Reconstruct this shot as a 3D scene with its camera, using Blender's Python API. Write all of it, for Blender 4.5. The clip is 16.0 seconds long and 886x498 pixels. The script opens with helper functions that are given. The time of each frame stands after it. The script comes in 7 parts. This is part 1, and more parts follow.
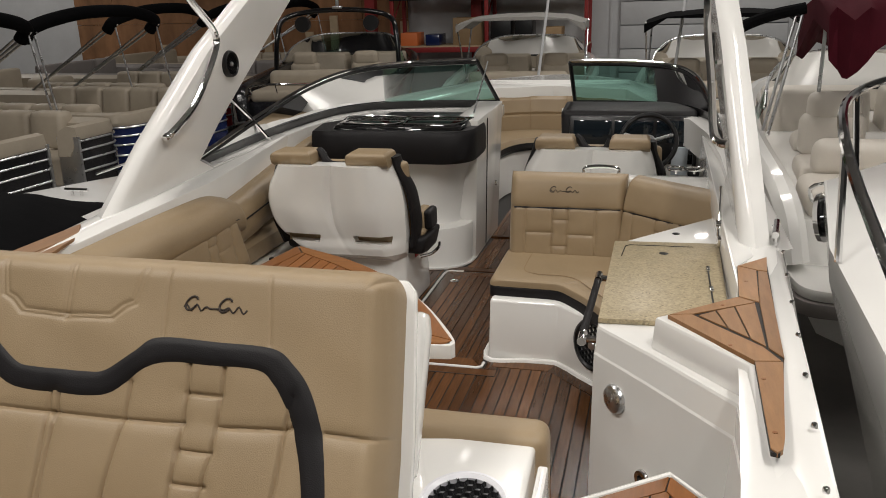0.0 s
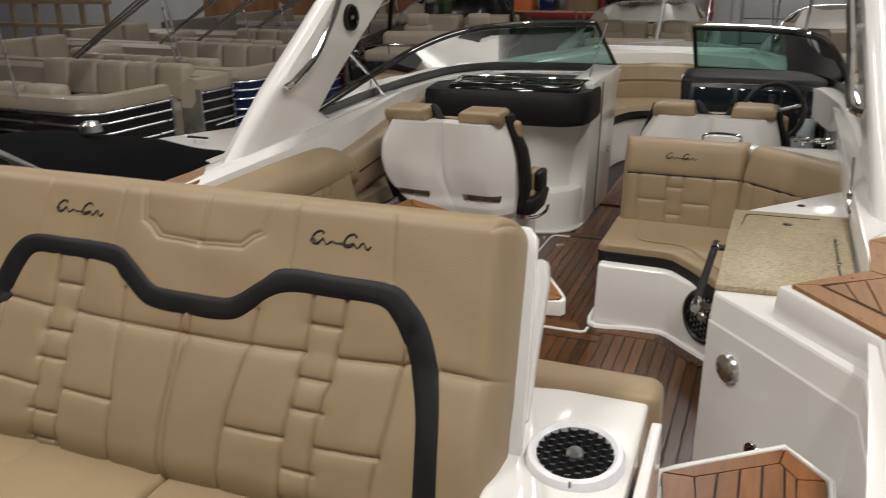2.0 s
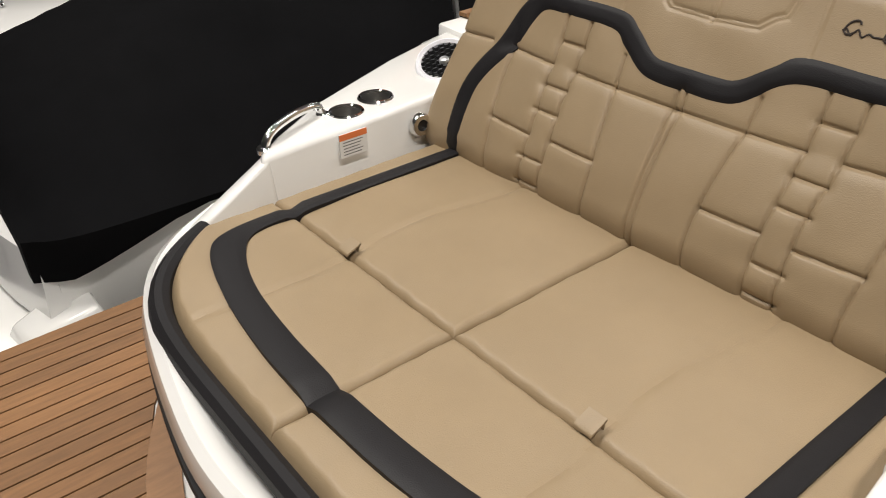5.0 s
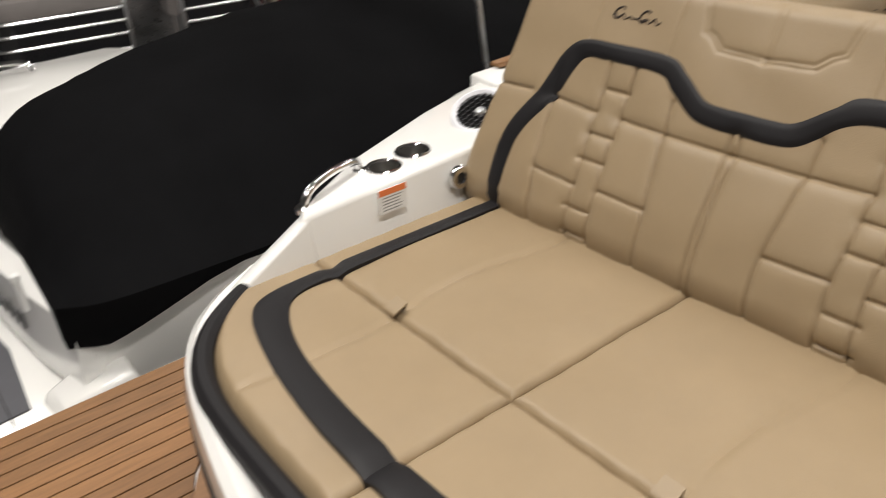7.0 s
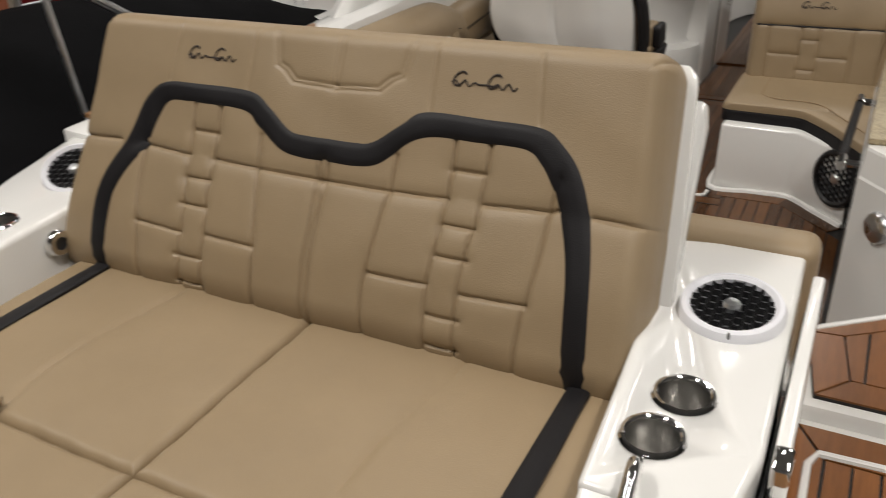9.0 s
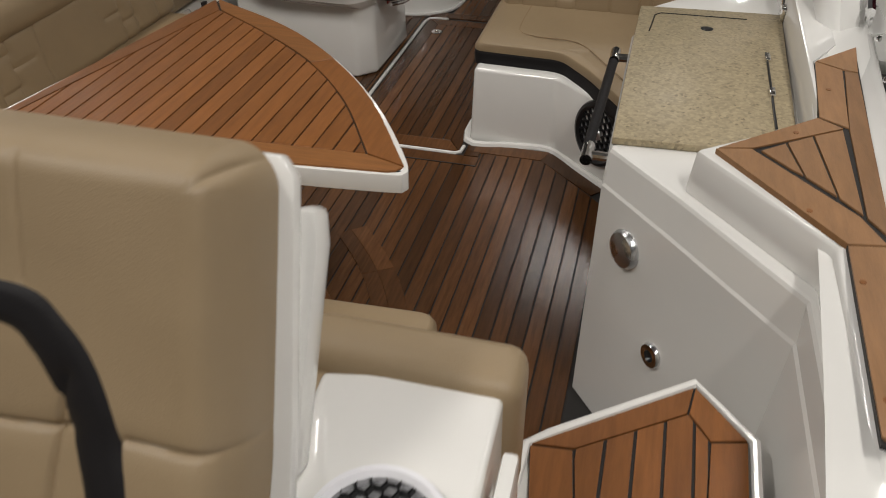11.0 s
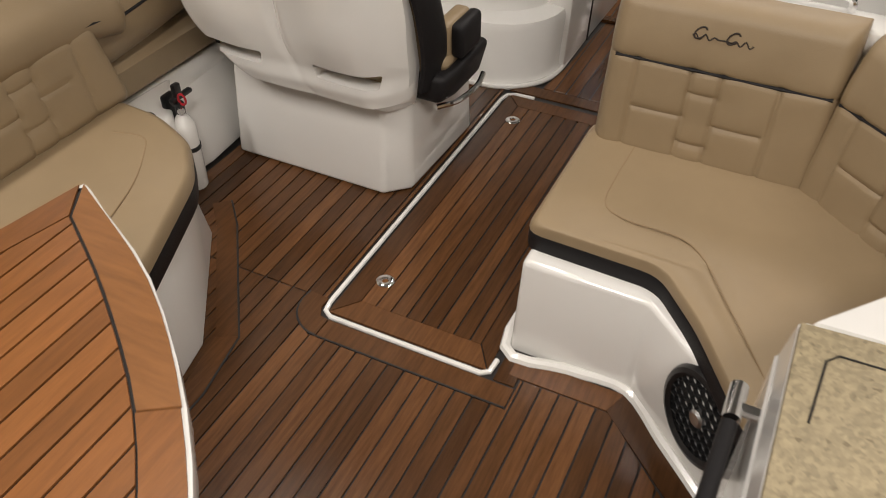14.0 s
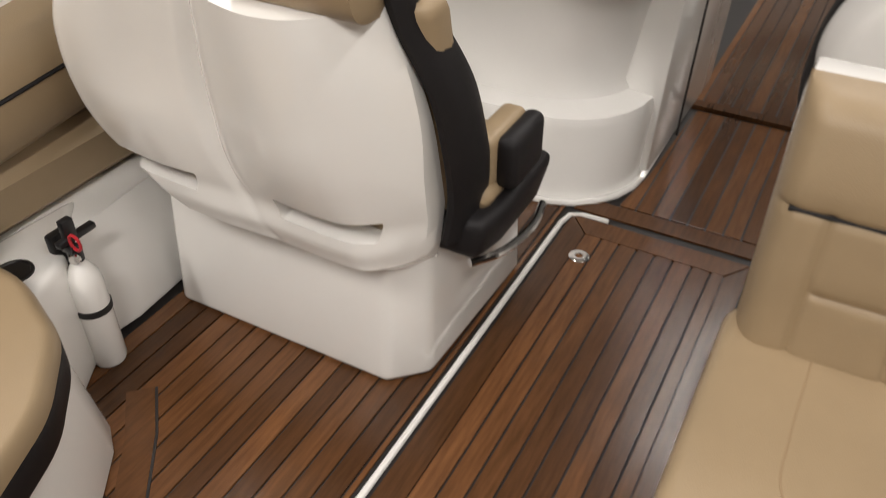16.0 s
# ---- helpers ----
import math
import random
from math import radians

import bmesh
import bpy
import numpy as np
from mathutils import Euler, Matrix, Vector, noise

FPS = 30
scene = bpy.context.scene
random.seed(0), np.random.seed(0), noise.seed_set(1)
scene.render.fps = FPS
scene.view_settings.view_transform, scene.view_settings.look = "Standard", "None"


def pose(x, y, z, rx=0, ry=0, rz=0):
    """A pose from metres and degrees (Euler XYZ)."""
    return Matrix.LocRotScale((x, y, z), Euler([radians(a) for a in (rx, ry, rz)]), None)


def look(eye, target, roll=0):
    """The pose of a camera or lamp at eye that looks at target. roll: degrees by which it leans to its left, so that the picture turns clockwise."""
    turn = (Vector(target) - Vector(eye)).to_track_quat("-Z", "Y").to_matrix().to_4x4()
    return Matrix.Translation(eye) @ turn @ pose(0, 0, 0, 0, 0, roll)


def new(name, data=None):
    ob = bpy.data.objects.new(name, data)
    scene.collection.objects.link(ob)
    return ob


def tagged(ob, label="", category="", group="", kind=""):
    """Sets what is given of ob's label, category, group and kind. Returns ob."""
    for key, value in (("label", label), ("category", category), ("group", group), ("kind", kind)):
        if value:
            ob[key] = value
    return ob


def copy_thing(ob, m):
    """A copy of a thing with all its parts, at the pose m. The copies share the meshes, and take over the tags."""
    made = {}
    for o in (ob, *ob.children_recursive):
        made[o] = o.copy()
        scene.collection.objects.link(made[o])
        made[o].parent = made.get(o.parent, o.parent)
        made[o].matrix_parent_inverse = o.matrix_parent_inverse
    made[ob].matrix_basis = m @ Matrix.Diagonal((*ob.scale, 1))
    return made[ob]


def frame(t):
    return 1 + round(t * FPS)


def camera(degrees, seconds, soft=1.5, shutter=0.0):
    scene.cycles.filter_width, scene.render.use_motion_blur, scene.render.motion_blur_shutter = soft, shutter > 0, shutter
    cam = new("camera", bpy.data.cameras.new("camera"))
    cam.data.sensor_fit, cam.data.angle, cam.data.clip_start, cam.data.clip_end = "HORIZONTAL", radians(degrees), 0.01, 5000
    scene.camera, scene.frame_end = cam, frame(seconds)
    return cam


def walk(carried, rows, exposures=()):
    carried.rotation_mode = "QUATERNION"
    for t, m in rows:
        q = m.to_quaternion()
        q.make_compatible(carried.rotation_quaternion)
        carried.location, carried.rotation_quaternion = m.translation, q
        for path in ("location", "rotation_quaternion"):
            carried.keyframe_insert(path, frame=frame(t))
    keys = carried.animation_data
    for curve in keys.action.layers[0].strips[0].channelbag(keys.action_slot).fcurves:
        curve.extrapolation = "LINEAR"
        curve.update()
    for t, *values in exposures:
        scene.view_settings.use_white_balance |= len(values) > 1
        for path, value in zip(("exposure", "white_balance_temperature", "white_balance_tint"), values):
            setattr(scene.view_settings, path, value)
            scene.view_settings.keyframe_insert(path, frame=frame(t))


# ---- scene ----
cam = camera(56.8, 16.0, 0.9, 0.4)
PATH = [
    (0, (1.37, -3.805, 1.856), (0.883, -1.958, 1.264), -1.6),
    (0.5, (1.372, -3.807, 1.851), (0.866, -1.967, 1.251), -1.6),
    (1, (1.365, -3.815, 1.844), (0.826, -1.986, 1.241), -1.3),
    (1.5, (1.343, -3.827, 1.823), (0.745, -2.021, 1.205), -1.0),
    (2, (1.325, -3.832, 1.808), (0.616, -2.082, 1.147), -0.7),
    (2.5, (1.293, -3.844, 1.8), (0.394, -2.205, 1.09), -0.9),
    (3, (1.276, -3.876, 1.794), (0.21, -2.363, 1.038), -1.5),
    (3.5, (1.246, -3.896, 1.775), (0.063, -2.513, 0.946), -1.5),
    (4, (1.224, -3.915, 1.763), (-0.039, -2.674, 0.833), -1.1),
    (4.5, (1.203, -3.933, 1.736), (-0.126, -2.837, 0.72), -1.4),
    (4.7, (1.201, -3.943, 1.752), (-0.135, -2.897, 0.693), -1.8),
    (6.8, (1.091, -3.98, 1.748), (-0.356, -3.036, 0.74), -4.8),
    (7, (1.098, -3.965, 1.745), (-0.322, -2.937, 0.784), -4.5),
    (7.5, (1.132, -3.93, 1.765), (-0.16, -2.715, 0.841), -3.6),
    (8, (1.173, -3.918, 1.763), (-0.002, -2.579, 0.854), -3.6),
    (8.5, (1.195, -3.897, 1.76), (0.153, -2.454, 0.847), -3.5),
    (9, (1.199, -3.844, 1.736), (0.341, -2.301, 0.796), -3.2),
    (9.5, (1.21, -3.704, 1.704), (0.561, -2.099, 0.703), -3.1),
    (10, (1.268, -3.453, 1.697), (0.751, -1.825, 0.657), -2.2),
    (10.2, (1.272, -3.374, 1.697), (0.781, -1.747, 0.643), -1.8),
    (12.3, (1.237, -2.247, 1.869), (0.893, -0.839, 0.49), 1.1),
    (12.5, (1.222, -2.147, 1.861), (0.832, -0.751, 0.484), 1.0),
    (13, (1.179, -1.886, 1.861), (0.707, -0.491, 0.508), 0.8),
    (13.5, (1.147, -1.643, 1.854), (0.553, -0.274, 0.521), 0.5),
    (14, (1.094, -1.447, 1.802), (0.444, -0.081, 0.494), 0.7),
    (14.5, (0.947, -1.287, 1.659), (0.268, 0.103, 0.39), 0.0),
    (15, (0.838, -1.076, 1.526), (0.137, 0.312, 0.268), -1.1),
    (15.5, (0.74, -0.767, 1.427), (0.033, 0.635, 0.188), -1.6),
    (16, (0.627, -0.521, 1.451), (-0.118, 0.875, 0.227), 0.4),
]
EXPOSURES = [(0, -0.19, 6500, 10), (2, -0.20, 6500, 10), (4.5, 0.02, 6500, 10), (7, 0.14, 6500, 10), (8.5, -0.12, 6500, 10), (9.5, -0.50, 6500, 10), (10.2, -0.58, 6500, 10), (12.5, -0.55, 6450, 9), (13.0, -0.36, 6850, 11), (13.5, -0.14, 6850, 12), (14.0, 0.02, 6800, 12), (14.5, 0.14, 6700, 12), (16, 0.40, 6600, 12)]
walk(cam, [(t, look(eye, target, roll)) for t, eye, target, roll in PATH], EXPOSURES)


# ---- light: a closed hall with rows of ceiling lamps ----
world = bpy.data.worlds.new("hall_air")
scene.world = world
world.use_nodes = True
world.node_tree.nodes["Background"].inputs[0].default_value = (0.8, 0.85, 0.9, 1)
world.node_tree.nodes["Background"].inputs[1].default_value = 0.02

GROUND = -1.15
ROOF = 6.2
LAMP_POWER = 105.0


# ---- materials ----
def mat(name, color, rough=0.5, metal=0.0, coat=0.0, var=0.0, var_scale=6.0, bump=0.0, bump_scale=200.0,
        stretch=(1, 1, 1), rand=0.0, spec=0.5, island=False):
    m = bpy.data.materials.new(name)
    m.use_nodes = True
    nt = m.node_tree
    n, l = nt.nodes, nt.links
    b = n["Principled BSDF"]
    b.inputs["Base Color"].default_value = (*color, 1)
    b.inputs["Roughness"].default_value = rough
    b.inputs["Metallic"].default_value = metal
    b.inputs["Specular IOR Level"].default_value = spec
    b.inputs["Coat Weight"].default_value = coat
    b.inputs["Coat Roughness"].default_value = 0.06
    tc = n.new("ShaderNodeTexCoord")
    mp = n.new("ShaderNodeMapping")
    mp.inputs["Scale"].default_value = stretch
    l.new(tc.outputs["Object"], mp.inputs[0])
    last = None
    if var > 0 or rand > 0:
        no = n.new("ShaderNodeTexNoise")
        no.inputs["Scale"].default_value = var_scale
        no.inputs["Detail"].default_value = 6
        no.inputs["Roughness"].default_value = 0.65
        l.new(mp.outputs[0], no.inputs[0])
        r = n.new("ShaderNodeMapRange")
        r.inputs["From Min"].default_value, r.inputs["From Max"].default_value = 0.25, 0.75
        r.inputs["To Min"].default_value, r.inputs["To Max"].default_value = 1 - var, 1 + var
        l.new(no.outputs[0], r.inputs[0])
        last = r.outputs[0]
        if rand > 0:
            if island:
                src = n.new("ShaderNodeNewGeometry").outputs["Random Per Island"]
            else:
                src = n.new("ShaderNodeObjectInfo").outputs["Random"]
            r2 = n.new("ShaderNodeMapRange")
            r2.inputs["To Min"].default_value, r2.inputs["To Max"].default_value = 1 - rand, 1 + rand
            l.new(src, r2.inputs[0])
            mu = n.new("ShaderNodeMath")
            mu.operation = "MULTIPLY"
            l.new(last, mu.inputs[0])
            l.new(r2.outputs[0], mu.inputs[1])
            last = mu.outputs[0]
        vm = n.new("ShaderNodeVectorMath")
        vm.operation = "SCALE"
        vm.inputs[0].default_value = color
        l.new(last, vm.inputs["Scale"])
        l.new(vm.outputs[0], b.inputs["Base Color"])
        # wear in the gloss, coarser than the grain
        no2 = n.new("ShaderNodeTexNoise")
        no2.inputs["Scale"].default_value = max(1.2, var_scale * 0.25)
        no2.inputs["Detail"].default_value = 4
        l.new(tc.outputs["Object"], no2.inputs[0])
        r3 = n.new("ShaderNodeMapRange")
        r3.inputs["To Min"].default_value, r3.inputs["To Max"].default_value = rough * 0.75, min(1, rough * 1.3)
        l.new(no2.outputs[0], r3.inputs[0])
        l.new(r3.outputs[0], b.inputs["Roughness"])
    if bump > 0:
        nb = n.new("ShaderNodeTexNoise")
        nb.inputs["Scale"].default_value = bump_scale
        nb.inputs["Detail"].default_value = 3
        l.new(mp.outputs[0], nb.inputs[0])
        bp = n.new("ShaderNodeBump")
        bp.inputs["Strength"].default_value = bump
        bp.inputs["Distance"].default_value = 0.002
        l.new(nb.outputs[0], bp.inputs["Height"])
        l.new(bp.outputs[0], b.inputs["Normal"])
    return m


def glass(name, color, rough=0.0):
    m = bpy.data.materials.new(name)
    m.use_nodes = True
    n, l = m.node_tree.nodes, m.node_tree.links
    n.remove(n["Principled BSDF"])
    tr = n.new("ShaderNodeBsdfTransparent")
    tr.inputs[0].default_value = (*color, 1)
    gl = n.new("ShaderNodeBsdfGlossy")
    gl.inputs["Roughness"].default_value = rough
    fr = n.new("ShaderNodeFresnel")
    fr.inputs[0].default_value = 1.5
    mx = n.new("ShaderNodeMixShader")
    l.new(fr.outputs[0], mx.inputs[0])
    l.new(tr.outputs[0], mx.inputs[1])
    l.new(gl.outputs[0], mx.inputs[2])
    l.new(mx.outputs[0], n["Material Output"].inputs[0])
    return m


def glow(name, color, strength):
    m = bpy.data.materials.new(name)
    m.use_nodes = True
    b = m.node_tree.nodes["Principled BSDF"]
    b.inputs["Base Color"].default_value = (*color, 1)
    b.inputs["Emission Color"].default_value = (*color, 1)
    b.inputs["Emission Strength"].default_value = strength
    return m


GEL = mat("gelcoat_white", (0.84, 0.83, 0.80), 0.14, coat=0.5, var=0.02, var_scale=3)
TAN = mat("vinyl_tan", (0.315, 0.232, 0.138), 0.43, var=0.07, var_scale=5, bump=0.32, bump_scale=420)
DARK = mat("vinyl_charcoal", (0.012, 0.011, 0.012), 0.5, var=0.1, var_scale=8, bump=0.3, bump_scale=420, spec=0.25)
THREAD = mat("stitching_thread", (0.30, 0.21, 0.12), 0.7)
LOGO = mat("embroidery_dark", (0.03, 0.02, 0.015), 0.7)
SOLE = mat("teak_sole", (0.108, 0.047, 0.0185), 0.20, spec=0.34, var=0.36, var_scale=9, stretch=(9, 0.7, 1), rand=0.42, bump=0.12, bump_scale=60)
TEAK = mat("teak_table", (0.235, 0.092, 0.028), 0.30, spec=0.28, var=0.22, var_scale=9, stretch=(7, 0.8, 1), rand=0.22, bump=0.1, bump_scale=60)
TEAKX = mat("teak_across", (0.25, 0.105, 0.034), 0.36, spec=0.28, var=0.22, var_scale=9, stretch=(0.8, 7, 1), rand=0.15, bump=0.1, bump_scale=60)
OAK = mat("teak_trim", (0.28, 0.145, 0.062), 0.45, var=0.2, var_scale=9, stretch=(6, 1, 1), rand=0.15, bump=0.15, bump_scale=80)
DECK = mat("teak_platform", (0.24, 0.118, 0.045), 0.5, var=0.25, var_scale=9, stretch=(8, 0.8, 1), rand=0.2, bump=0.15, bump_scale=80)
CAULK = mat("black_caulk", (0.012, 0.010, 0.009), 0.6)
CHROME = mat("polished_steel", (0.82, 0.82, 0.82), 0.07, metal=1)
ALU = mat("brushed_aluminium", (0.68, 0.69, 0.70), 0.28, metal=1, var=0.06, var_scale=30)
BLACK = mat("black_plastic", (0.012, 0.012, 0.013), 0.32)
GLOSS = mat("black_gloss", (0.008, 0.008, 0.009), 0.05, coat=0.6)
RUBBER = mat("black_rubber", (0.016, 0.016, 0.016), 0.6)
GLASS = glass("tinted_glass", (0.26, 0.47, 0.41))
SMOKE = glass("clear_glass", (0.86, 0.92, 0.90))
COVER = mat("canvas_black", (0.0035, 0.0035, 0.004), 0.9, var=0.3, var_scale=3, bump=0.4, bump_scale=30, spec=0.06)
REDPL = mat("red_plastic", (0.45, 0.02, 0.03), 0.35)
PAPER = mat("white_label", (0.75, 0.75, 0.73), 0.5)
ORANGE = mat("orange_print", (0.75, 0.20, 0.06), 0.5)
INK = mat("grey_print", (0.12, 0.12, 0.12), 0.6)
LENS = mat("milky_light_ring", (0.86, 0.86, 0.90), 0.25)
BLUEGLASS = mat("display_glass", (0.01, 0.015, 0.02), 0.04, coat=0.5)
SCREEN = mat("pale_panel", (0.5, 0.55, 0.6), 0.25)


def granite_mat():
    m = mat("granite_beige", (0.33, 0.28, 0.19), 0.42, var=0.15, var_scale=60)
    n, l = m.node_tree.nodes, m.node_tree.links
    b = n["Principled BSDF"]
    src = b.inputs["Base Color"].links[0].from_socket
    tc = n.new("ShaderNodeTexCoord")
    vo = n.new("ShaderNodeTexVoronoi")
    vo.inputs["Scale"].default_value = 130
    l.new(tc.outputs["Object"], vo.inputs[0])
    cr = n.new("ShaderNodeValToRGB")
    cr.color_ramp.elements[0].position, cr.color_ramp.elements[0].color = 0.0, (0.5, 0.46, 0.38, 1)
    cr.color_ramp.elements[1].position, cr.color_ramp.elements[1].color = 0.75, (1.25, 1.2, 1.1, 1)
    e = cr.color_ramp.elements.new(0.18)
    e.color = (0.9, 0.88, 0.82, 1)
    l.new(vo.outputs["Color"], cr.inputs[0])
    mx = n.new("ShaderNodeMix")
    mx.data_type, mx.blend_type = "RGBA", "MULTIPLY"
    mx.inputs[0].default_value = 1
    l.new(src, mx.inputs[6])
    l.new(cr.outputs[0], mx.inputs[7])
    l.new(mx.outputs[2], b.inputs["Base Color"])
    return m


GRANITE = granite_mat()
CONCRETE = mat("concrete_floor", (0.20, 0.19, 0.18), 0.6, var=0.25, var_scale=0.8, bump=0.2, bump_scale=20)
PLY = mat("plywood_wall", (0.30, 0.15, 0.07), 0.7, var=0.5, var_scale=1.6, stretch=(1, 1, 0.4), rand=0.12)
STEELWALL = mat("white_steel_wall", (0.62, 0.63, 0.64), 0.5, var=0.08, var_scale=1.5)
# Unseen ceiling and walls are darkened only to cut bounced light.
DIMWALL = mat("low_bounce_grey", (0.30, 0.30, 0.30), 0.6, var=0.1, var_scale=1.5)
LUMBER = mat("pale_lumber", (0.52, 0.40, 0.26), 0.7, var=0.15, var_scale=4)
REDSTEEL = mat("red_painted_steel", (0.30, 0.03, 0.03), 0.45, var=0.1, var_scale=3)
ORSTEEL = mat("orange_painted_steel", (0.55, 0.14, 0.03), 0.45, var=0.1, var_scale=3)
MAROON = mat("maroon_canvas", (0.05, 0.005, 0.010), 0.9, spec=0.1, var=0.2, var_scale=4)
NAVY = mat("navy_panel", (0.012, 0.022, 0.09), 0.2, coat=0.4)
BLKPANEL = mat("black_panel", (0.012, 0.012, 0.014), 0.2, coat=0.4)
REDPANEL = mat("red_panel", (0.16, 0.012, 0.014), 0.2, coat=0.4)
BEIGE = mat("beige_vinyl", (0.40, 0.345, 0.27), 0.5, var=0.08, var_scale=4)
CREAM = mat("cream_vinyl", (0.62, 0.575, 0.51), 0.45, var=0.05, var_scale=4)
GREYV = mat("grey_vinyl", (0.22, 0.20, 0.19), 0.55, var=0.08, var_scale=4)
GREYPAD = mat("grey_foam_deck", (0.09, 0.09, 0.10), 0.75, var=0.1, var_scale=10)
CARD = mat("cardboard", (0.36, 0.24, 0.13), 0.8, var=0.1, var_scale=5, rand=0.2)


# ---- building helpers ----
def thing(name, label, category, group="", kind=""):
    return tagged(new(name), label, category, group, kind)


def finish(bm, smooth=True, angle=35):
    bmesh.ops.recalc_face_normals(bm, faces=bm.faces)
    me = bpy.data.meshes.new("mesh")
    bm.to_mesh(me)
    bm.free()
    if smooth:
        me.polygons.foreach_set("use_smooth", [True] * len(me.polygons))
        me.set_sharp_from_angle(angle=radians(angle))
    return me


def part(name, bm, material, parent=None, label="", smooth=True, angle=35):
    me = finish(bm, smooth, angle)
    me.materials.append(material)
    ob = new(name, me)
    ob.parent = parent
    if label:
        ob["label"] = label
    return ob


def solid(name, bm, material, label, category, group="", kind="", angle=35):
    ob = part(name, bm, material, None, "", True, angle)
    return tagged(ob, label, category, group, kind)


def bevel(bm, w, seg=2, only=None):
    es = [e for e in bm.edges if (only(e) if only else len(e.link_faces) == 2 and e.calc_face_angle(0) > 0.6)]
    if es and w > 0:
        bmesh.ops.bevel(bm, geom=es, offset=w, segments=seg, affect="EDGES", profile=0.5, clamp_overlap=True)
    return bm


def box(x0, x1, y0, y1, z0, z1, w=0.0, seg=2):
    bm = bmesh.new()
    bmesh.ops.create_cube(bm, size=1.0)
    for v in bm.verts:
        v.co = Vector(((x0 + x1) / 2 + v.co.x * (x1 - x0), (y0 + y1) / 2 + v.co.y * (y1 - y0), (z0 + z1) / 2 + v.co.z * (z1 - z0)))
    return bevel(bm, w, seg)


def hull8(bottom, top, w=0.0, seg=2):
    """A solid between two closed loops with the same number of corners."""
    bm = bmesh.new()
    a = [bm.verts.new(p) for p in bottom]
    b = [bm.verts.new(p) for p in top]
    n = len(a)
    bm.faces.new(a[::-1])
    bm.faces.new(b)
    for i in range(n):
        bm.faces.new((a[i], a[(i + 1) % n], b[(i + 1) % n], b[i]))
    bmesh.ops.recalc_face_normals(bm, faces=bm.faces)
    return bevel(bm, w, seg)


def prism(poly, z0, z1, w=0.0, seg=2):
    return hull8([(x, y, z0) for x, y in poly], [(x, y, z1) for x, y in poly], w, seg)


def plate(m, poly, depth, w=0.0, seg=2):
    """A plate drawn in the plane of m (x, y), depth along its z."""
    return hull8([m @ Vector((x, y, 0)) for x, y in poly], [m @ Vector((x, y, depth)) for x, y in poly], w, seg)


def rounded(poly, r, n=5):
    """A polygon with its corners rounded."""
    out = []
    k = len(poly)
    for i in range(k):
        p, a, b = Vector(poly[i]), Vector(poly[i - 1]), Vector(poly[(i + 1) % k])
        ra = min(r, (a - p).length * 0.45)
        rb = min(r, (b - p).length * 0.45)
        s, e = p + (a - p).normalized() * ra, p + (b - p).normalized() * rb
        for j in range(n + 1):
            t = j / n
            out.append(tuple((1 - t) ** 2 * s + 2 * t * (1 - t) * p + t * t * e))
    return out


def smooth_line(pts, n=6):
    """A Catmull-Rom line through the points."""
    p = [Vector(q) for q in pts]
    p = [2 * p[0] - p[1], *p, 2 * p[-1] - p[-2]]
    out = []
    for i in range(1, len(p) - 2):
        for j in range(n):
            t = j / n
            a, b, c, d = p[i - 1 : i + 3]
            out.append(0.5 * (2 * b + (c - a) * t + (2 * a - 5 * b + 4 * c - d) * t * t + (3 * b - a - 3 * c + d) * t**3))
    out.append(p[-2])
    return out


def tube(pts, r, sides=10, closed=False, radii=None):
    pts = [Vector(p) for p in pts]
    bm = bmesh.new()
    rings = []
    up = Vector((0, 0, 1))
    n = len(pts)
    for i, p in enumerate(pts):
        d = (pts[(i + 1) % n] - pts[i - 1]) if closed else (pts[min(i + 1, n - 1)] - pts[max(i - 1, 0)])
        d.normalize()
        if abs(d.dot(up)) > 0.95:
            up = Vector((1, 0, 0)) if abs(d.x) < 0.9 else Vector((0, 1, 0))
        a = d.cross(up).normalized()
        b = a.cross(d).normalized()
        up = b
        q = radii[i] if radii else r
        rings.append([bm.verts.new(p + q * (a * math.cos(2 * math.pi * k / sides) + b * math.sin(2 * math.pi * k / sides))) for k in range(sides)])
    for i in range(n if closed else n - 1):
        s, t = rings[i], rings[(i + 1) % n]
        for k in range(sides):
            bm.faces.new((s[k], s[(k + 1) % sides], t[(k + 1) % sides], t[k]))
    if not closed:
        bm.faces.new(rings[0][::-1])
        bm.faces.new(rings[-1])
    return bm


def loft(rings, closed=True, caps=True):
    bm = bmesh.new()
    vs = [[bm.verts.new(p) for p in r] for r in rings]
    k = len(vs[0])
    for a, b in zip(vs, vs[1:]):
        for i in range(k if closed else k - 1):
            bm.faces.new((a[i], a[(i + 1) % k], b[(i + 1) % k], b[i]))
    if caps and closed:
        bm.faces.new(vs[0][::-1])
        bm.faces.new(vs[-1])
    return bm


def lathe(m, profile, seg=28):
    """A turned shape round the z axis of m; profile rows of radius, height."""
    rings = []
    for r, h in profile:
        r = max(r, 0.0004)
        rings.append([m @ Vector((r * math.cos(2 * math.pi * k / seg), r * math.sin(2 * math.pi * k / seg), h)) for k in range(seg)])
    if len(profile) > 3 and profile[0][0] > 0.002 and profile[-1][0] > 0.002:
        return loft(rings + [rings[0]], caps=False)
    return loft(rings)


def join(*bms):
    out = bmesh.new()
    for b in bms:
        me = bpy.data.meshes.new("tmp")
        b.to_mesh(me)
        b.free()
        out.from_mesh(me)
        bpy.data.meshes.remove(me)
    return out


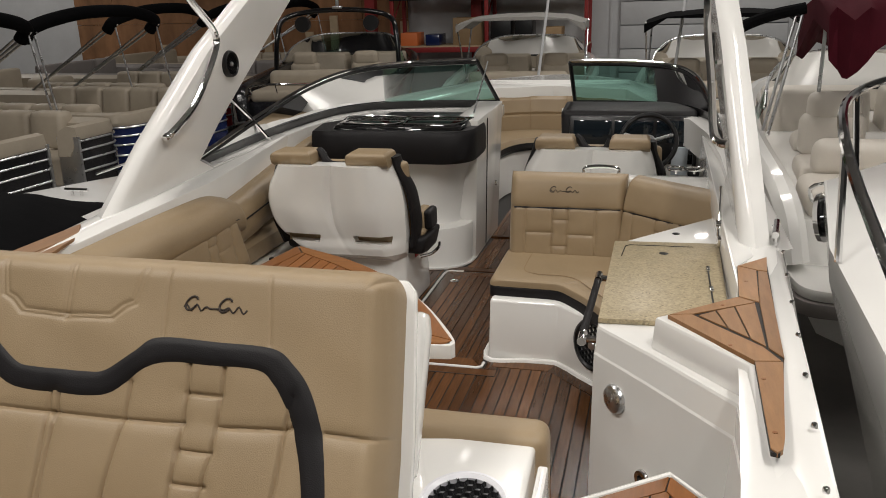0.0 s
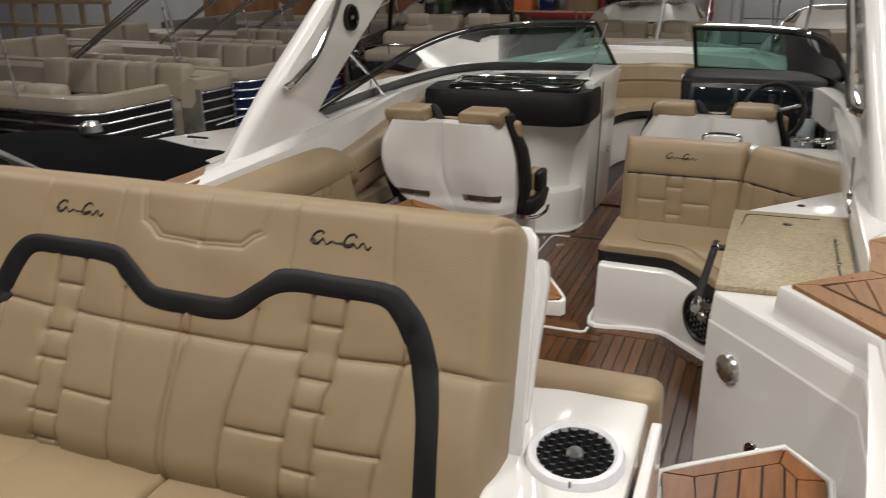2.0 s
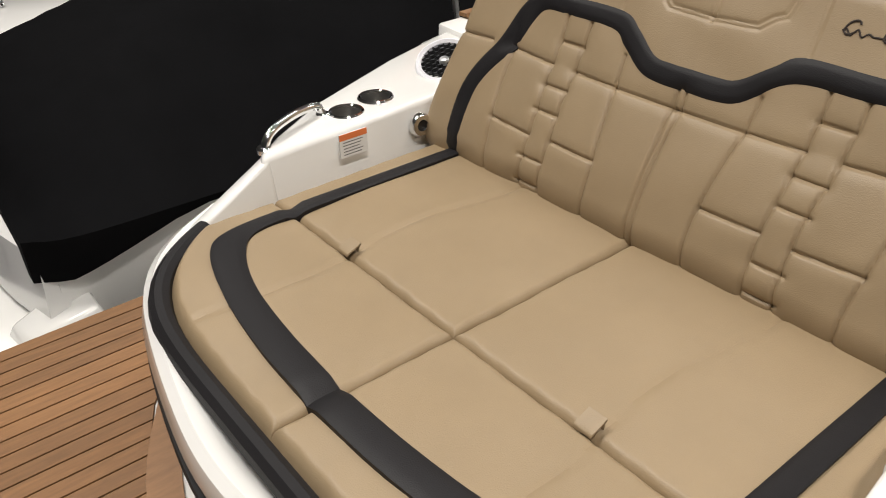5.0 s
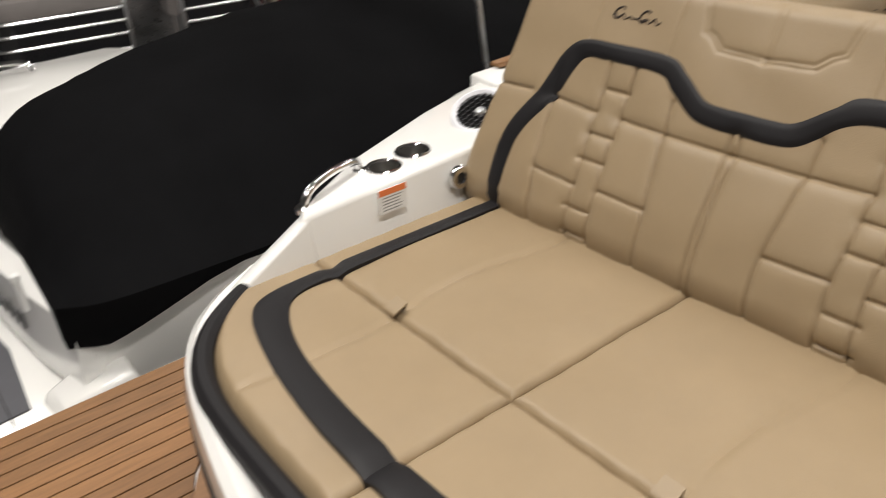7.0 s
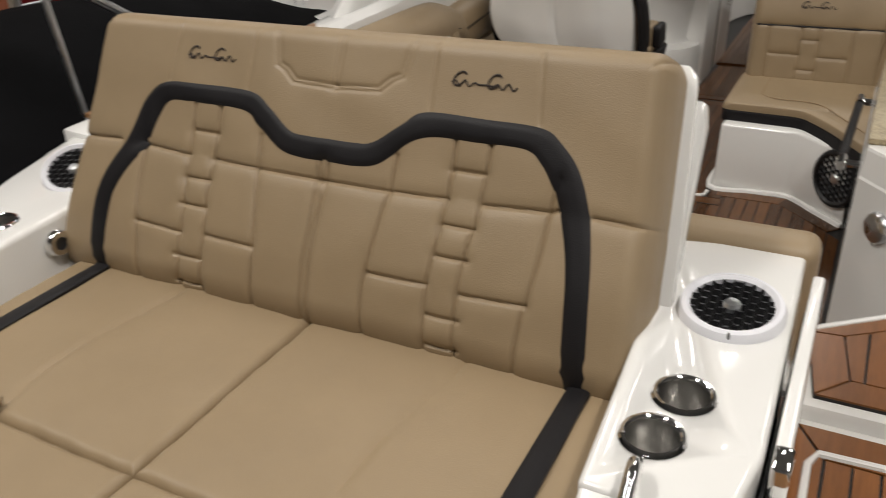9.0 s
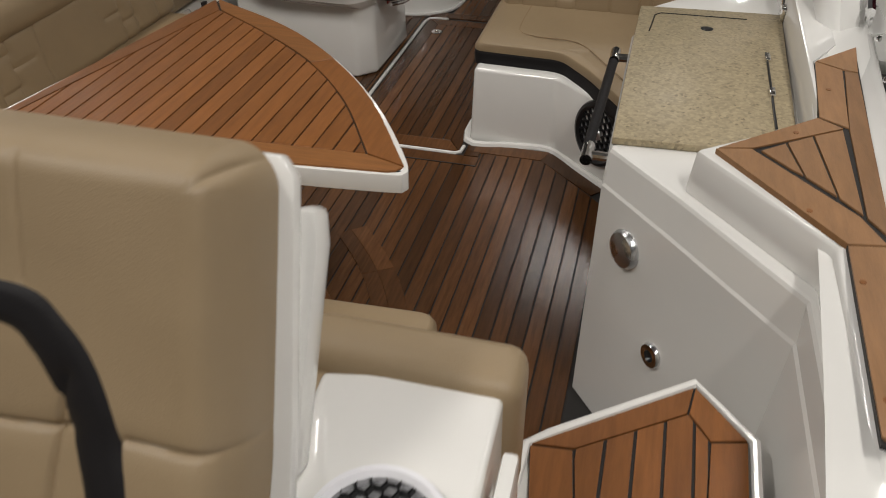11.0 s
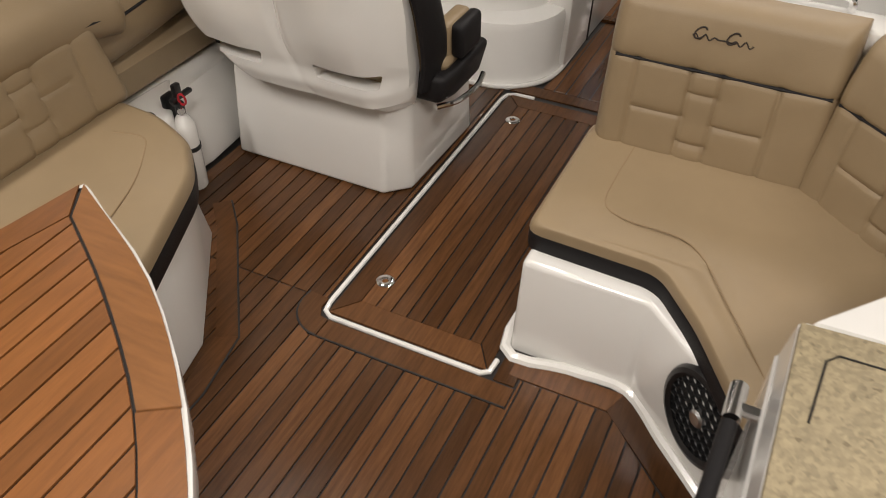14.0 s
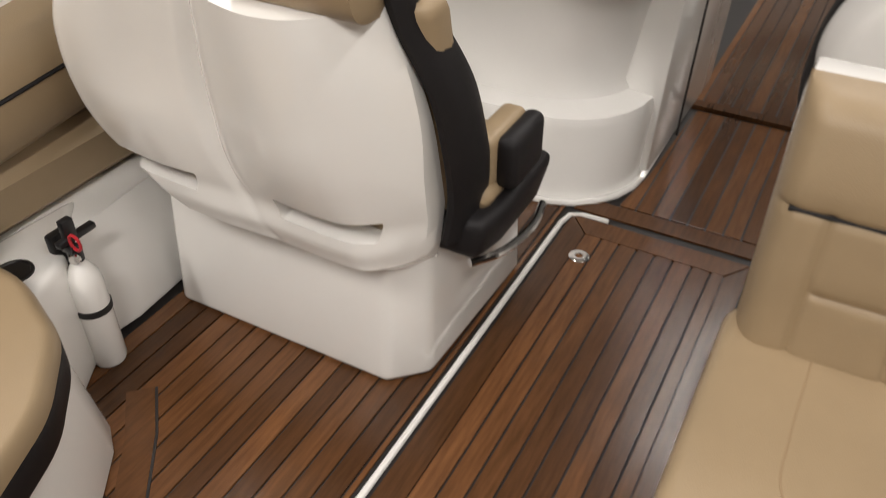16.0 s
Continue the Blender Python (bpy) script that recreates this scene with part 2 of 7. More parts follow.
def clip(poly, axis, value, keep_above):
    out = []
    for i in range(len(poly)):
        p, q = poly[i], poly[(i + 1) % len(poly)]
        ip = p[axis] >= value if keep_above else p[axis] <= value
        iq = q[axis] >= value if keep_above else q[axis] <= value
        if ip:
            out.append(p)
        if ip != iq:
            t = (value - p[axis]) / (q[axis] - p[axis])
            out.append(tuple(p[k] + t * (q[k] - p[k]) for k in range(2)))
    return out


def plank_piece(name, poly, z0, z1, material, parent):
    """One plank with a small chamfer; poly runs in the plane."""
    k = len(poly)
    c = Vector((sum(p[0] for p in poly) / k, sum(p[1] for p in poly) / k))
    me = bpy.data.meshes.new("plank")
    vs = [(x, y, z0) for x, y in poly]
    vs += [(x, y, z1 - 0.0015) for x, y in poly]
    vs += [((Vector((x, y)) + (c - Vector((x, y))).normalized() * 0.0012).x, (Vector((x, y)) + (c - Vector((x, y))).normalized() * 0.0012).y, z1) for x, y in poly]
    fs = []
    for i in range(k):
        j = (i + 1) % k
        fs += [(i, j, k + j, k + i), (k + i, k + j, 2 * k + j, 2 * k + i)]
    fs.append(tuple(range(2 * k, 3 * k)))
    me.from_pydata(vs, [], fs)
    me.materials.append(material)
    ob = new(name, me)
    ob.parent = parent
    return ob


def planks(parent, poly, width, z0, z1, material, axis=0, gap=0.006, start=None, name="plank"):
    lo, hi = min(p[axis] for p in poly), max(p[axis] for p in poly)
    a = lo if start is None else start + math.floor((lo - start) / width) * width
    while a < hi - 0.004:
        piece = clip(clip(poly, axis, max(lo, a) + gap / 2, True), axis, min(hi, a + width) - gap / 2, False)
        if len(piece) >= 3:
            ext = [max(p[k] for p in piece) - min(p[k] for p in piece) for k in (0, 1)]
            if min(ext) > 0.006:
                plank_piece(name, piece, z0, z1, material, parent)
        a += width


def strip_planks(parent, line, width, z0, z1, material, side=1, n=1, gap=0.004, name="border_plank"):
    """Border planks along a line in the plane, laid to one side, cut in n lengths."""
    pts = [Vector(p) for p in line]
    offs = []
    for i, p in enumerate(pts):
        a = pts[max(i - 1, 0)]
        b = pts[min(i + 1, len(pts) - 1)]
        d1 = (p - a).normalized() if i else (b - p).normalized()
        d2 = (b - p).normalized() if i < len(pts) - 1 else d1
        d = (d1 + d2).normalized()
        nrm = Vector((-d.y, d.x)) * side
        offs.append(p + nrm * width / max(0.4, d.dot(d1)))
    step = max(1, (len(pts) - 1) // n)
    for i in range(0, len(pts) - 1, step):
        j = min(i + step, len(pts) - 1)
        poly = [tuple(p) for p in pts[i : j + 1]] + [tuple(p) for p in offs[i : j + 1][::-1]]
        plank_piece(name, poly, z0, z1, material, parent)


def seg_dist(px, py, a, b):
    ax, ay, bx, by = *a, *b
    dx, dy = bx - ax, by - ay
    t = np.clip(((px - ax) * dx + (py - ay) * dy) / (dx * dx + dy * dy + 1e-12), 0, 1)
    return np.hypot(px - ax - t * dx, py - ay - t * dy)


def pad(m, corners, nu, nv, thick, seams=(), edge=0.05, puff=0.0, groove=0.007, gw=0.008, waves=0.002, seed=1, power=2.4, curve=None, corner=0.0):
    """An upholstered pad: a grid over the quad corners (bl, br, tr, tl in the plane of m), rounded to its edges, with sewn seams as
    grooves. curve(u, v, s, t): more height. Gives the mesh and its height function."""
    bl, br, tr, tl = [np.array(c, float) for c in corners]

    def uv(s, t):
        s, t = np.asarray(s)[..., None], np.asarray(t)[..., None]
        return (1 - s) * (1 - t) * bl + s * (1 - t) * br + s * t * tr + (1 - s) * t * tl

    flat_uv = uv

    def uv(s, t):
        """The same, with the quad's corners rounded."""
        s, t = np.asarray(s, float), np.asarray(t, float)
        if corner <= 0:
            return flat_uv(s, t)
        du, dv = np.minimum(s, 1 - s) * wide, np.minimum(t, 1 - t) * high
        a, b = np.clip(corner - du, 0, None), np.clip(corner - dv, 0, None)
        k = np.maximum(a, b) / (np.hypot(a, b) + 1e-9)
        k = np.where((a > 0) & (b > 0), k, 1.0)
        s2 = np.where(a > 0, (corner - a * k) / wide, np.minimum(s, 1 - s))
        t2 = np.where(b > 0, (corner - b * k) / high, np.minimum(t, 1 - t))
        return flat_uv(np.where(s > 0.5, 1 - s2, s2), np.where(t > 0.5, 1 - t2, t2))

    wide = np.linalg.norm((br - bl + tr - tl) / 2)
    high = np.linalg.norm((tl - bl + tr - br) / 2)

    def height(s, t):
        p = uv(s, t)
        u, v = p[..., 0], p[..., 1]
        du = np.minimum(s, 1 - s) * wide
        dv = np.minimum(t, 1 - t) * high
        fu = 1 - np.clip(1 - du / edge, 0, 1) ** power
        fv = 1 - np.clip(1 - dv / edge, 0, 1) ** power
        h = thick * np.sqrt(np.clip(fu * fv, 0, 1))
        h = h + puff * np.sin(np.pi * s) ** 0.5 * np.sin(np.pi * t) ** 0.5
        if curve:
            h = h + curve(u, v, s, t)
        for line in seams:
            k = 1.0
            if isinstance(line[0], float):
                k, line = line[0], line[1:]
            d = np.min([seg_dist(u, v, a, b) for a, b in zip(line, line[1:])], axis=0)
            h = h - k * groove * np.exp(-((d / gw) ** 2)) - k * k * groove * 0.5 * np.exp(-((d / (gw * 4)) ** 2))
        h = h + waves * (np.sin(u * 17 + seed * 2.1 + 3 * np.sin(v * 9 + seed)) * np.sin(v * 13 + seed * 1.3 + 2 * np.sin(u * 7)))
        return h

    s, t = np.meshgrid(np.linspace(0, 1, nu), np.linspace(0, 1, nv), indexing="ij")
    p, h = uv(s, t), height(s, t)
    bm = bmesh.new()
    vs = [[bm.verts.new(m @ Vector((p[i, j, 0], p[i, j, 1], h[i, j]))) for j in range(nv)] for i in range(nu)]
    for i in range(nu - 1):
        for j in range(nv - 1):
            bm.faces.new((vs[i][j], vs[i + 1][j], vs[i + 1][j + 1], vs[i][j + 1]))
    rim = [vs[i][0] for i in range(nu)] + [vs[-1][j] for j in range(1, nv)] + [vs[i][-1] for i in range(nu - 2, -1, -1)] + [vs[0][j] for j in range(nv - 2, 0, -1)]
    bm.faces.new(rim[::-1])

    def at(u, v):
        """The height at a place of the plane (by search)."""
        s0, t0 = 0.5, 0.5
        for _ in range(12):
            q = uv(s0, t0)
            e = np.array([u, v]) - q
            a = (1 - t0) * (br - bl) + t0 * (tr - tl)
            b = (1 - s0) * (tl - bl) + s0 * (tr - br)
            det = a[0] * b[1] - a[1] * b[0]
            s0 += (e[0] * b[1] - e[1] * b[0]) / det
            t0 += (a[0] * e[1] - a[1] * e[0]) / det
        return float(height(np.array(np.clip(s0, 0, 1)), np.array(np.clip(t0, 0, 1))))

    return bm, at


def ribbon(m, at, left, right, lift=0.004, cross=7, n=5):
    """A sewn-on band that lies over a pad between two lines of its plane, proud in the middle."""
    a, b = smooth_line([(*p, 0) for p in left], n), smooth_line([(*p, 0) for p in right], n)
    bm = bmesh.new()
    rows = []
    for p, q in zip(a, b):
        row = []
        for k in range(cross):
            w = k / (cross - 1)
            c = p.lerp(q, w)
            h = at(c.x, c.y) + lift * (1 - (2 * w - 1) ** 4) * 1.0 - 0.001 * (abs(2 * w - 1) > 0.99)
            row.append(bm.verts.new(m @ Vector((c.x, c.y, h + 0.0015))))
        rows.append(row)
    for r, t in zip(rows, rows[1:]):
        for k in range(cross - 1):
            bm.faces.new((r[k], r[k + 1], t[k + 1], t[k]))
    low = bmesh.ops.extrude_face_region(bm, geom=list(bm.faces))
    for v in [g for g in low["geom"] if isinstance(g, bmesh.types.BMVert)]:
        v.co -= (m.to_3x3() @ Vector((0, 0, 1))) * 0.006
    return bm


def script_mark(m, at, u, v, size, parent):
    """A maker's mark as a plain sewn flourish: two bold loops and a wavy line."""
    pts = []
    for k in range(40):
        t = k / 39
        pts.append((u + (t - 0.5) * size, v + 0.05 * size * math.sin(t * 38) * (0.5 + 0.5 * math.sin(t * 9)) - 0.02 * size))
    line = [m @ Vector((x, y, at(x, y) + 0.001)) for x, y in pts]
    loops = []
    for c in (-0.38, 0.16):
        lp = []
        for k in range(18):
            a = k / 17 * 2 * math.pi * 0.85 + 0.6
            x, y = u + c * size + 0.085 * size * math.cos(a) + 0.04 * size * math.sin(a), v + 0.04 * size + 0.10 * size * math.sin(a)
            lp.append(m @ Vector((x, y, at(x, y) + 0.001)))
        loops.append(tube(lp, size * 0.016, 6))
    return part("embroidered_mark", join(tube(line, size * 0.013, 6), *loops), LOGO, parent, "dark embroidered flourish")


def empty_at(name, label, category, group="", kind=""):
    return thing(name, label, category, group, kind)


# ---- the hall ----
hall = tagged(part("ground", box(-26, 24, -16, 17.3, GROUND - 0.2, GROUND), CONCRETE), "bare grey concrete hall floor", "floor", kind="structure")
tagged(part("wall_west", box(-26.3, -26, -16, 17.3, GROUND, ROOF + 0.4), DIMWALL), "unseen hall wall, darkened to cut bounced light", "wall", kind="structure")
tagged(part("wall_east", box(24, 24.3, -16, 17.3, GROUND, ROOF + 0.4), DIMWALL), "unseen hall wall, darkened to cut bounced light", "wall", kind="structure")
tagged(part("wall_south", box(-26, 24, -16.3, -16, GROUND, ROOF + 0.4), DIMWALL), "unseen hall wall, darkened to cut bounced light", "wall", kind="structure")
north = tagged(part("wall_north", box(-26, 24, 17, 17.3, GROUND, ROOF + 0.4), STEELWALL), "white corrugated steel hall wall", "wall", kind="structure")
tagged(part("ceiling", box(-26, 24, -16, 17.3, ROOF + 0.4, ROOF + 0.6), DIMWALL), "unseen hall ceiling, darkened to cut bounced light", "ceiling", kind="structure")
for k in range(60):
    x = 0.2 + k * 0.40
    part("rib", box(x, x + 0.05, 16.95, 17, GROUND, ROOF + 0.3), STEELWALL, north, smooth=False)

# Unseen lamps; the one at (-16, 13) is added to brighten the far wall.
LAMPS = [(-1.8, -4.4, 1.60), (3.0, -4.4, 1.60), (-1.8, 0.9, 0.56), (3.0, 0.9, 0.56), (-6.5, -2.5, 0.7), (8.0, -2.5, 1.0), (-6.0, 4.5, 0.3), (0.6, 7.0, 0.95),
         (6.5, 6.0, 0.9), (-9.5, 10.0, 0.3), (-16.0, 13.0, 1.2), (3.2, 12.0, 0.8), (-2.5, 12.5, 0.25)]
for gx, gy, power in LAMPS:
    lamp = thing("ceiling_lamp", "long white fluorescent ceiling lamp", "lamp", "ceiling lamps")
    part("housing", box(gx - 0.2, gx + 0.2, gy - 1.3, gy + 1.3, ROOF + 0.02, ROOF + 0.12, 0.02), STEELWALL, lamp)
    part("hanger", box(gx - 0.02, gx + 0.02, gy - 0.02, gy + 0.02, ROOF + 0.12, ROOF + 0.4), STEELWALL, lamp)
    ld = bpy.data.lights.new("tube_light", "AREA")
    ld.shape, ld.size, ld.size_y, ld.energy, ld.color = "RECTANGLE", 0.36, 2.5, LAMP_POWER * power * 1.5, (1.0, 0.955, 0.90)
    lo = new("tube_light", ld)
    lo.location = (gx, gy, ROOF)
    lo.parent = lamp

# ---- the boat: hull, gunwales, decks ----
CX = 0.33
STBD = [(1.72, -2.55, 0.84), (1.76, -2.1, 0.862), (1.80, -1.5, 0.875), (1.84, -0.9, 0.89), (1.88, -0.2, 0.90), (1.91, 0.8, 0.91), (1.90, 1.8, 0.93),
        (1.82, 2.8, 0.95), (1.62, 3.8, 0.96), (1.22, 4.8, 0.96), (0.75, 5.45, 0.96), (0.33, 5.65, 0.96)]
PORT = [(-1.07, -2.32, 0.85), (-1.10, -2.1, 0.862), (-1.14, -1.5, 0.875), (-1.18, -0.9, 0.89), (-1.22, -0.2, 0.90),
        (-1.25, 0.8, 0.91), (-1.24, 1.8, 0.93), (-1.16, 2.8, 0.95), (-0.96, 3.8, 0.96), (-0.56, 4.8, 0.96), (-0.09, 5.45, 0.96), (0.33, 5.65, 0.96)]


def offset_line(line, d):
    out = []
    for i, p in enumerate(line):
        a, b = Vector(line[max(i - 1, 0)]), Vector(line[min(i + 1, len(line) - 1)])
        t = (b - a).normalized()
        out.append(Vector(p) + Vector((-t.y, t.x, 0)).normalized() * d)
    return out


def sheer(line, sign, name):
    """Rounded gunwale and the topside below it, as one shell."""
    pts = smooth_line(line, 5)
    profile = [(0.17, 0.0), (0.12, 0.010), (0.07, 0.012), (0.025, 0.008), (0.004, -0.008), (-0.012, -0.035), (-0.005, -0.07), (0.02, -0.10), (0.06, -0.45), (0.18, -0.95), (0.45, -1.4)]
    offs = [[v + Vector((0, 0, dz)) for v in offset_line(pts, sign * d)] for d, dz in profile]
    rings = [[offs[k][i] for k in range(len(profile))] for i in range(len(pts))]
    return loft(rings, closed=False)


part_hull = thing("hull", "white gelcoat motor boat hull with rounded gunwales", "boat hull", kind="structure")
# narrow inboard flange aft, where the coamings take over
part("gunwale", sheer(STBD, 1, "s"), GEL, part_hull)
part("gunwale", sheer(PORT, -1, "p"), GEL, part_hull)
for line, sign in ((STBD, 1), (PORT, -1)):
    rail = [v + Vector((0, 0, -0.055)) for v in offset_line(smooth_line(line, 5), sign * -0.008)]
    part("rub_rail", tube(rail, 0.014, 8), CHROME, part_hull, "steel rub rail")

# transom rim round the sunpad
RIM = [(-0.735, -3.28), (-0.645, -3.42), (-0.53, -3.525), (-0.36, -3.60), (-0.07, -3.665), (0.16, -3.69), (0.39, -3.665), (0.68, -3.60), (0.85, -3.525), (0.965, -3.42), (1.03, -3.28), (1.06, -3.05)]


def rim_shell():
    pts = [Vector((*p, 0)) for p in smooth_line([(*p, 0) for p in RIM], 5)]
    pts = [Vector((p.x, p.y, 0)) for p in pts]
    prof = [(0.10, 0.650), (0.062, 0.686), (0.040, 0.706), (0.02, 0.714), (0.0, 0.70), (-0.012, 0.66), (0.01, 0.56), (0.07, 0.35), (0.11, 0.24)]
    offs = [[v + Vector((0, 0, z)) for v in offset_line(pts, d)] for d, z in prof]
    return loft([[o[i] for o in offs] for i in range(len(pts))], closed=False)


part("transom_rim", rim_shell(), GEL, part_hull)
rimline = [Vector((p.x, p.y, 0.60)) for p in smooth_line([(*p, 0) for p in RIM], 5)]
part("rub_strip", tube([v + Vector((0, 0, 0)) for v in offset_line(rimline, -0.004)], 0.012, 8), RUBBER, part_hull, "black rubber strip")

# swim platform
plat = thing("swim_platform", "white swim platform with varnished teak planks", "swim platform", kind="structure")
part("slab", prism(rounded([(-1.17, -3.1), (-1.15, -4.9), (1.8, -4.9), (1.8, -2.6), (1.1, -2.6), (1.1, -3.1)], 0.15), 0.10, 0.243, 0.02), GEL, plat)

# ---- cockpit sole ----
sole = thing("floor", "dark varnished teak cockpit sole with black caulking", "floor", kind="structure")
part("caulk_bed", box(-1.05, 1.62, -2.3, 4.6, -0.06, -0.005), CAULK, sole, smooth=False)
part("bilge", box(-1.15, 1.78, -2.9, 4.8, -0.12, -0.061), GEL, sole, smooth=False)

# ---- starboard coaming: wall, ledge, granite counter ----
wet = thing("side_console", "white gelcoat side console with slanted walls along the walkway", "console", kind="structure")
back = [(1.70, -2.75), (1.75, -1.5), (1.78, -0.292)]
foot = [(1.20, -0.292), (1.20, -1.25), (1.36, -1.46), (1.57, -1.75), (1.60, -2.75)]
knee = [(1.208, -0.292), (1.208, -1.25), (1.372, -1.44), (1.612, -1.732), (1.635, -2.75)]
ledge = [(1.230, -0.292), (1.222, -1.240), (1.386, -1.426), (1.622, -1.716), (1.645, -2.75)]
level = lambda line, z, d=0.0: [(x + d, y, z) for x, y in line] + [(x, y, z) for x, y in back]
wall_bm = loft([level(foot, 0.0), level(knee, 0.696), level(knee, 0.704, 0.005), level(ledge, 0.785, -0.006), level(ledge, 0.793, -0.001), level(ledge, 0.795, 0.008)])
part("wall", wall_bm, GEL, wet, angle=12)
up0 = [(1.386, -1.391), (1.632, -1.682), (1.63, -2.75), (1.74, -2.75), (1.79, -1.6), (1.84, -0.62), (1.80, -0.60), (1.672, -0.80), (1.662, -1.175)]
part("coaming", hull8([(x, y, 0.79) for x, y in up0], [(x + 0.01, y, 0.90 - max(0, -y - 2.2) * 0.12) for x, y in up0], 0.012), GEL, wet)
counter = thing("granite_counter", "beige speckled granite counter on the white side console", "counter")
part("slab", prism([(1.217, -1.225), (1.545, -1.208), (1.64, -1.15), (1.656, -0.29), (1.224, -0.315)], 0.796, 0.815, 0.003), GRANITE, counter)
part("lid_joint", tube([(1.262, -0.53, 0.8155), (1.272, -0.39, 0.8155), (1.29, -0.37, 0.8155), (1.55, -0.362, 0.8155)], 0.0022, 6), CAULK, counter, "dark lid joint")
# Flat black disc on the slab paints the shade of a finger hole.
part("finger_hole", lathe(pose(1.43, -0.469, 0.8155), [(0.001, 0.001), (0.016, 0.001), (0.019, 0.0)], 18), BLACK, counter, "flat black disc for a finger hole's shade")
part("slide_rail", box(1.591, 1.597, -1.17, -0.655, 0.815, 0.819, 0.001), BLACK, counter, "dark steel slide")
for y in (-0.66, -0.89, -1.13):
    part("latch", box(1.586, 1.602, y - 0.024, y + 0.024, 0.8155, 0.827, 0.004), CHROME, counter, "small polished latch")
# forward white triangle beside the bench
fl = [(1.245, -0.288), (1.66, -0.275), (1.70, 0.24), (1.687, 0.228)]
part("fore_ledge", hull8([(x, y, 0.60) for x, y in fl], [(x, y, 0.80) for x, y in fl], 0.006), GEL, wet)
part("fill_cap", lathe(pose(1.485, -0.117, 0.801), [(0.001, 0.002), (0.015, 0.002), (0.018, 0.0)], 16), BLACK, wet, "dark cap")
sw = [(1.655, -1.165), (1.668, -1.165), (1.672, -0.87), (1.74, -0.74), (1.74, 2.5), (1.66, 2.5)]
part("side_wall", hull8([(x, y, 0.79) for x, y in sw], [(x + 0.004, y, 0.906 + 0.016 * max(0.0, y + 0.7)) for x, y in sw], 0.006), GEL, wet)

vent_m = Matrix.Translation((1.283, -1.347, 0.585)) @ Vector((-0.775, -0.63, 0.01)).to_track_quat("Z", "Y").to_matrix().to_4x4()
vent_ob = solid("vent_cover", lathe(vent_m @ Matrix.Diagonal((1, 1.0, 1, 1)), [(0.001, 0.016), (0.03, 0.015), (0.044, 0.010), (0.05, 0.0), (0.05, -0.01)], 30), ALU, "round brushed metal cover on the white console wall", "vent cover")
drain_m = Matrix.Translation((1.384, -1.474, 0.378)) @ Vector((-0.775, -0.63, 0.01)).to_track_quat("Z", "Y").to_matrix().to_4x4()
dr = thing("wall_socket_ring", "round steel ring socket in the white wall", "socket")
part("ring", lathe(drain_m, [(0.016, 0.0), (0.016, 0.008), (0.030, 0.008), (0.034, 0.0), (0.034, -0.008), (0.016, -0.008)], 24), CHROME, dr)
# Closed black disc; the shade inside the socket is put into its colour.
part("hole", lathe(drain_m, [(0.001, 0.002), (0.0155, 0.002), (0.0155, -0.004)], 20), BLACK, dr)

# grab bar by the counter
bar = thing("grab_bar", "black padded grab bar with polished steel ends", "grab bar")
part("grip", tube([(1.15, -1.0, 0.660), (1.165, -0.46, 0.674)], 0.015, 12), DARK, bar)
for y, z in ((-1.045, 0.659), (-0.42, 0.675)):
    part("end_knob", tube([(1.152 if y < -0.5 else 1.166, y - 0.03, z), (1.152 if y < -0.5 else 1.166, y + 0.05, z)], 0.0165, 12), CHROME, bar)
    part("bracket", tube([(1.155, y, z), (1.225, y, z)], 0.013, 10), CHROME, bar)

# ---- gunwale teak ----
trim = thing("teak_step_pad", "varnished teak step pad with black seams on the gunwale", "step pad", kind="structure")


def trim_piece(poly):
    plank_piece("plank", poly, 0.90, 0.913, OAK, trim)


part("caulk", hull8([(x, y, 0.899) for x, y in ((1.44, -1.40), (1.655, -1.205), (1.676, -0.885), (1.785, -0.765), (1.728, -1.68), (1.675, -2.10), (1.66, -2.155), (1.642, -2.15), (1.655, -1.69))],
                    [(x, y, 0.909) for x, y in ((1.44, -1.40), (1.655, -1.205), (1.676, -0.885), (1.785, -0.765), (1.728, -1.68), (1.675, -2.10), (1.66, -2.155), (1.642, -2.15), (1.655, -1.69))]), CAULK, trim, smooth=False)
trim_piece([(1.435, -1.402), (1.505, -1.385), (1.688, -1.598), (1.722, -1.68), (1.655, -1.692)])
trim_piece([(1.44, -1.398), (1.652, -1.206), (1.70, -1.245), (1.51, -1.38)])
trim_piece([(1.656, -1.20), (1.676, -0.888), (1.735, -0.925), (1.712, -1.24)])
trim_piece([(1.679, -0.882), (1.787, -0.765), (1.770, -0.93), (1.738, -0.92)])
trim_piece([(1.740, -0.93), (1.769, -0.936), (1.732, -1.66), (1.700, -1.60), (1.712, -1.25)])
trim_piece([(1.525, -1.388), (1.575, -1.345), (1.60, -1.47), (1.578, -1.45)])
trim_piece([(1.580, -1.34), (1.632, -1.30), (1.655, -1.535), (1.605, -1.476)])
trim_piece([(1.637, -1.295), (1.698, -1.252), (1.694, -1.59), (1.66, -1.542)])
trim_piece([(1.655, -1.697), (1.726, -1.684), (1.678, -2.09), (1.668, -2.14), (1.655, -2.155), (1.643, -2.14)])
for x, y in ((1.665, -1.80), (1.66, -2.07), (1.69, -1.05), (1.60, -1.29), (1.60, -1.60)):
    part("plug", lathe(pose(x, y, 0.9132), [(0.001, 0.0006), (0.006, 0.0006), (0.006, -0.002)], 12), TEAK, trim)
ptrim = thing("teak_step_pad", "varnished teak strip with black seam on the gunwale", "step pad", kind="structure")
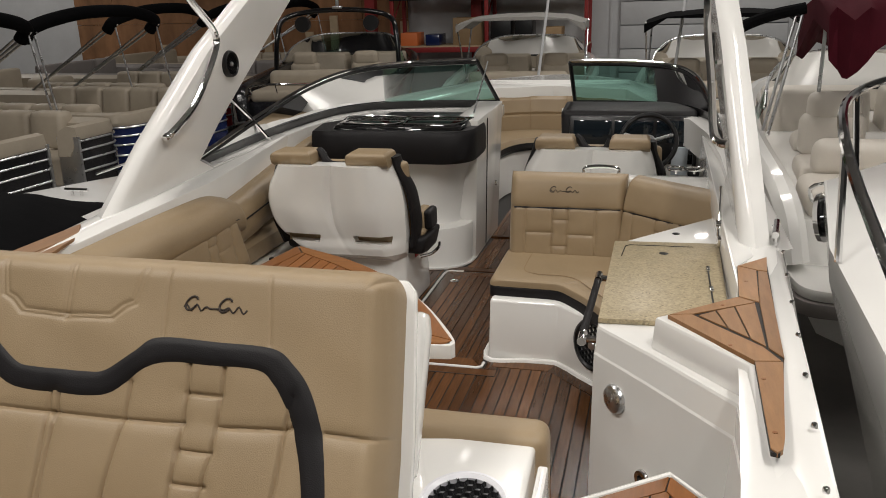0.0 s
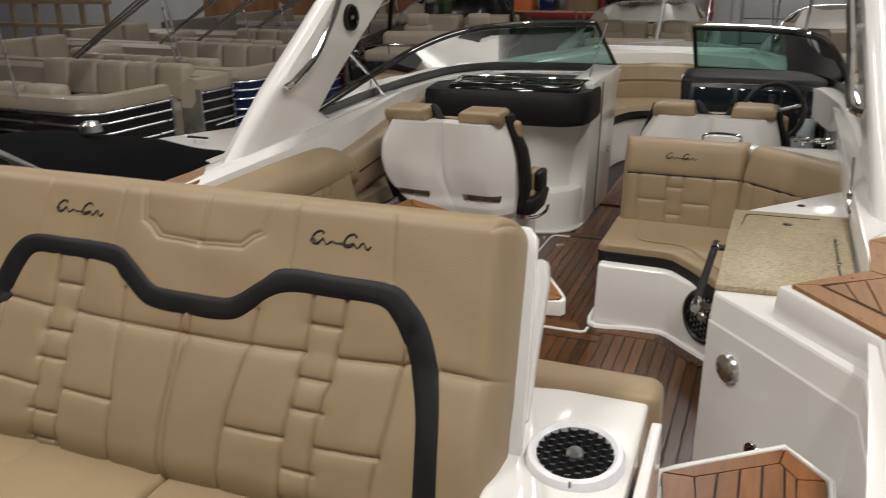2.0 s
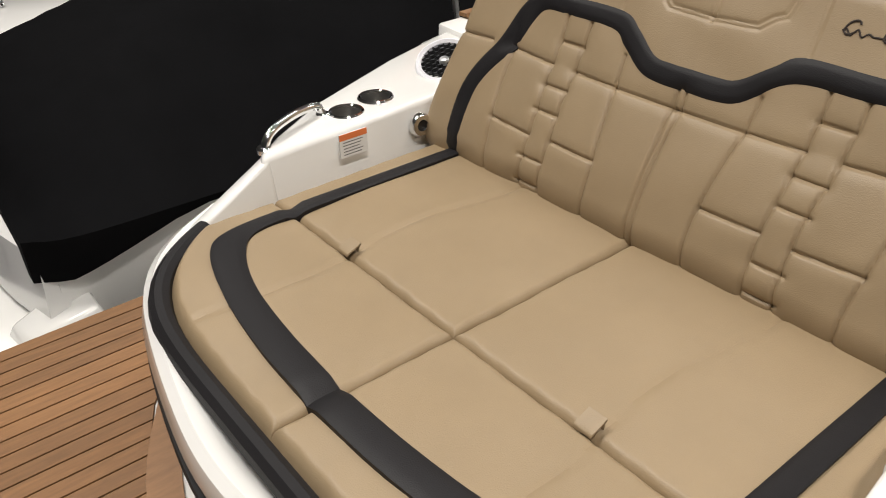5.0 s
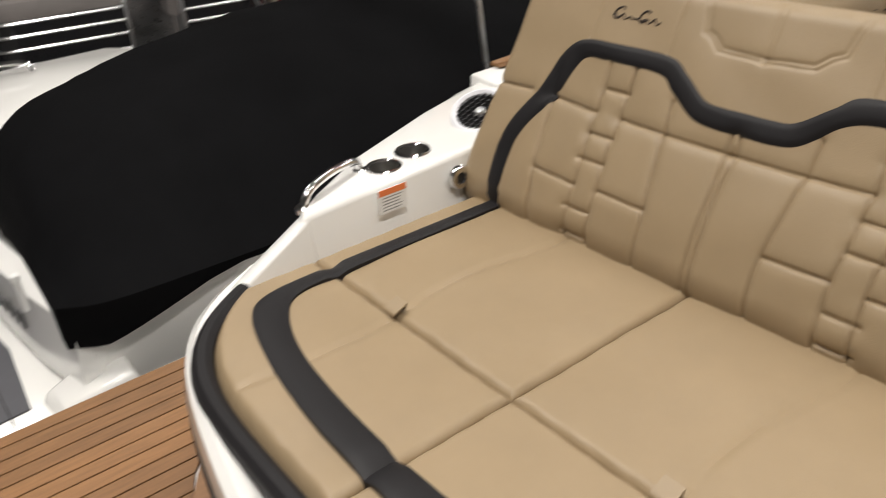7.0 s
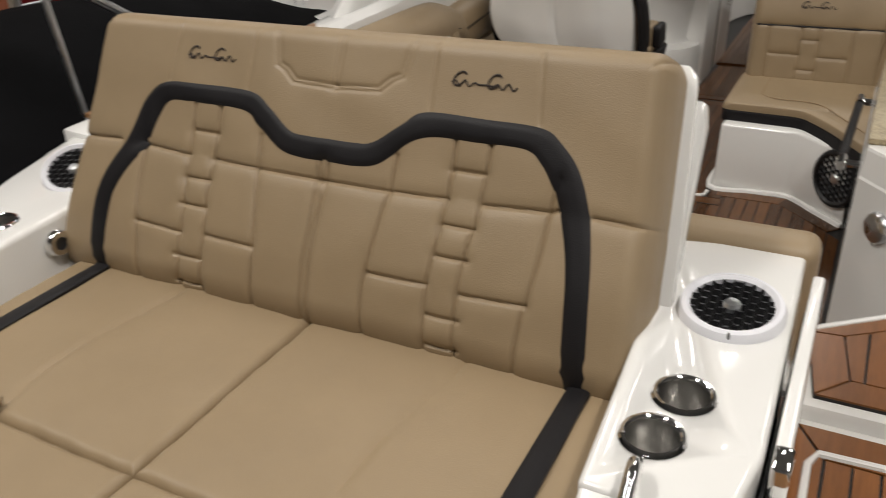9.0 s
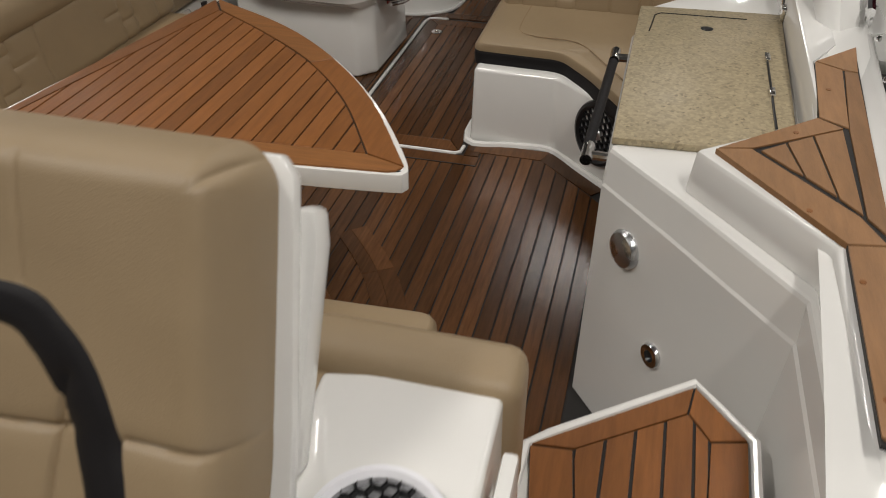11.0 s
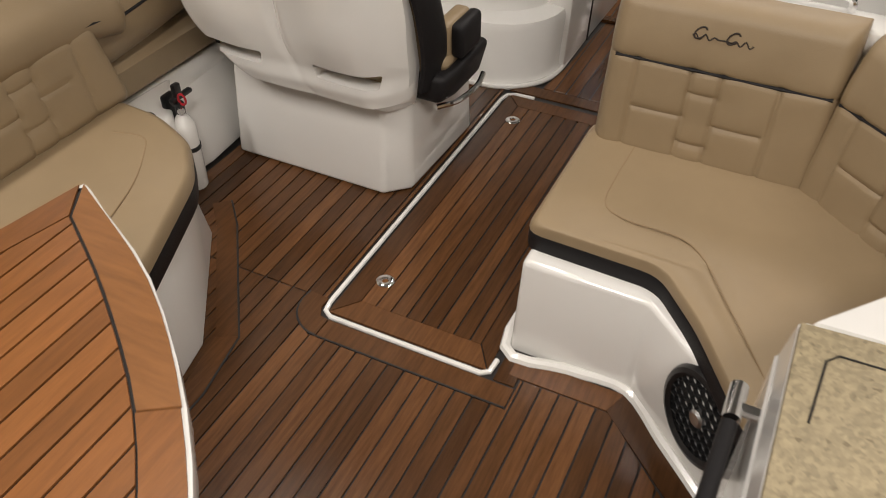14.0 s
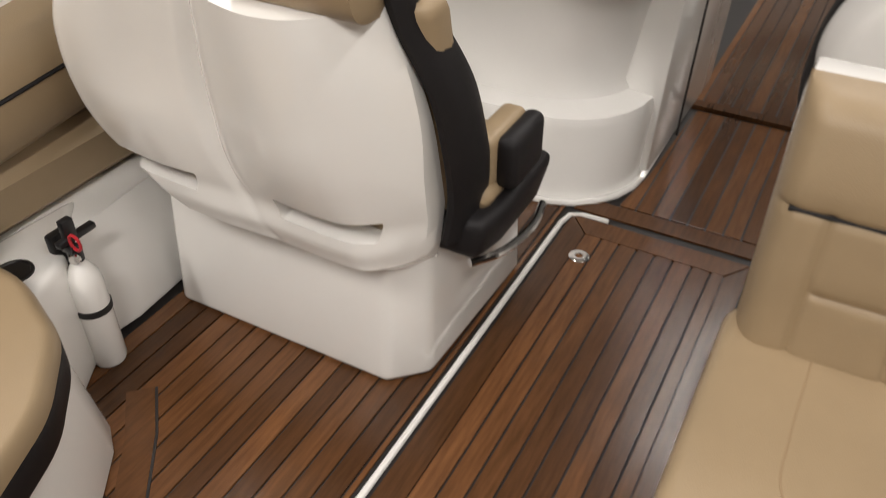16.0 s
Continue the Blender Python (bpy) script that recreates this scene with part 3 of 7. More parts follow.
plank_piece("plank", [(-1.01, -0.92), (-1.12, -0.76), (-1.13, -1.6), (-1.10, -2.1), (-1.06, -2.1)], 0.90, 0.914, OAK, ptrim)
plank_piece("plank", [(-0.93, -1.22), (-1.005, -0.925), (-1.055, -2.1), (-0.97, -1.7)], 0.90, 0.913, OAK, ptrim)

# deck studs along the gunwale
for k in range(7):
    y = -2.25 + k * 0.26
    solid("snap_stud", lathe(pose(1.735 + (y + 2.25) * 0.075, y, 0.893 + (y + 2.25) * 0.012), [(0.001, 0.008), (0.006, 0.007), (0.008, 0.003), (0.008, -0.004)], 12), CHROME, "small steel snap stud on the white gunwale", "snap stud", "snap studs")

# ---- walkway steps ----
steps = thing("boarding_steps", "white moulded boarding steps with varnished teak treads", "steps", kind="structure")
UP = [(1.168, -1.993), (1.456, -1.773), (1.551, -1.888), (1.545, -2.242), (1.205, -2.242)]
part("upper_block", hull8([(1.155, -1.97, 0.0), (1.45, -1.74, 0.0), (1.60, -1.88, 0.0), (1.62, -2.29, 0.0), (1.16, -2.29, 0.0)],
                          [(1.155, -1.98, 0.575), (1.455, -1.755, 0.575), (1.575, -1.88, 0.575), (1.585, -2.27, 0.575), (1.165, -2.27, 0.575)], 0.015), GEL, steps)
part("lower_block", box(1.15, 1.62, -2.85, -2.262, 0.1, 0.536, 0.012), GEL, steps)
part("caulk", prism(UP, 0.574, 0.583), CAULK, steps, smooth=False)
part("caulk", prism([(1.18, -2.30), (1.58, -2.30), (1.58, -2.78), (1.18, -2.78)], 0.535, 0.544), CAULK, steps, smooth=False)


def framed_tread(poly, inner, z, parent, axis=0, width=0.052):
    k = len(poly)
    for i in range(k):
        j = (i + 1) % k
        quad = [Vector(poly[i]), Vector(poly[j]), Vector(inner[j]), Vector(inner[i])]
        c = sum(quad, Vector((0, 0))) / 4
        plank_piece("border_plank", [tuple(q + (c - q) * 0.025) for q in quad], z - 0.012, z, TEAK, parent)
    c = sum((Vector(p) for p in inner), Vector((0, 0))) / k
    planks(parent, [tuple(Vector(p) + (c - Vector(p)) * 0.02) for p in inner], width, z - 0.012, z, TEAK, axis)


framed_tread(UP, [(1.245, -1.985), (1.445, -1.845), (1.485, -1.905), (1.475, -2.165), (1.27, -2.165)], 0.588, steps)
framed_tread([(1.185, -2.305), (1.575, -2.305), (1.575, -2.775), (1.185, -2.775)], [(1.245, -2.40), (1.515, -2.40), (1.515, -2.71), (1.245, -2.71)], 0.549, steps)
part("tread_lip", tube([(1.152, -2.255, 0.578), (1.160, -1.992, 0.582), (1.20, -1.955, 0.582), (1.456, -1.758, 0.582), (1.565, -1.885, 0.582), (1.562, -2.255, 0.578)], 0.010, 8), GEL, steps, "white moulded lip")
part("inner_edge", tube([(1.222, -2.76, 0.549), (1.218, -2.43, 0.549), (1.235, -2.39, 0.549), (1.57, -2.375, 0.549)], 0.009, 8), GEL, steps, "white moulded edge")
part("lift_ring", lathe(pose(1.398, -2.453, 0.549), [(0.012, 0.001), (0.014, 0.004), (0.026, 0.004), (0.03, 0.0), (0.012, 0.0)], 24), CHROME, steps, "polished lift ring")

hinge = thing("cover_hinge", "polished steel hinge and stay on the white side wall", "hinge")
part("stay", tube([(1.652, -0.33, 0.835), (1.655, -0.28, 0.90), (1.672, -0.02, 1.0)], 0.008, 8), CHROME, hinge)
part("pivot", box(1.645, 1.672, -0.36, -0.29, 0.815, 0.86, 0.006), CHROME, hinge)
part("knuckle", lathe(pose(1.655, -0.28, 0.90, 0, 90, 0), [(0.001, -0.015), (0.016, -0.015), (0.016, 0.015), (0.001, 0.015)], 14), CHROME, hinge)

# ---- sunpad ----
sun = thing("sun_pad", "tan vinyl sunpad with charcoal band and sewn panels", "sunpad")
part("base", prism(rounded([(-0.62, -2.55), (-0.64, -3.36), (-0.45, -3.50), (-0.1, -3.585), (0.16, -3.60), (0.42, -3.585), (0.78, -3.50), (0.93, -3.36), (0.93, -2.55)], 0.05), 0.3, 0.66, 0.01), GEL, sun)


def sun_cushion(x0, x1, y0, y1, front, seed):
    """One cushion of the sunpad; the aft ones are cut to the round transom."""
    sgn = -1 if (x0 + x1) / 2 < 0.16 else 1
    poly_y = lambda x: -3.578 + 0.25 * abs((x - 0.16) / 0.768) ** 5
    nu, nv = 120, 64
    bm = bmesh.new()
    grid = []
    for i in range(nu):
        row = []
        s = i / (nu - 1)
        s -= 0.85 * math.sin(2 * math.pi * s) / (2 * math.pi)
        x = x0 + s * (x1 - x0)
        ya = poly_y(x) if front else y0
        for j in range(nv):
            t = j / (nv - 1)
            t -= 0.85 * math.sin(2 * math.pi * t) / (2 * math.pi)
            y = ya + t * (y1 - ya)
            du, dv = min(s, 1 - s) * (x1 - x0), min(t, 1 - t) * (y1 - ya)
            inner_x = (s > 0.5) == (sgn < 0)
            inner_y = (t > 0.5) == front or not front
            rnd_ = lambda d, e: math.sqrt(max(0.0, 1 - (1 - min(1.0, d / e)) ** 2))
            fx = 0.72 + 0.28 * rnd_(du, 0.020) if inner_x else rnd_(du, 0.034)
            fy = 0.72 + 0.28 * rnd_(dv, 0.020) if inner_y else rnd_(dv, 0.034)
            f = min(fx, fy)
            h = 0.083 * f + 0.010 * math.sin(math.pi * s) ** 0.7 * math.sin(math.pi * t) ** 0.7
            d = abs(x - (x0 + (x1 - x0) * 0.5) - 0.02 * math.sin(y * 9))
            h -= 0.005 * math.exp(-((d / 0.008) ** 2))
            near = math.exp(-min(du, dv) / 0.05)
            h += 0.0016 * math.sin(x * 23 + seed) * math.sin(y * 19 + seed * 2) + 0.0012 * near * math.sin((x + y) * 74 + seed * 3)
            row.append(bm.verts.new((x, y, 0.652 + h)))
        grid.append(row)
    for i in range(nu - 1):
        for j in range(nv - 1):
            bm.faces.new((grid[i][j], grid[i + 1][j], grid[i + 1][j + 1], grid[i][j + 1]))
    rim = [g[0] for g in grid] + grid[-1][1:] + [g[-1] for g in grid[-2::-1]] + grid[0][-2:0:-1]
    bm.faces.new(rim[::-1])
    return bm


for x0, x1 in ((-0.605, 0.1608), (0.1612, 0.925)):
    part("cushion", sun_cushion(x0, x1, -3.1524, -2.56, False, 1.0 + x0), TAN, sun)
    part("cushion", sun_cushion(x0, x1, -3.6, -3.1526, True, 2.0 + x0), TAN, sun)
# charcoal band lying over the cushions


def sun_band(left, right, name="band"):
    a, b = smooth_line([(*p, 0) for p in left], 6), smooth_line([(*p, 0) for p in right], 6)
    bm = bmesh.new()
    rows = []
    for p, q in zip(a, b):
        row = []
        for k in range(7):
            c = p.lerp(q, k / 6)
            dip = 0.012 * math.exp(-(((c.y + 3.1525) / 0.016) ** 2)) + 0.012 * math.exp(-(((c.x - 0.161) / 0.014) ** 2))
            row.append(bm.verts.new((c.x, c.y, 0.7455 + 0.0045 * (1 - (k / 3 - 1) ** 4) - dip + 0.006 * math.sin(math.pi * min(1, max(0, (c.x + 0.605) / 1.53))))))
        rows.append(row)
    for r, t in zip(rows, rows[1:]):
        for k in range(6):
            bm.faces.new((r[k], r[k + 1], t[k + 1], t[k]))
    low = bmesh.ops.extrude_face_region(bm, geom=list(bm.faces))
    for v in [g for g in low["geom"] if isinstance(g, bmesh.types.BMVert)]:
        v.co.z -= 0.022
    return bm


outer_l = [(-0.507, -2.63), (-0.51, -2.9), (-0.512, -3.15), (-0.50, -3.33), (-0.43, -3.405), (-0.25, -3.455), (-0.05, -3.482), (0.16, -3.49)]
inner_l = [(-0.462, -2.63), (-0.462, -2.9), (-0.462, -3.13), (-0.452, -3.27), (-0.385, -3.335), (-0.24, -3.385), (-0.05, -3.41), (0.16, -3.42)]
mirror = lambda line: [(0.32 - x, y) for x, y in line]
part("band", sun_band(outer_l, inner_l), DARK, sun, "charcoal vinyl band")
part("band", sun_band(mirror(inner_l), mirror(outer_l)), DARK, sun, "charcoal vinyl band")
edge = [(x, -3.598 + 0.26 * abs((x - 0.16) / 0.772) ** 5, 0.708) for x in [0.16 + 0.772 * math.sin(k * math.pi / 36 - math.pi / 2) for k in range(1, 36)]]
part("edge_piping", tube(edge, 0.027, 10), DARK, sun, "charcoal padded edge")
for x in (-0.239, 0.520):
    lines = [[(x + w, -3.120 - 0.010 * math.cos(a) - 0.032 * (0.5 - 0.5 * math.cos(a / 2)), 0.742 + 0.017 * math.sin(a / 2) + 0.004 * math.sin(a)) for a in [k * 2 * math.pi / 10 for k in range(11)]] for w in (-0.021, 0.021)]
    bm_t = loft([[Vector(p), Vector(q), Vector(q) - Vector((0, 0, 0.004)), Vector(p) - Vector((0, 0, 0.004))] for p, q in zip(*lines)])
    part("pull_tab", bm_t, TAN, sun, "small tan pull strap", angle=60)

# ---- sunpad backrest ----
rest = thing("backrest", "tan vinyl backrest with charcoal band and sewn squares", "backrest")
slope = Vector((0, 0.505, 1)).normalized()
normal = Vector((0, -1, 0.505)).normalized()
BACK_T = 0.125
MB = Matrix(((1, 0, 0, 0), (0, slope.y, normal.y, -2.386), (0, slope.z, normal.z, 1.256), (0, 0, 0, 1))) @ Matrix.Translation((0, 0, -BACK_T))


def bv(z):
    return (z - 1.256) / slope.z


SEAMS = []
for sgn in (1, -1):
    mx = lambda x: 0.153 + sgn * (x - 0.153)
    P = lambda pts: SEAMS.append([(mx(x), bv(z)) for x, z in pts])
    F = lambda pts: SEAMS.append([0.45] + [(mx(x), bv(z)) for x, z in pts])
    P([(0.775, 1.045), (0.93, 1.04)])
    P([(0.153, 1.03), (0.33, 1.031), (0.466, 1.035)])
    P([(0.545, 1.035), (0.69, 1.043), (0.71, 1.05)])
    P([(0.465, 1.145), (0.466, 1.088), (0.462, 0.95), (0.455, 0.88), (0.458, 0.70)])
    P([(0.545, 1.145), (0.543, 1.09), (0.538, 0.99), (0.527, 0.92), (0.526, 0.82), (0.532, 0.70)])
    for z in (1.09, 0.988, 0.93, 0.819, 0.762):
        P([(0.464, z), (0.538, z)])
    P([(0.31, 0.871), (0.452, 0.873)])
    P([(0.53, 0.868), (0.675, 0.874)])
    P([(0.335, 1.10), (0.33, 1.031), (0.315, 0.93), (0.303, 0.846), (0.305, 0.70)])
    P([(0.70, 1.10), (0.688, 1.04), (0.685, 0.95), (0.667, 0.82), (0.66, 0.70)])
    P([(0.163, 1.072), (0.165, 1.03), (0.16, 0.93), (0.163, 0.70)])
    F([(0.39, 1.315), (0.394, 1.19)])
    F([(0.158, 1.312), (0.158, 1.216)])
    F([(0.338, 1.312), (0.322, 1.247), (0.298, 1.237), (0.27, 1.215), (0.153, 1.21)])
    F([(0.328, 1.312), (0.312, 1.252), (0.288, 1.243), (0.262, 1.223), (0.153, 1.218)])
    F([(0.622, 1.312), (0.637, 1.19)])
    e = -0.032 if sgn > 0 else 0.022
    F([(0.888 + e, 1.30), (0.905 + e, 1.15), (0.922 + e, 0.95), (0.935 + e, 0.70)])
    F([(0.897 + e, 1.30), (0.914 + e, 1.15), (0.931 + e, 0.95), (0.944 + e, 0.70)])


def back_shape(u, v, s_, t_):
    """Full below the cross seam, rolled under towards the seat."""
    z = 1.256 + v * slope.z
    full = 0.014 * np.sin(np.pi * np.clip((z - 0.74) / 0.30, 0, 1))
    roll = -0.055 * np.clip((0.80 - z) / 0.09, 0, 1) ** 2
    return full + roll


bm, at_b = pad(MB, [(-0.665, bv(0.70)), (0.918, bv(0.70)), (0.876, bv(1.345)), (-0.605, bv(1.345))], 470, 220, BACK_T, SEAMS, edge=0.062, puff=0.004, groove=0.0068, gw=0.0040, waves=0.0018, corner=0.055, power=3.0, curve=back_shape)
part("cushion", bm, TAN, rest)
b_out = [(-0.508, 0.70), (-0.517, 0.86), (-0.497, 0.96), (-0.435, 1.06), (-0.40, 1.143), (-0.345, 1.183), (-0.24, 1.188), (-0.077, 1.186), (-0.015, 1.158), (0.05, 1.118), (0.10, 1.112), (0.16, 1.112)]
b_in = [(-0.464, 0.70), (-0.462, 0.88), (-0.44, 0.955), (-0.375, 1.045), (-0.345, 1.115), (-0.315, 1.146), (-0.24, 1.148), (-0.09, 1.146), (-0.04, 1.118), (0.03, 1.078), (0.09, 1.068), (0.16, 1.068)]
conv = lambda line, s: [(0.16 + s * (x - 0.16), bv(z)) for x, z in line]
part("band", ribbon(MB, at_b, conv(b_out, 1), conv(b_in, 1)), DARK, rest, "charcoal vinyl band")
b_out_r = [(0.822, 0.70), (0.803, 0.88), (0.787, 0.98), (0.764, 1.06), (0.733, 1.12), (0.694, 1.158), (0.645, 1.184), (0.52, 1.187), (0.386, 1.187), (0.335, 1.158), (0.27, 1.118), (0.22, 1.112), (0.16, 1.112)]
b_in_r = [(0.771, 0.70), (0.755, 0.88), (0.738, 0.97), (0.709, 1.045), (0.683, 1.09), (0.656, 1.122), (0.617, 1.144), (0.51, 1.144), (0.42, 1.144), (0.362, 1.128), (0.295, 1.080), (0.235, 1.068), (0.16, 1.068)]
part("band", ribbon(MB, at_b, conv(b_in_r, 1), conv(b_out_r, 1)), DARK, rest, "charcoal vinyl band")
script_mark(MB, at_b, 0.507, bv(1.25), 0.145, rest)
script_mark(MB, at_b, -0.208, bv(1.25), 0.145, rest)
shell = [(-0.66, bv(0.72)), (0.936, bv(0.72)), (0.920, bv(1.05)), (0.896, bv(1.315)), (0.876, bv(1.335)), (-0.59, bv(1.33)), (-0.615, bv(1.28))]
part("shell", plate(MB @ Matrix.Translation((0, 0, -0.026)), shell, 0.026, 0.006), GEL, rest, "white moulded shell")
part("side_flange", plate(MB @ Matrix.Translation((0.885, 0, -0.075)), [(0, bv(0.95)), (0.035, bv(0.97)), (0.038, bv(1.24)), (0.03, bv(1.28)), (0, bv(1.28))], 0.05, 0.01), GEL, rest, "white moulded flange")

# ---- aft coamings with cup holders, speakers, handles ----
aft = thing("aft_coaming", "white moulded coaming beside the sunpad", "coaming", kind="structure")
deck_z = lambda y: 0.865 + (y + 2.11) * 0.0238
sb = [(0.86, -2.165), (1.14, -2.11), (1.153, -2.80), (1.128, -2.96), (0.912, -2.96)]
part("starboard_block", hull8([(0.935, -2.12, 0.1), (1.15, -2.10, 0.1), (1.155, -2.83, 0.1), (1.135, -2.98, 0.1), (0.935, -2.98, 0.1)], [(x, y, deck_z(y)) for x, y in sb], 0.012, 3), GEL, aft)
part("starboard_nose", hull8([(0.935, -2.93, 0.1), (1.135, -2.93, 0.1), (1.08, -3.28, 0.1), (0.98, -3.34, 0.1), (0.935, -3.2, 0.1)],
                             [(0.913, -2.93, 0.8435), (1.128, -2.93, 0.8435), (1.06, -3.20, 0.775), (0.98, -3.30, 0.74), (0.925, -3.10, 0.80)], 0.01, 3), GEL, aft)
part("port_block", hull8([(-0.615, -2.12, 0.1), (-1.11, -2.10, 0.1), (-1.06, -2.5, 0.1), (-0.95, -2.92, 0.1), (-0.80, -3.18, 0.1), (-0.70, -3.31, 0.1), (-0.60, -3.38, 0.1)],
                         [(-0.655, -2.165, 0.865), (-1.09, -2.11, 0.875), (-0.985, -2.5, 0.86), (-0.845, -2.86, 0.848), (-0.715, -3.06, 0.848), (-0.66, -3.135, 0.842), (-0.625, -3.15, 0.838)], 0.016, 3), GEL, aft)
part("port_fairing", hull8([(-0.60, -3.12, 0.5), (-0.80, -3.14, 0.5), (-0.75, -3.29, 0.5), (-0.66, -3.41, 0.5), (-0.58, -3.42, 0.5)],
                           [(-0.622, -3.13, 0.835), (-0.68, -3.11, 0.835), (-0.725, -3.275, 0.70), (-0.655, -3.40, 0.70), (-0.60, -3.40, 0.70)], 0.014, 3), GEL, aft)


# Darker copy of the rim steel; the well's inner shade is in its colour.
STEEL = mat("shaded_well_steel", (0.52, 0.51, 0.49), 0.30, metal=1)


def cup(x, y, z):
    t = thing("cup_holder", "polished steel cup holder sunk in white gelcoat", "cup holder", "cup holders")
    t.location = (0, 0, 0)
    m = pose(x, y, z)
    part("rim", lathe(m, [(0.043, 0.004), (0.046, 0.0065), (0.051, 0.006), (0.055, 0.001), (0.043, -0.001)], 32), CHROME, t)
    return t


def cup_cut(x, y, z):
    m = pose(x, y, z)
    return lathe(m, [(0.0445, 0.02), (0.0445, -0.085), (0.001, -0.085)], 32)


for x, y, z in ((1.011, -2.70, 0.851), (0.989, -2.818, 0.848), (-0.751, -2.708, 0.853), (-0.728, -2.826, 0.846)):
    t = cup(x, y, z)
    m = pose(x, y, z)
    part("well", lathe(m, [(0.0435, 0.003), (0.0425, -0.02), (0.040, -0.075), (0.034, -0.08), (0.001, -0.08), (0.001, -0.084), (0.045, -0.084), (0.0455, 0.001)], 32), STEEL, t)


def drill(ob, cutters):
    """Cuts round wells out of a moulding for good."""
    cut = new("cutter", finish(join(*cutters), False))
    md = ob.modifiers.new("wells", "BOOLEAN")
    md.object, md.operation, md.solver = cut, "DIFFERENCE", "EXACT"
    bpy.context.view_layer.update()
    dep = bpy.context.evaluated_depsgraph_get()
    me = bpy.data.meshes.new_from_object(ob.evaluated_get(dep))
    ob.modifiers.remove(md)
    ob.data = me
    bpy.data.objects.remove(cut)


for ob in [o for o in aft.children if "block" in o.name]:
    drill(ob, [cup_cut(1.011, -2.70, 0.851), cup_cut(0.989, -2.818, 0.848)] if "starboard" in ob.name else [cup_cut(-0.751, -2.708, 0.853), cup_cut(-0.728, -2.826, 0.846)])


CONE = mat("grey_cone", (0.24, 0.24, 0.25), 0.45)


def speaker(m, r, ring_mat, name="loudspeaker", label="black honeycomb loudspeaker with a white light ring"):
    t = thing(name, label, "loudspeaker", "loudspeakers")
    part("ring", lathe(m, [(r * 0.78, 0.012), (r * 0.86, 0.02), (r * 0.95, 0.016), (r, 0.004), (r, -0.02), (r * 0.78, -0.02)], 40), ring_mat, t)
    part("cone", lathe(m, [(0.001, -0.004), (r * 0.5, 0.0), (r * 0.78, 0.001), (r * 0.78, -0.015)], 32), CONE, t)
    # honeycomb grille: hexagon bars
    vs, fs = [], []
    a = r * 0.12
    hgt = a * math.sqrt(3)
    for i in range(-9, 10):
        for j in range(-9, 10):
            cx, cy = 1.5 * a * i, hgt * (j + 0.5 * (i % 2))
            if math.hypot(cx, cy) > r * 0.76:
                continue
            ang = [math.radians(60 * k) for k in range(6)]
            base = len(vs)
            for q, zz in ((1.0, 0.010), (0.84, 0.013)):
                vs += [tuple(m @ Vector((cx + a * q * math.cos(g), cy + a * q * math.sin(g), zz))) for g in ang]
            fs += [(base + k, base + (k + 1) % 6, base + 6 + (k + 1) % 6, base + 6 + k) for k in range(6)]
            base2 = len(vs)
            vs += [tuple(m @ Vector((cx + a * 0.84 * math.cos(g), cy + a * 0.84 * math.sin(g), 0.002))) for g in ang]
            fs += [(base + 6 + k, base + 6 + (k + 1) % 6, base2 + (k + 1) % 6, base2 + k) for k in range(6)]
    me = bpy.data.meshes.new("grille")
    me.from_pydata(vs, [], fs)
    me.materials.append(BLACK)
    g = new("grille", me)
    g.parent = t
    part("cap", lathe(m, [(0.001, 0.019), (r * 0.13, 0.018), (r * 0.18, 0.012), (r * 0.18, 0.0)], 24), ALU, t, "small metal centre cap")
    return t


speaker(Matrix.Translation((1.036, -2.428, 0.870)) @ pose(0, 0, 0, 8, 0, 0), 0.099, LENS)
speaker(Matrix.Translation((-0.775, -2.425, 0.885)) @ pose(0, 0, 0, 24, 14, 0), 0.095, LENS)
for y in (-2.524,):
    solid("ring_light_button", lathe(pose(1.048, y, 0.874, 8), [(0.001, 0.004), (0.002, 0.0035), (0.003, -0.01)], 10), INK, "tiny dark button below the loudspeaker", "button")


def handle(pts, r=0.012):
    t = thing("grab_rail", "polished steel grab rail on the white coaming", "grab rail", "grab rails")
    part("bar", tube(smooth_line(pts, 6), r, 12), CHROME, t)
    for p in (pts[0], pts[-1]):
        part("foot", lathe(pose(*p), [(0.001, 0.006), (0.018, 0.005), (0.022, 0.0), (0.022, -0.012)], 16), CHROME, t)


handle([(0.985, -2.905, 0.835), (0.99, -2.93, 0.885), (1.0, -3.02, 0.885), (1.01, -3.14, 0.865), (1.01, -3.17, 0.80)])
handle([(-0.762, -2.885, 0.846), (-0.762, -2.905, 0.876), (-0.728, -3.0, 0.884), (-0.692, -3.085, 0.872), (-0.683, -3.115, 0.838)])
wl = thing("warning_label", "small white label with an orange heading", "label")
ml = Matrix.Translation((-0.6125, -2.882, 0.806)) @ Matrix(((0, 0, 1, 0), (1, 0, 0, 0), (0, 1, 0, 0), (0, 0, 0, 1)))
part("sheet", plate(ml, [(-0.045, -0.035), (0.045, -0.035), (0.045, 0.035), (-0.045, 0.035)], 0.003), PAPER, wl, smooth=False)
part("heading", plate(ml @ Matrix.Translation((0, 0, 0.003)), [(-0.045, 0.017), (0.045, 0.017), (0.045, 0.035), (-0.045, 0.035)], 0.001), ORANGE, wl, smooth=False)
for k in range(5):
    part("text_bar", plate(ml @ Matrix.Translation((0, 0, 0.003)), [(-0.034, 0.0085 - k * 0.009), (0.030 - 0.006 * (k % 3), 0.0085 - k * 0.009), (0.030 - 0.006 * (k % 3), 0.0105 - k * 0.009), (-0.034, 0.0105 - k * 0.009)], 0.0008), INK, wl, smooth=False)
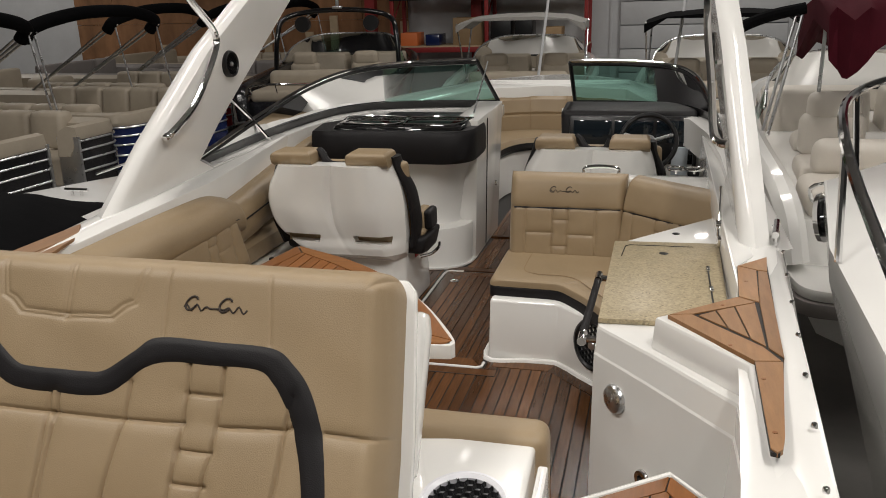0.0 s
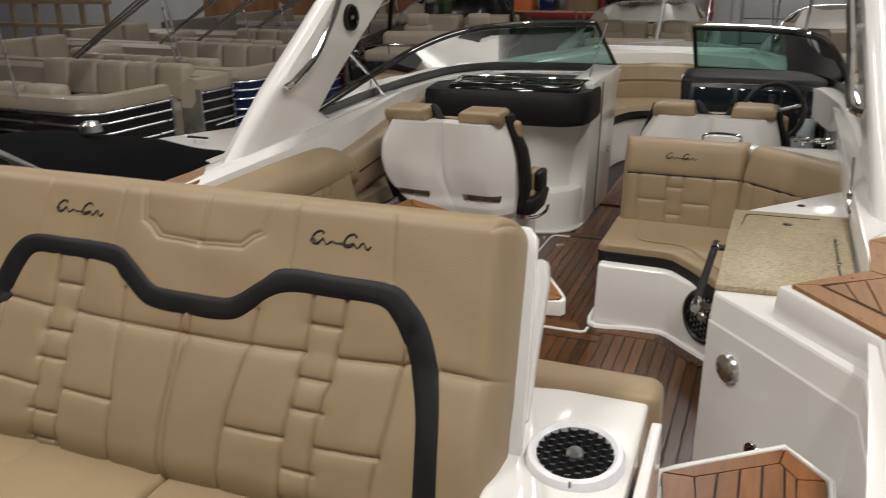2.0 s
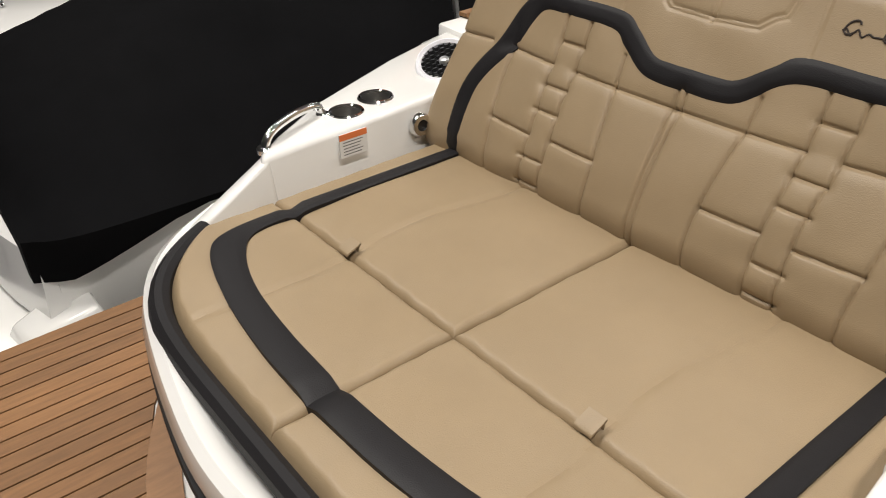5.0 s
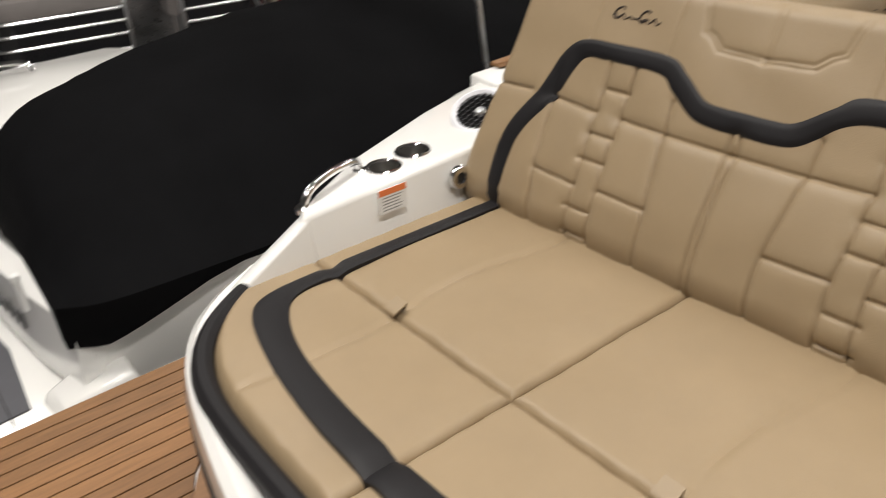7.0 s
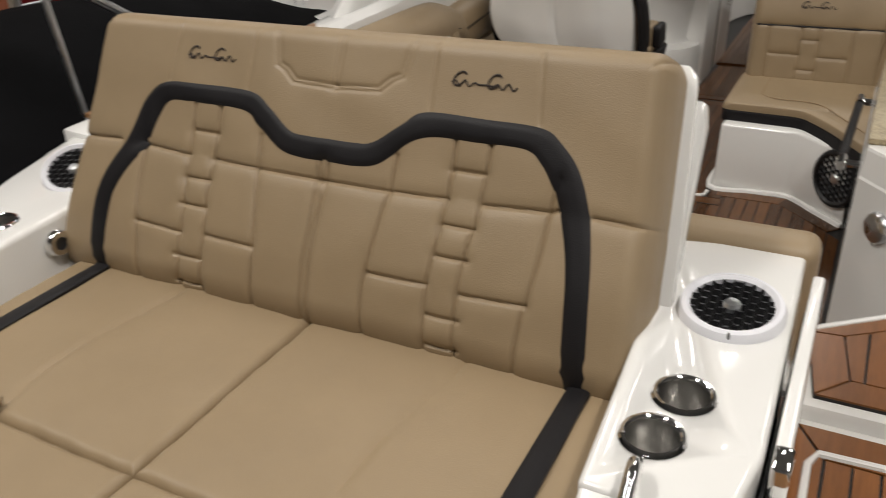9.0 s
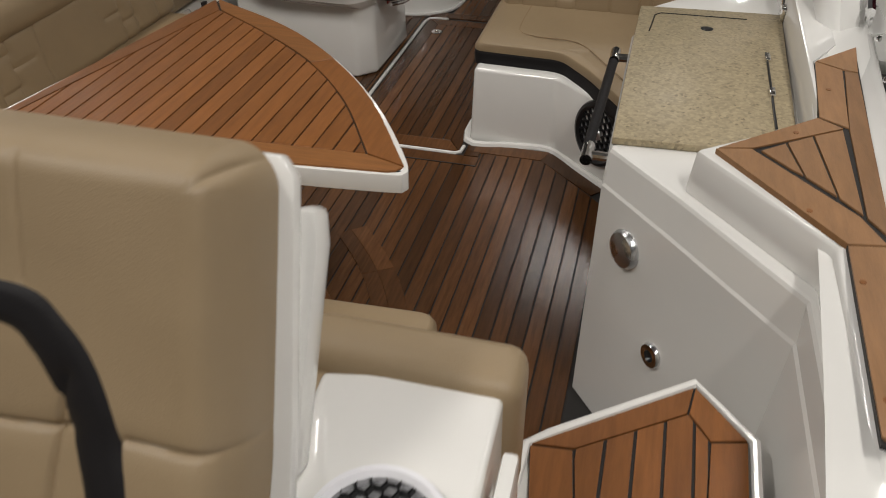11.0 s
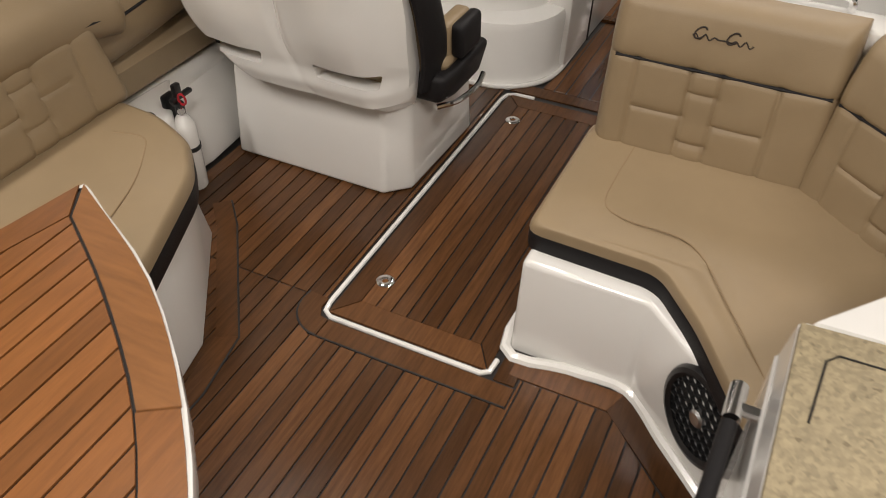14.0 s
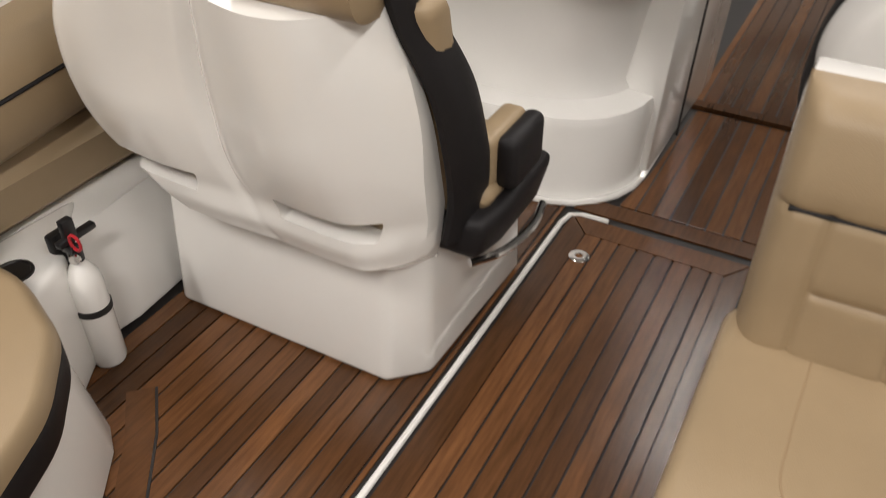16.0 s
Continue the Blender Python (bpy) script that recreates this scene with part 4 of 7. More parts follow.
sock_m = Matrix.Translation((-0.6165, -2.645, 0.79)) @ pose(0, 0, 0, 0, 90, 0)
ps = thing("wall_socket_ring", "round steel ring socket in the white coaming beside the sunpad", "socket")
part("ring", lathe(sock_m, [(0.018, 0.0), (0.018, 0.010), (0.031, 0.010), (0.036, 0.0), (0.036, -0.008), (0.018, -0.008)], 24), CHROME, ps)
# Again a closed black disc in place of the socket's shaded depth.
part("hole", lathe(sock_m, [(0.001, 0.003), (0.0175, 0.003), (0.0175, -0.004)], 20), BLACK, ps)
# walkway gate edge beside the starboard coaming
gate = thing("walkway_gate", "white swung-open walkway gate panel with a black strip in the gap", "gate")
part("panel", hull8([(1.165, -2.86, 0.45), (1.195, -2.86, 0.45), (1.19, -2.26, 0.45), (1.162, -2.26, 0.45)], [(1.165, -2.80, 0.83), (1.19, -2.80, 0.83), (1.185, -2.27, 0.89), (1.162, -2.27, 0.89)], 0.006), GEL, gate)
# Black strip stands in for the shaded gap beside the coaming.
part("seal", box(1.158, 1.163, -2.85, -2.27, 0.45, 0.80), RUBBER, gate)
part("latch", box(1.166, 1.196, -2.83, -2.77, 0.80, 0.86, 0.006), CHROME, gate, "steel latch")

# ---- cockpit sole planks ----
Z0, Z1, PW = -0.006, 0.0, 0.0535
hatch = thing("floor_hatch", "dark teak floor hatch framed by a white edge", "hatch", kind="structure")
edge_line = [(0.556, 0.06), (0.553, 0.01), (0.53, -0.006), (0.03, -0.006), (0.002, 0.012), (-0.006, 0.05), (-0.006, 1.42), (0.004, 1.47), (0.04, 1.49), (0.12, 1.492)]
part("white_edge", tube([(x, y, 0.0) for x, y in edge_line], 0.0085, 8), GEL, hatch, "white moulded edge")
framed = [(0.012, 0.012), (0.545, 0.012), (0.545, 1.478), (0.012, 1.478)]
framed_in = [(0.078, 0.095), (0.49, 0.095), (0.49, 1.40), (0.078, 1.40)]


def frame_planks(poly, inner, z0, z1, material, parent):
    k = len(poly)
    for i in range(k):
        quad = [Vector(poly[i]), Vector(poly[(i + 1) % k]), Vector(inner[(i + 1) % k]), Vector(inner[i])]
        c = sum(quad, Vector((0, 0))) / 4
        quad = [q + (c - q).normalized() * 0.002 for q in quad]
        plank_piece("border_plank", [tuple(q) for q in quad], z0, z1, material, parent)


frame_planks(framed, framed_in, Z0, Z1 + 0.002, SOLE, hatch)
planks(hatch, framed_in, PW, Z0, Z1 + 0.002, SOLE)
for y in (0.209, 1.29):
    part("lift_ring", lathe(pose(0.102, y, 0.002), [(0.010, 0.001), (0.013, 0.004), (0.024, 0.004), (0.030, 0.0), (0.010, 0.0)], 24), CHROME, hatch, "polished lift ring")
# border planks round the hatch
strip_planks(sole, [(0.64, -0.018), (0.03, -0.018)], 0.07, Z0, Z1, SOLE, 1, 1)
strip_planks(sole, [(-0.60, 0.335), (-0.50, 0.232), (-0.172, -0.20), (-0.13, -0.42), (-0.13, -0.62)], 0.066, Z0, Z1 + 0.003, SOLE, -1, 2)
plank_piece('border_plank', [(0.028 + 0.118 * math.cos(a), 0.03 + 0.118 * math.sin(a)) for a in [math.pi * (1.5 - 0.6 * k / 10) for k in range(11)]] + [(-0.018, 0.062), (-0.018, 0.02), (0.0, -0.014), (0.028, -0.020)], Z0, Z1 + 0.002, SOLE, sole)
# dark joints beside the borders
strip_planks(sole, [(-0.60, 0.335), (-0.50, 0.232), (-0.172, -0.20), (-0.13, -0.42), (-0.13, -0.62)], 0.006, Z0, Z1 + 0.002, CAULK, 1, 1, name="joint")
strip_planks(sole, [(0.64, -0.0885), (0.028, -0.0885)], 0.006, Z0, Z1 + 0.0015, CAULK, 1, 1, name="joint")
strip_planks(sole, [(0.028 + 0.118 * math.cos(a), 0.03 + 0.118 * math.sin(a)) for a in [math.pi * (1.5 - 0.6 * k / 10) for k in range(11)]], 0.006, Z0, Z1 + 0.0015, CAULK, 1, 1, name="joint")
# main fields
planks(sole, [(-0.80, 0.06), (-0.024, 0.06), (-0.024, 1.6), (-0.80, 1.6)], PW, Z0, Z1, SOLE, start=0.012)
planks(sole, [(-0.85, -1.75), (0.90, -1.75), (1.195, -1.75), (1.195, -0.27), (0.905, 0.02), (0.645, 0.02), (0.645, -0.095), (0.0, -0.095), (-0.03, 0.055), (-0.85, 0.055)], PW, Z0, Z1, SOLE, start=0.012)
planks(sole, [(0.90, -2.0), (1.20, -2.0), (1.20, -1.755), (0.90, -1.755)], PW, Z0, Z1, SOLE, start=0.012)
plank_piece('border_plank', [(0.572, -0.010), (0.636, -0.010), (0.636, 0.030), (0.60, 0.10), (0.572, 0.10)], Z0, Z1, SOLE, sole)
strip_planks(sole, [(0.605, 0.10), (0.925, 0.10), (1.185, -0.14)], 0.075, Z0, Z1 + 0.0005, SOLE, -1, 2)
strip_planks(sole, [(0.0, 1.515), (0.60, 1.515)], 0.07, Z0, Z1 + 0.001, SOLE, 1, 1)
planks(sole, [(0.12, 1.595), (0.60, 1.595), (0.60, 2.33), (0.17, 2.33), (0.15, 1.8)], PW, Z0, Z1, SOLE, start=0.012)
strip_planks(sole, [(0.14, 2.345), (0.62, 2.345)], 0.05, Z0, 0.012, SOLE, 1, 1)
planks(sole, [(0.14, 2.41), (0.62, 2.41), (0.62, 4.2), (0.14, 4.2)], PW, Z0, Z1, SOLE, start=0.012)
# curved border by the table and the round insert under its foot
ARC = [(0.30 + 0.0, -0.66), (0.42, -0.80), (0.52, -0.95), (0.60, -1.12), (0.66, -1.30), (0.69, -1.50)]
strip_planks(sole, [tuple(p)[:2] for p in smooth_line([(*p, 0) for p in ARC], 4)], 0.06, Z0, 0.003, SOLE, 1, 3)
strip_planks(sole, [tuple(p)[:2] for p in smooth_line([(*p, 0) for p in ARC], 4)], 0.055, Z0, 0.003, SOLE, -1, 3)
for k in range(3):
    a0 = k * 2 * math.pi / 3 + 0.4
    outer = [(0.158 + 0.25 * math.cos(a0 + i * 0.2), -1.186 + 0.25 * math.sin(a0 + i * 0.2)) for i in range(11)]
    inner = [(0.158 + 0.12 * math.cos(a0 + i * 0.2), -1.186 + 0.12 * math.sin(a0 + i * 0.2)) for i in range(11)]
    plank_piece("round_insert", outer + inner[::-1], 0.0, 0.005, TEAK, sole)

# ---- table ----
table = thing("cockpit_table", "varnished teak table with black seams and white rounded edge", "table")
TP = [(-0.218, -0.80), (-0.188, -0.60), (-0.178, -0.545), (-0.162, -0.528), (-0.07, -0.575), (0.152, -0.692), (0.40, -0.896), (0.594, -1.124), (0.72, -1.32), (0.777, -1.427), (0.775, -1.46), (0.74, -1.475), (0.474, -1.50), (0.10, -1.52), (-0.25, -1.53), (-0.325, -1.527), (-0.345, -1.505), (-0.338, -1.45), (-0.27, -1.08)]
tp = [tuple(p)[:2] for p in smooth_line([(*p, 0) for p in TP], 3)]
ctr = Vector((-0.05, -1.1))


def shrink(poly, d):
    out = []
    k = len(poly)
    for i in range(k):
        a, b, p = Vector(poly[i - 1]), Vector(poly[(i + 1) % k]), Vector(poly[i])
        t = (b - a).normalized()
        out.append(tuple(p + Vector((t.y, -t.x)) * d))
    return out


part("edge", prism(shrink(tp, 0.003), 0.735, 0.784, 0.010, 3), GEL, table, "white rounded edge")
part("seams", prism(shrink(tp, 0.020), 0.780, 0.7845), CAULK, table, smooth=False)
rimp = [(-0.165, -0.535), (0.148, -0.700), (0.392, -0.902), (0.585, -1.128), (0.765, -1.43)]
rimi = [(-0.108, -0.625), (0.10, -0.758), (0.335, -0.94), (0.517, -1.150), (0.665, -1.395)]
ro, ri = [tuple(p)[:2] for p in smooth_line([(*p, 0) for p in rimp], 4)], [tuple(p)[:2] for p in smooth_line([(*p, 0) for p in rimi], 4)]
field = [(x - 0.004, y - 0.004) for x, y in ri] + [(0.655, -1.40), (-0.284, -1.437)]
planks(table, field, 0.0515, 0.783, 0.789, TEAK, axis=0, gap=0.005, start=0.0135)
plank_piece("border_plank", ro[:9] + ri[:9][::-1], 0.783, 0.789, TEAKX, table)
plank_piece("border_plank", [(x, y - 0.003) for x, y in ro[8:]] + [(x, y - 0.003) for x, y in ri[8:]][::-1], 0.783, 0.789, TEAK, table)
plank_piece("border_plank", [(0.763, -1.437), (0.752, -1.457), (0.735, -1.465), (0.474, -1.488), (0.10, -1.508), (-0.322, -1.516), (-0.286, -1.442), (0.66, -1.402)], 0.783, 0.789, TEAKX, table)
plank_piece("border_plank", [(-0.171, -0.542), (-0.115, -0.626), (-0.290, -1.438), (-0.328, -1.512)], 0.783, 0.789, TEAK, table)
part("post", lathe(pose(0.158, -1.186, 0.0), [(0.036, 0.13), (0.036, 0.74)], 24), ALU, table, "brushed aluminium post")
part("foot", lathe(pose(0.158, -1.186, 0.005), [(0.001, 0.0), (0.136, 0.0), (0.136, 0.007), (0.126, 0.012), (0.066, 0.017), (0.050, 0.035), (0.044, 0.07), (0.043, 0.15), (0.001, 0.15)], 36), ALU, table, "aluminium foot plate with a collar")
for k in range(6):
    a = k * math.pi / 3
    part("screw", lathe(pose(0.158 + 0.104 * math.cos(a), -1.186 + 0.104 * math.sin(a), 0.019), [(0.001, 0.003), (0.006, 0.002), (0.006, -0.003)], 10), CHROME, table)

# ---- seats ----
def skin(rows, depth, nu=48, m=Matrix(), thick=0.03):
    """A moulded skin: rows of (height, left, right); depth(s, t, x, z) gives how far it stands out towards -y. Closed at the back."""
    bm = bmesh.new()
    rs = smooth_line(rows, 5)
    n = len(rs)
    front, back = [], []
    for j, r in enumerate(rs):
        t = j / (n - 1)
        fr, bk = [], []
        for i in range(nu):
            s = i / (nu - 1)
            x = r.y + (r.z - r.y) * s
            d = depth(s, t, x, r.x)
            fr.append(bm.verts.new(m @ Vector((x, -d, r.x))))
            bk.append(bm.verts.new(m @ Vector((x, thick - min(d, 0.0) * 0.0, r.x))))
        front.append(fr)
        back.append(bk)
    for g in (front, back):
        for a, b in zip(g, g[1:]):
            for i in range(nu - 1):
                bm.faces.new((a[i], a[i + 1], b[i + 1], b[i]))
    for j in range(n - 1):
        for i in (0, nu - 1):
            bm.faces.new((front[j][i], front[j + 1][i], back[j + 1][i], back[j][i]))
    for j in (0, n - 1):
        for i in range(nu - 1):
            bm.faces.new((front[j][i], front[j][i + 1], back[j][i + 1], back[j][i]))
    return bm


def slot_box(x0, x1, z0, z1, y0, y1):
    return hull8([(x0, y0, z0), (x1, y0, z0 - 0.004), (x1, y1, z0 - 0.004), (x0, y1, z0)], [(x0 - 0.01, y0, z1), (x1 + 0.012, y0, z1 - 0.004), (x1 + 0.012, y1, z1 - 0.004), (x0 - 0.01, y1, z1)], 0.006)


def captain_seat(label):
    """A double seat on a white plinth: moulded shell, head bolsters, charcoal side pads, cushion. Built round (-0.40, 0.75, 0)."""
    t = thing("captain_seat", label, "seat", "captain seats")
    ox, oy = -0.40, 0.75
    X = lambda x: x - ox
    rows = [(0.352, X(-0.42), X(-0.04)), (0.40, X(-0.63), X(-0.03)), (0.45, X(-0.715), X(-0.025)), (0.51, X(-0.785), X(-0.02)), (0.585, X(-0.842), X(-0.018)), (0.70, X(-0.872), X(-0.018)), (0.80, X(-0.855), X(-0.03)), (0.88, X(-0.81), X(-0.05)), (0.945, X(-0.772), X(-0.072))]

    def depth(s, tt, x, z):
        e = 1 - max(0.0, 1 - (s / 0.08 if s < 0.5 else (1 - s) / 0.17)) ** 1.7
        lobe = -0.02 * math.exp(-(((s - 0.505) / 0.02) ** 2)) + 0.045 * math.exp(-(((s - 0.26) / 0.17) ** 2)) + 0.045 * math.exp(-(((s - 0.75) / 0.17) ** 2))
        low = 0.02 * math.exp(-(((z - 0.50) / 0.13) ** 2))
        lip = 0.03 * math.exp(-(((z - 0.445) / 0.03) ** 2)) * (1 if 0.1 < s < 0.95 else 0.4)
        return 0.0 + 0.10 * e + lobe * (0.12 + 0.88 * min(1, max(0, z - 0.46) / 0.22)) + low - 0.045 * max(0, z - 0.62) / 0.32 - 0.07 * max(0, (0.40 - z) / 0.045)  + lip * 0.25

    shell_ob = part("shell", skin(rows, depth, 60, pose(0, -0.10, 0), 0.05), GEL, t, "white glossy moulded shell")
    cut = [slot_box(X(-0.745), X(-0.525), 0.478, 0.528, -0.4, -0.12), slot_box(X(-0.305), X(-0.09), 0.475, 0.525, -0.4, -0.12)]
    drill(shell_ob, cut)
    for x0, x1 in ((-0.75, -0.52), (-0.31, -0.08)):
        part("pocket", box(X(x0), X(x1), -0.155, -0.12, 0.46, 0.545), TAN, t, "dim tan-lined handhold pocket")
    for x0, x1 in ((-0.775, -0.535), (-0.315, -0.075)):
        part("head_bolster", skin([(0.93, X(x0), X(x1)), (0.955, X(x0) - 0.004, X(x1) + 0.004), (1.0, X(x0), X(x1)), (1.018, X(x0) + 0.02, X(x1) - 0.02)],
                                  lambda s, tt, x, z: 0.05 + 0.045 * math.sin(math.pi * min(1, max(0, tt))) ** 0.6, 20, pose(0, -0.055, 0), 0.09), TAN, t, "tan vinyl head bolster")
    # charcoal trim between and beside the bolsters
    neck = [(X(-0.535), 0.012, 1.0), (X(-0.51), -0.01, 0.985), (X(-0.48), -0.035, 0.945), (X(-0.44), -0.04, 0.925), (X(-0.36), -0.04, 0.925), (X(-0.335), -0.03, 0.945), (X(-0.315), -0.01, 0.985)]
    part("neck_trim", tube(smooth_line(neck, 5), 0.026, 10), DARK, t, "charcoal trim between bolsters")
    for sgn, pts in ((1, [(-0.065, -0.05, 0.985), (-0.045, -0.05, 0.90), (0.0, -0.045, 0.78), (0.014, -0.045, 0.66), (0.012, -0.04, 0.54), (-0.005, -0.04, 0.42)]), (-1, [(-0.775, -0.02, 0.985), (-0.80, -0.03, 0.90), (-0.845, -0.05, 0.78), (-0.862, -0.06, 0.66), (-0.86, -0.06, 0.54), (-0.82, -0.05, 0.42)])):
        ln = smooth_line([(X(x), y, z) for x, y, z in pts], 5)
        rings = []
        for k, p in enumerate(ln):
            w = 0.03 + 0.03 * k / len(ln)
            rings.append([p + Vector((sgn * 0.028 * math.cos(a), 0.045 + (w + 0.03) * math.sin(a), 0)) for a in [q * 2 * math.pi / 14 for q in range(14)]])
        part("side_pad", loft(rings), DARK, t, "charcoal vinyl side pad")
    part("back_cushion", box(X(-0.80), X(0.0), -0.04, 0.05, 0.46, 0.95, 0.03, 3), TAN, t, "tan vinyl back cushion")
    part("seat_cushion", box(X(-0.80), X(0.05), 0.0, 0.31, 0.46, 0.51, 0.03, 3), TAN, t, "tan vinyl seat cushion")
    part("cushion_side", hull8([(X(-0.82), -0.05, 0.37), (X(0.055), -0.05, 0.37), (X(0.06), 0.06, 0.35), (X(0.055), 0.28, 0.34), (X(-0.82), 0.32, 0.37)],
                               [(X(-0.83), -0.05, 0.47), (X(0.07), -0.05, 0.47), (X(0.085), 0.05, 0.475), (X(0.085), 0.30, 0.475), (X(-0.83), 0.34, 0.475)], 0.025, 3), DARK, t, "charcoal cushion side")
    part("arm_rest", hull8([(X(0.035), 0.06, 0.49), (X(0.085), 0.06, 0.49), (X(0.085), 0.22, 0.49), (X(0.035), 0.22, 0.49)], [(X(0.03), 0.06, 0.61), (X(0.08), 0.06, 0.61), (X(0.08), 0.23, 0.61), (X(0.03), 0.23, 0.61)], 0.02, 3), DARK, t, "charcoal arm rest")
    part("arm_pad", box(X(-0.02), X(0.04), 0.04, 0.22, 0.49, 0.615, 0.018, 3), TAN, t, "tan arm pad")
    part("slide_lever", tube(smooth_line([(X(0.03), -0.03, 0.35), (X(0.075), 0.05, 0.345), (X(0.095), 0.16, 0.35), (X(0.085), 0.24, 0.36)], 4), 0.010, 8), CHROME, t, "steel slide lever")
    # the back reclines aft
    for c in t.children:
        if c.name.split(".")[0] in ("shell", "head_bolster", "neck_trim", "side_pad", "back_cushion", "pocket"):
            for v in c.data.vertices:
                v.co.y -= 0.25 * max(0.0, v.co.z - 0.50)
    part("plinth", hull8([(X(-0.765), -0.145, 0), (X(-0.125), -0.145, 0), (X(-0.045), -0.065, 0), (X(-0.03), 0.42, 0), (X(-0.765), 0.42, 0)],
                         [(X(-0.745), -0.125, 0.38), (X(-0.12), -0.125, 0.38), (X(-0.05), -0.06, 0.38), (X(-0.04), 0.40, 0.38), (X(-0.745), 0.40, 0.38)], 0.02, 3), GEL, t, "white moulded plinth")
    part("caution_tag", box(X(-0.037), X(-0.033), 0.10, 0.16, 0.30, 0.34), REDPL, t, "small red tag")
    return t


companion = captain_seat("white moulded double captain seat with tan bolsters on a white plinth")
companion.location = (-0.40, 0.75, 0)
helm_seat = copy_thing(companion, pose(1.02, 1.58, -0.035))

# starboard bench
bench = thing("corner_bench", "tan vinyl corner bench with charcoal edge on a white base", "bench")
BASE = [(0.565, 0.125), (0.925, 0.125), (1.19, -0.125), (1.19, -0.02), (1.55, 0.3), (1.55, 0.98), (0.565, 0.98)]
part("base", hull8([(x, y, -0.02) for x, y in BASE], [(x + (0.01 if x < 0.6 else 0), y + 0.015, 0.33) for x, y in BASE], 0.018, 3), GEL, bench, "white moulded base")
part("foot_flare", tube(smooth_line([(0.56, 0.95, 0.0), (0.557, 0.5, 0.0), (0.557, 0.118, 0.0), (0.75, 0.116, 0.0), (0.925, 0.117, 0.0), (1.06, -0.01, 0.0), (1.185, -0.13, 0.0)], 4), 0.018, 8), GEL, bench, "white flared foot")
CUSH = rounded([(0.555, 0.20), (0.93, 0.185), (1.06, 0.03), (1.23, -0.24), (1.60, -0.24), (1.62, 0.42), (1.25, 0.80), (0.555, 0.80)], 0.05, 4)
part("cushion_edge", prism(CUSH, 0.315, 0.385, 0.014, 3), DARK, bench, "charcoal cushion edge")


def top_pad(poly, z, h, inset, seam=None, nrings=9):
    """A domed cushion top over a polygon: rings that shrink towards the middle."""
    c = sum((Vector((*p, 0)) for p in poly), Vector()) / len(poly)
    rings = [[Vector((x, y, z)) for x, y in poly]]
    for k in range(1, nrings + 1):
        f = k / nrings
        sc = 1 - inset * (1 - math.cos(f * math.pi / 2)) * 0.9
        rings.append([Vector((c.x + (x - c.x) * sc, c.y + (y - c.y) * sc, z + h * math.sin(f * math.pi / 2))) for x, y in poly])
    for k in range(1, 8):
        sc = (1 - inset * 0.9) * (1 - k / 8)
        rings.append([Vector((c.x + (x - c.x) * sc, c.y + (y - c.y) * sc, z + h + 0.004 * math.sin(k))) for x, y in poly])
    return loft(rings)


part("cushion", top_pad(CUSH, 0.383, 0.034, 0.06), TAN, bench)
seamline = smooth_line([(0.72, 0.69, 0.4195), (0.715, 0.50, 0.4195), (0.725, 0.37, 0.4195), (0.80, 0.325, 0.4195), (0.98, 0.30, 0.4195), (1.12, 0.10, 0.4195), (1.24, -0.10, 0.4195)], 6)
part("seam", tube(seamline, 0.0025, 6), THREAD, bench, "sewn seam")


def bench_back(p0, p1, z0, z1, lean, seed, mark=False, squares=True, wide_top=0.0):
    """A back section between two plan points, facing to the left of the run from p1 to p0."""
    a, b = Vector((*p0, z0)), Vector((*p1, z0))
    ux = (b - a).normalized()
    nrm = Vector((ux.y, -ux.x, 0))
    up = (Vector((0, 0, 1)) - nrm * lean).normalized()
    out = ux.cross(up).normalized()
    L, H = (b - a).length, (z1 - z0) / up.z
    m = Matrix(((ux.x, up.x, out.x, a.x), (ux.y, up.y, out.y, a.y), (ux.z, up.z, out.z, a.z), (0, 0, 0, 1)))
    split = H * 0.61
    seams = [[(0, split), (L, split)]]
    if squares:
        c = L * 0.45
        w = 0.042
        seams += [[(c - w, 0), (c - w, split)], [(c + w, 0), (c + w, split)], [(c - w, split * 0.78), (c + w, split * 0.78)], [(c - w, split * 0.30), (c + w, split * 0.30)],
                  [(c - 0.19, split * 0.55), (c - w, split * 0.55)], [(c + w, split * 0.52), (c + 0.18, split * 0.52)], [(c - 0.2, 0), (c - 0.2, split)], [(c + 0.2, 0), (c + 0.2, split)]]
    else:
        seams += [[(L * f, 0), (L * f, split)] for f in (0.25, 0.5, 0.75)]
    bm, at = pad(m, [(0, 0), (L, 0), (L, H), (0, H)], int(40 + L * 150), int(H * 130) + 10, 0.10, seams, edge=0.06, groove=0.006, gw=0.006, seed=seed,
                 curve=lambda u, v, s, t: -0.03 * np.clip((v - split) / (H - split), 0, 1) ** 2)
    return m, at, bm, L, H, split


def add_back(parent, p0, p1, z0, z1, lean, seed, mark=None, squares=True):
    m, at, bm, L, H, split = bench_back(p0, p1, z0, z1, lean, seed, squares=squares)
    o = part("back_cushion", bm, TAN, parent, "tan vinyl back cushion with sewn squares" if squares else "")
    part("piping", tube([m @ Vector((L * k / 20, split, at(L * 0.3, split + 0.03) - 0.009)) for k in range(1, 20)], 0.005, 6), DARK, o, "charcoal piping")
    if mark:
        script_mark(m, at, L * mark, split + (H - split) * 0.50, 0.165, o)
    return o


add_back(bench, (0.572, 0.77), (1.238, 0.77), 0.355, 0.862, 0.17, 1.0, mark=0.475)
add_back(bench, (1.222, 0.775), (1.74, 0.335), 0.355, 0.862, 0.16, 2.0)
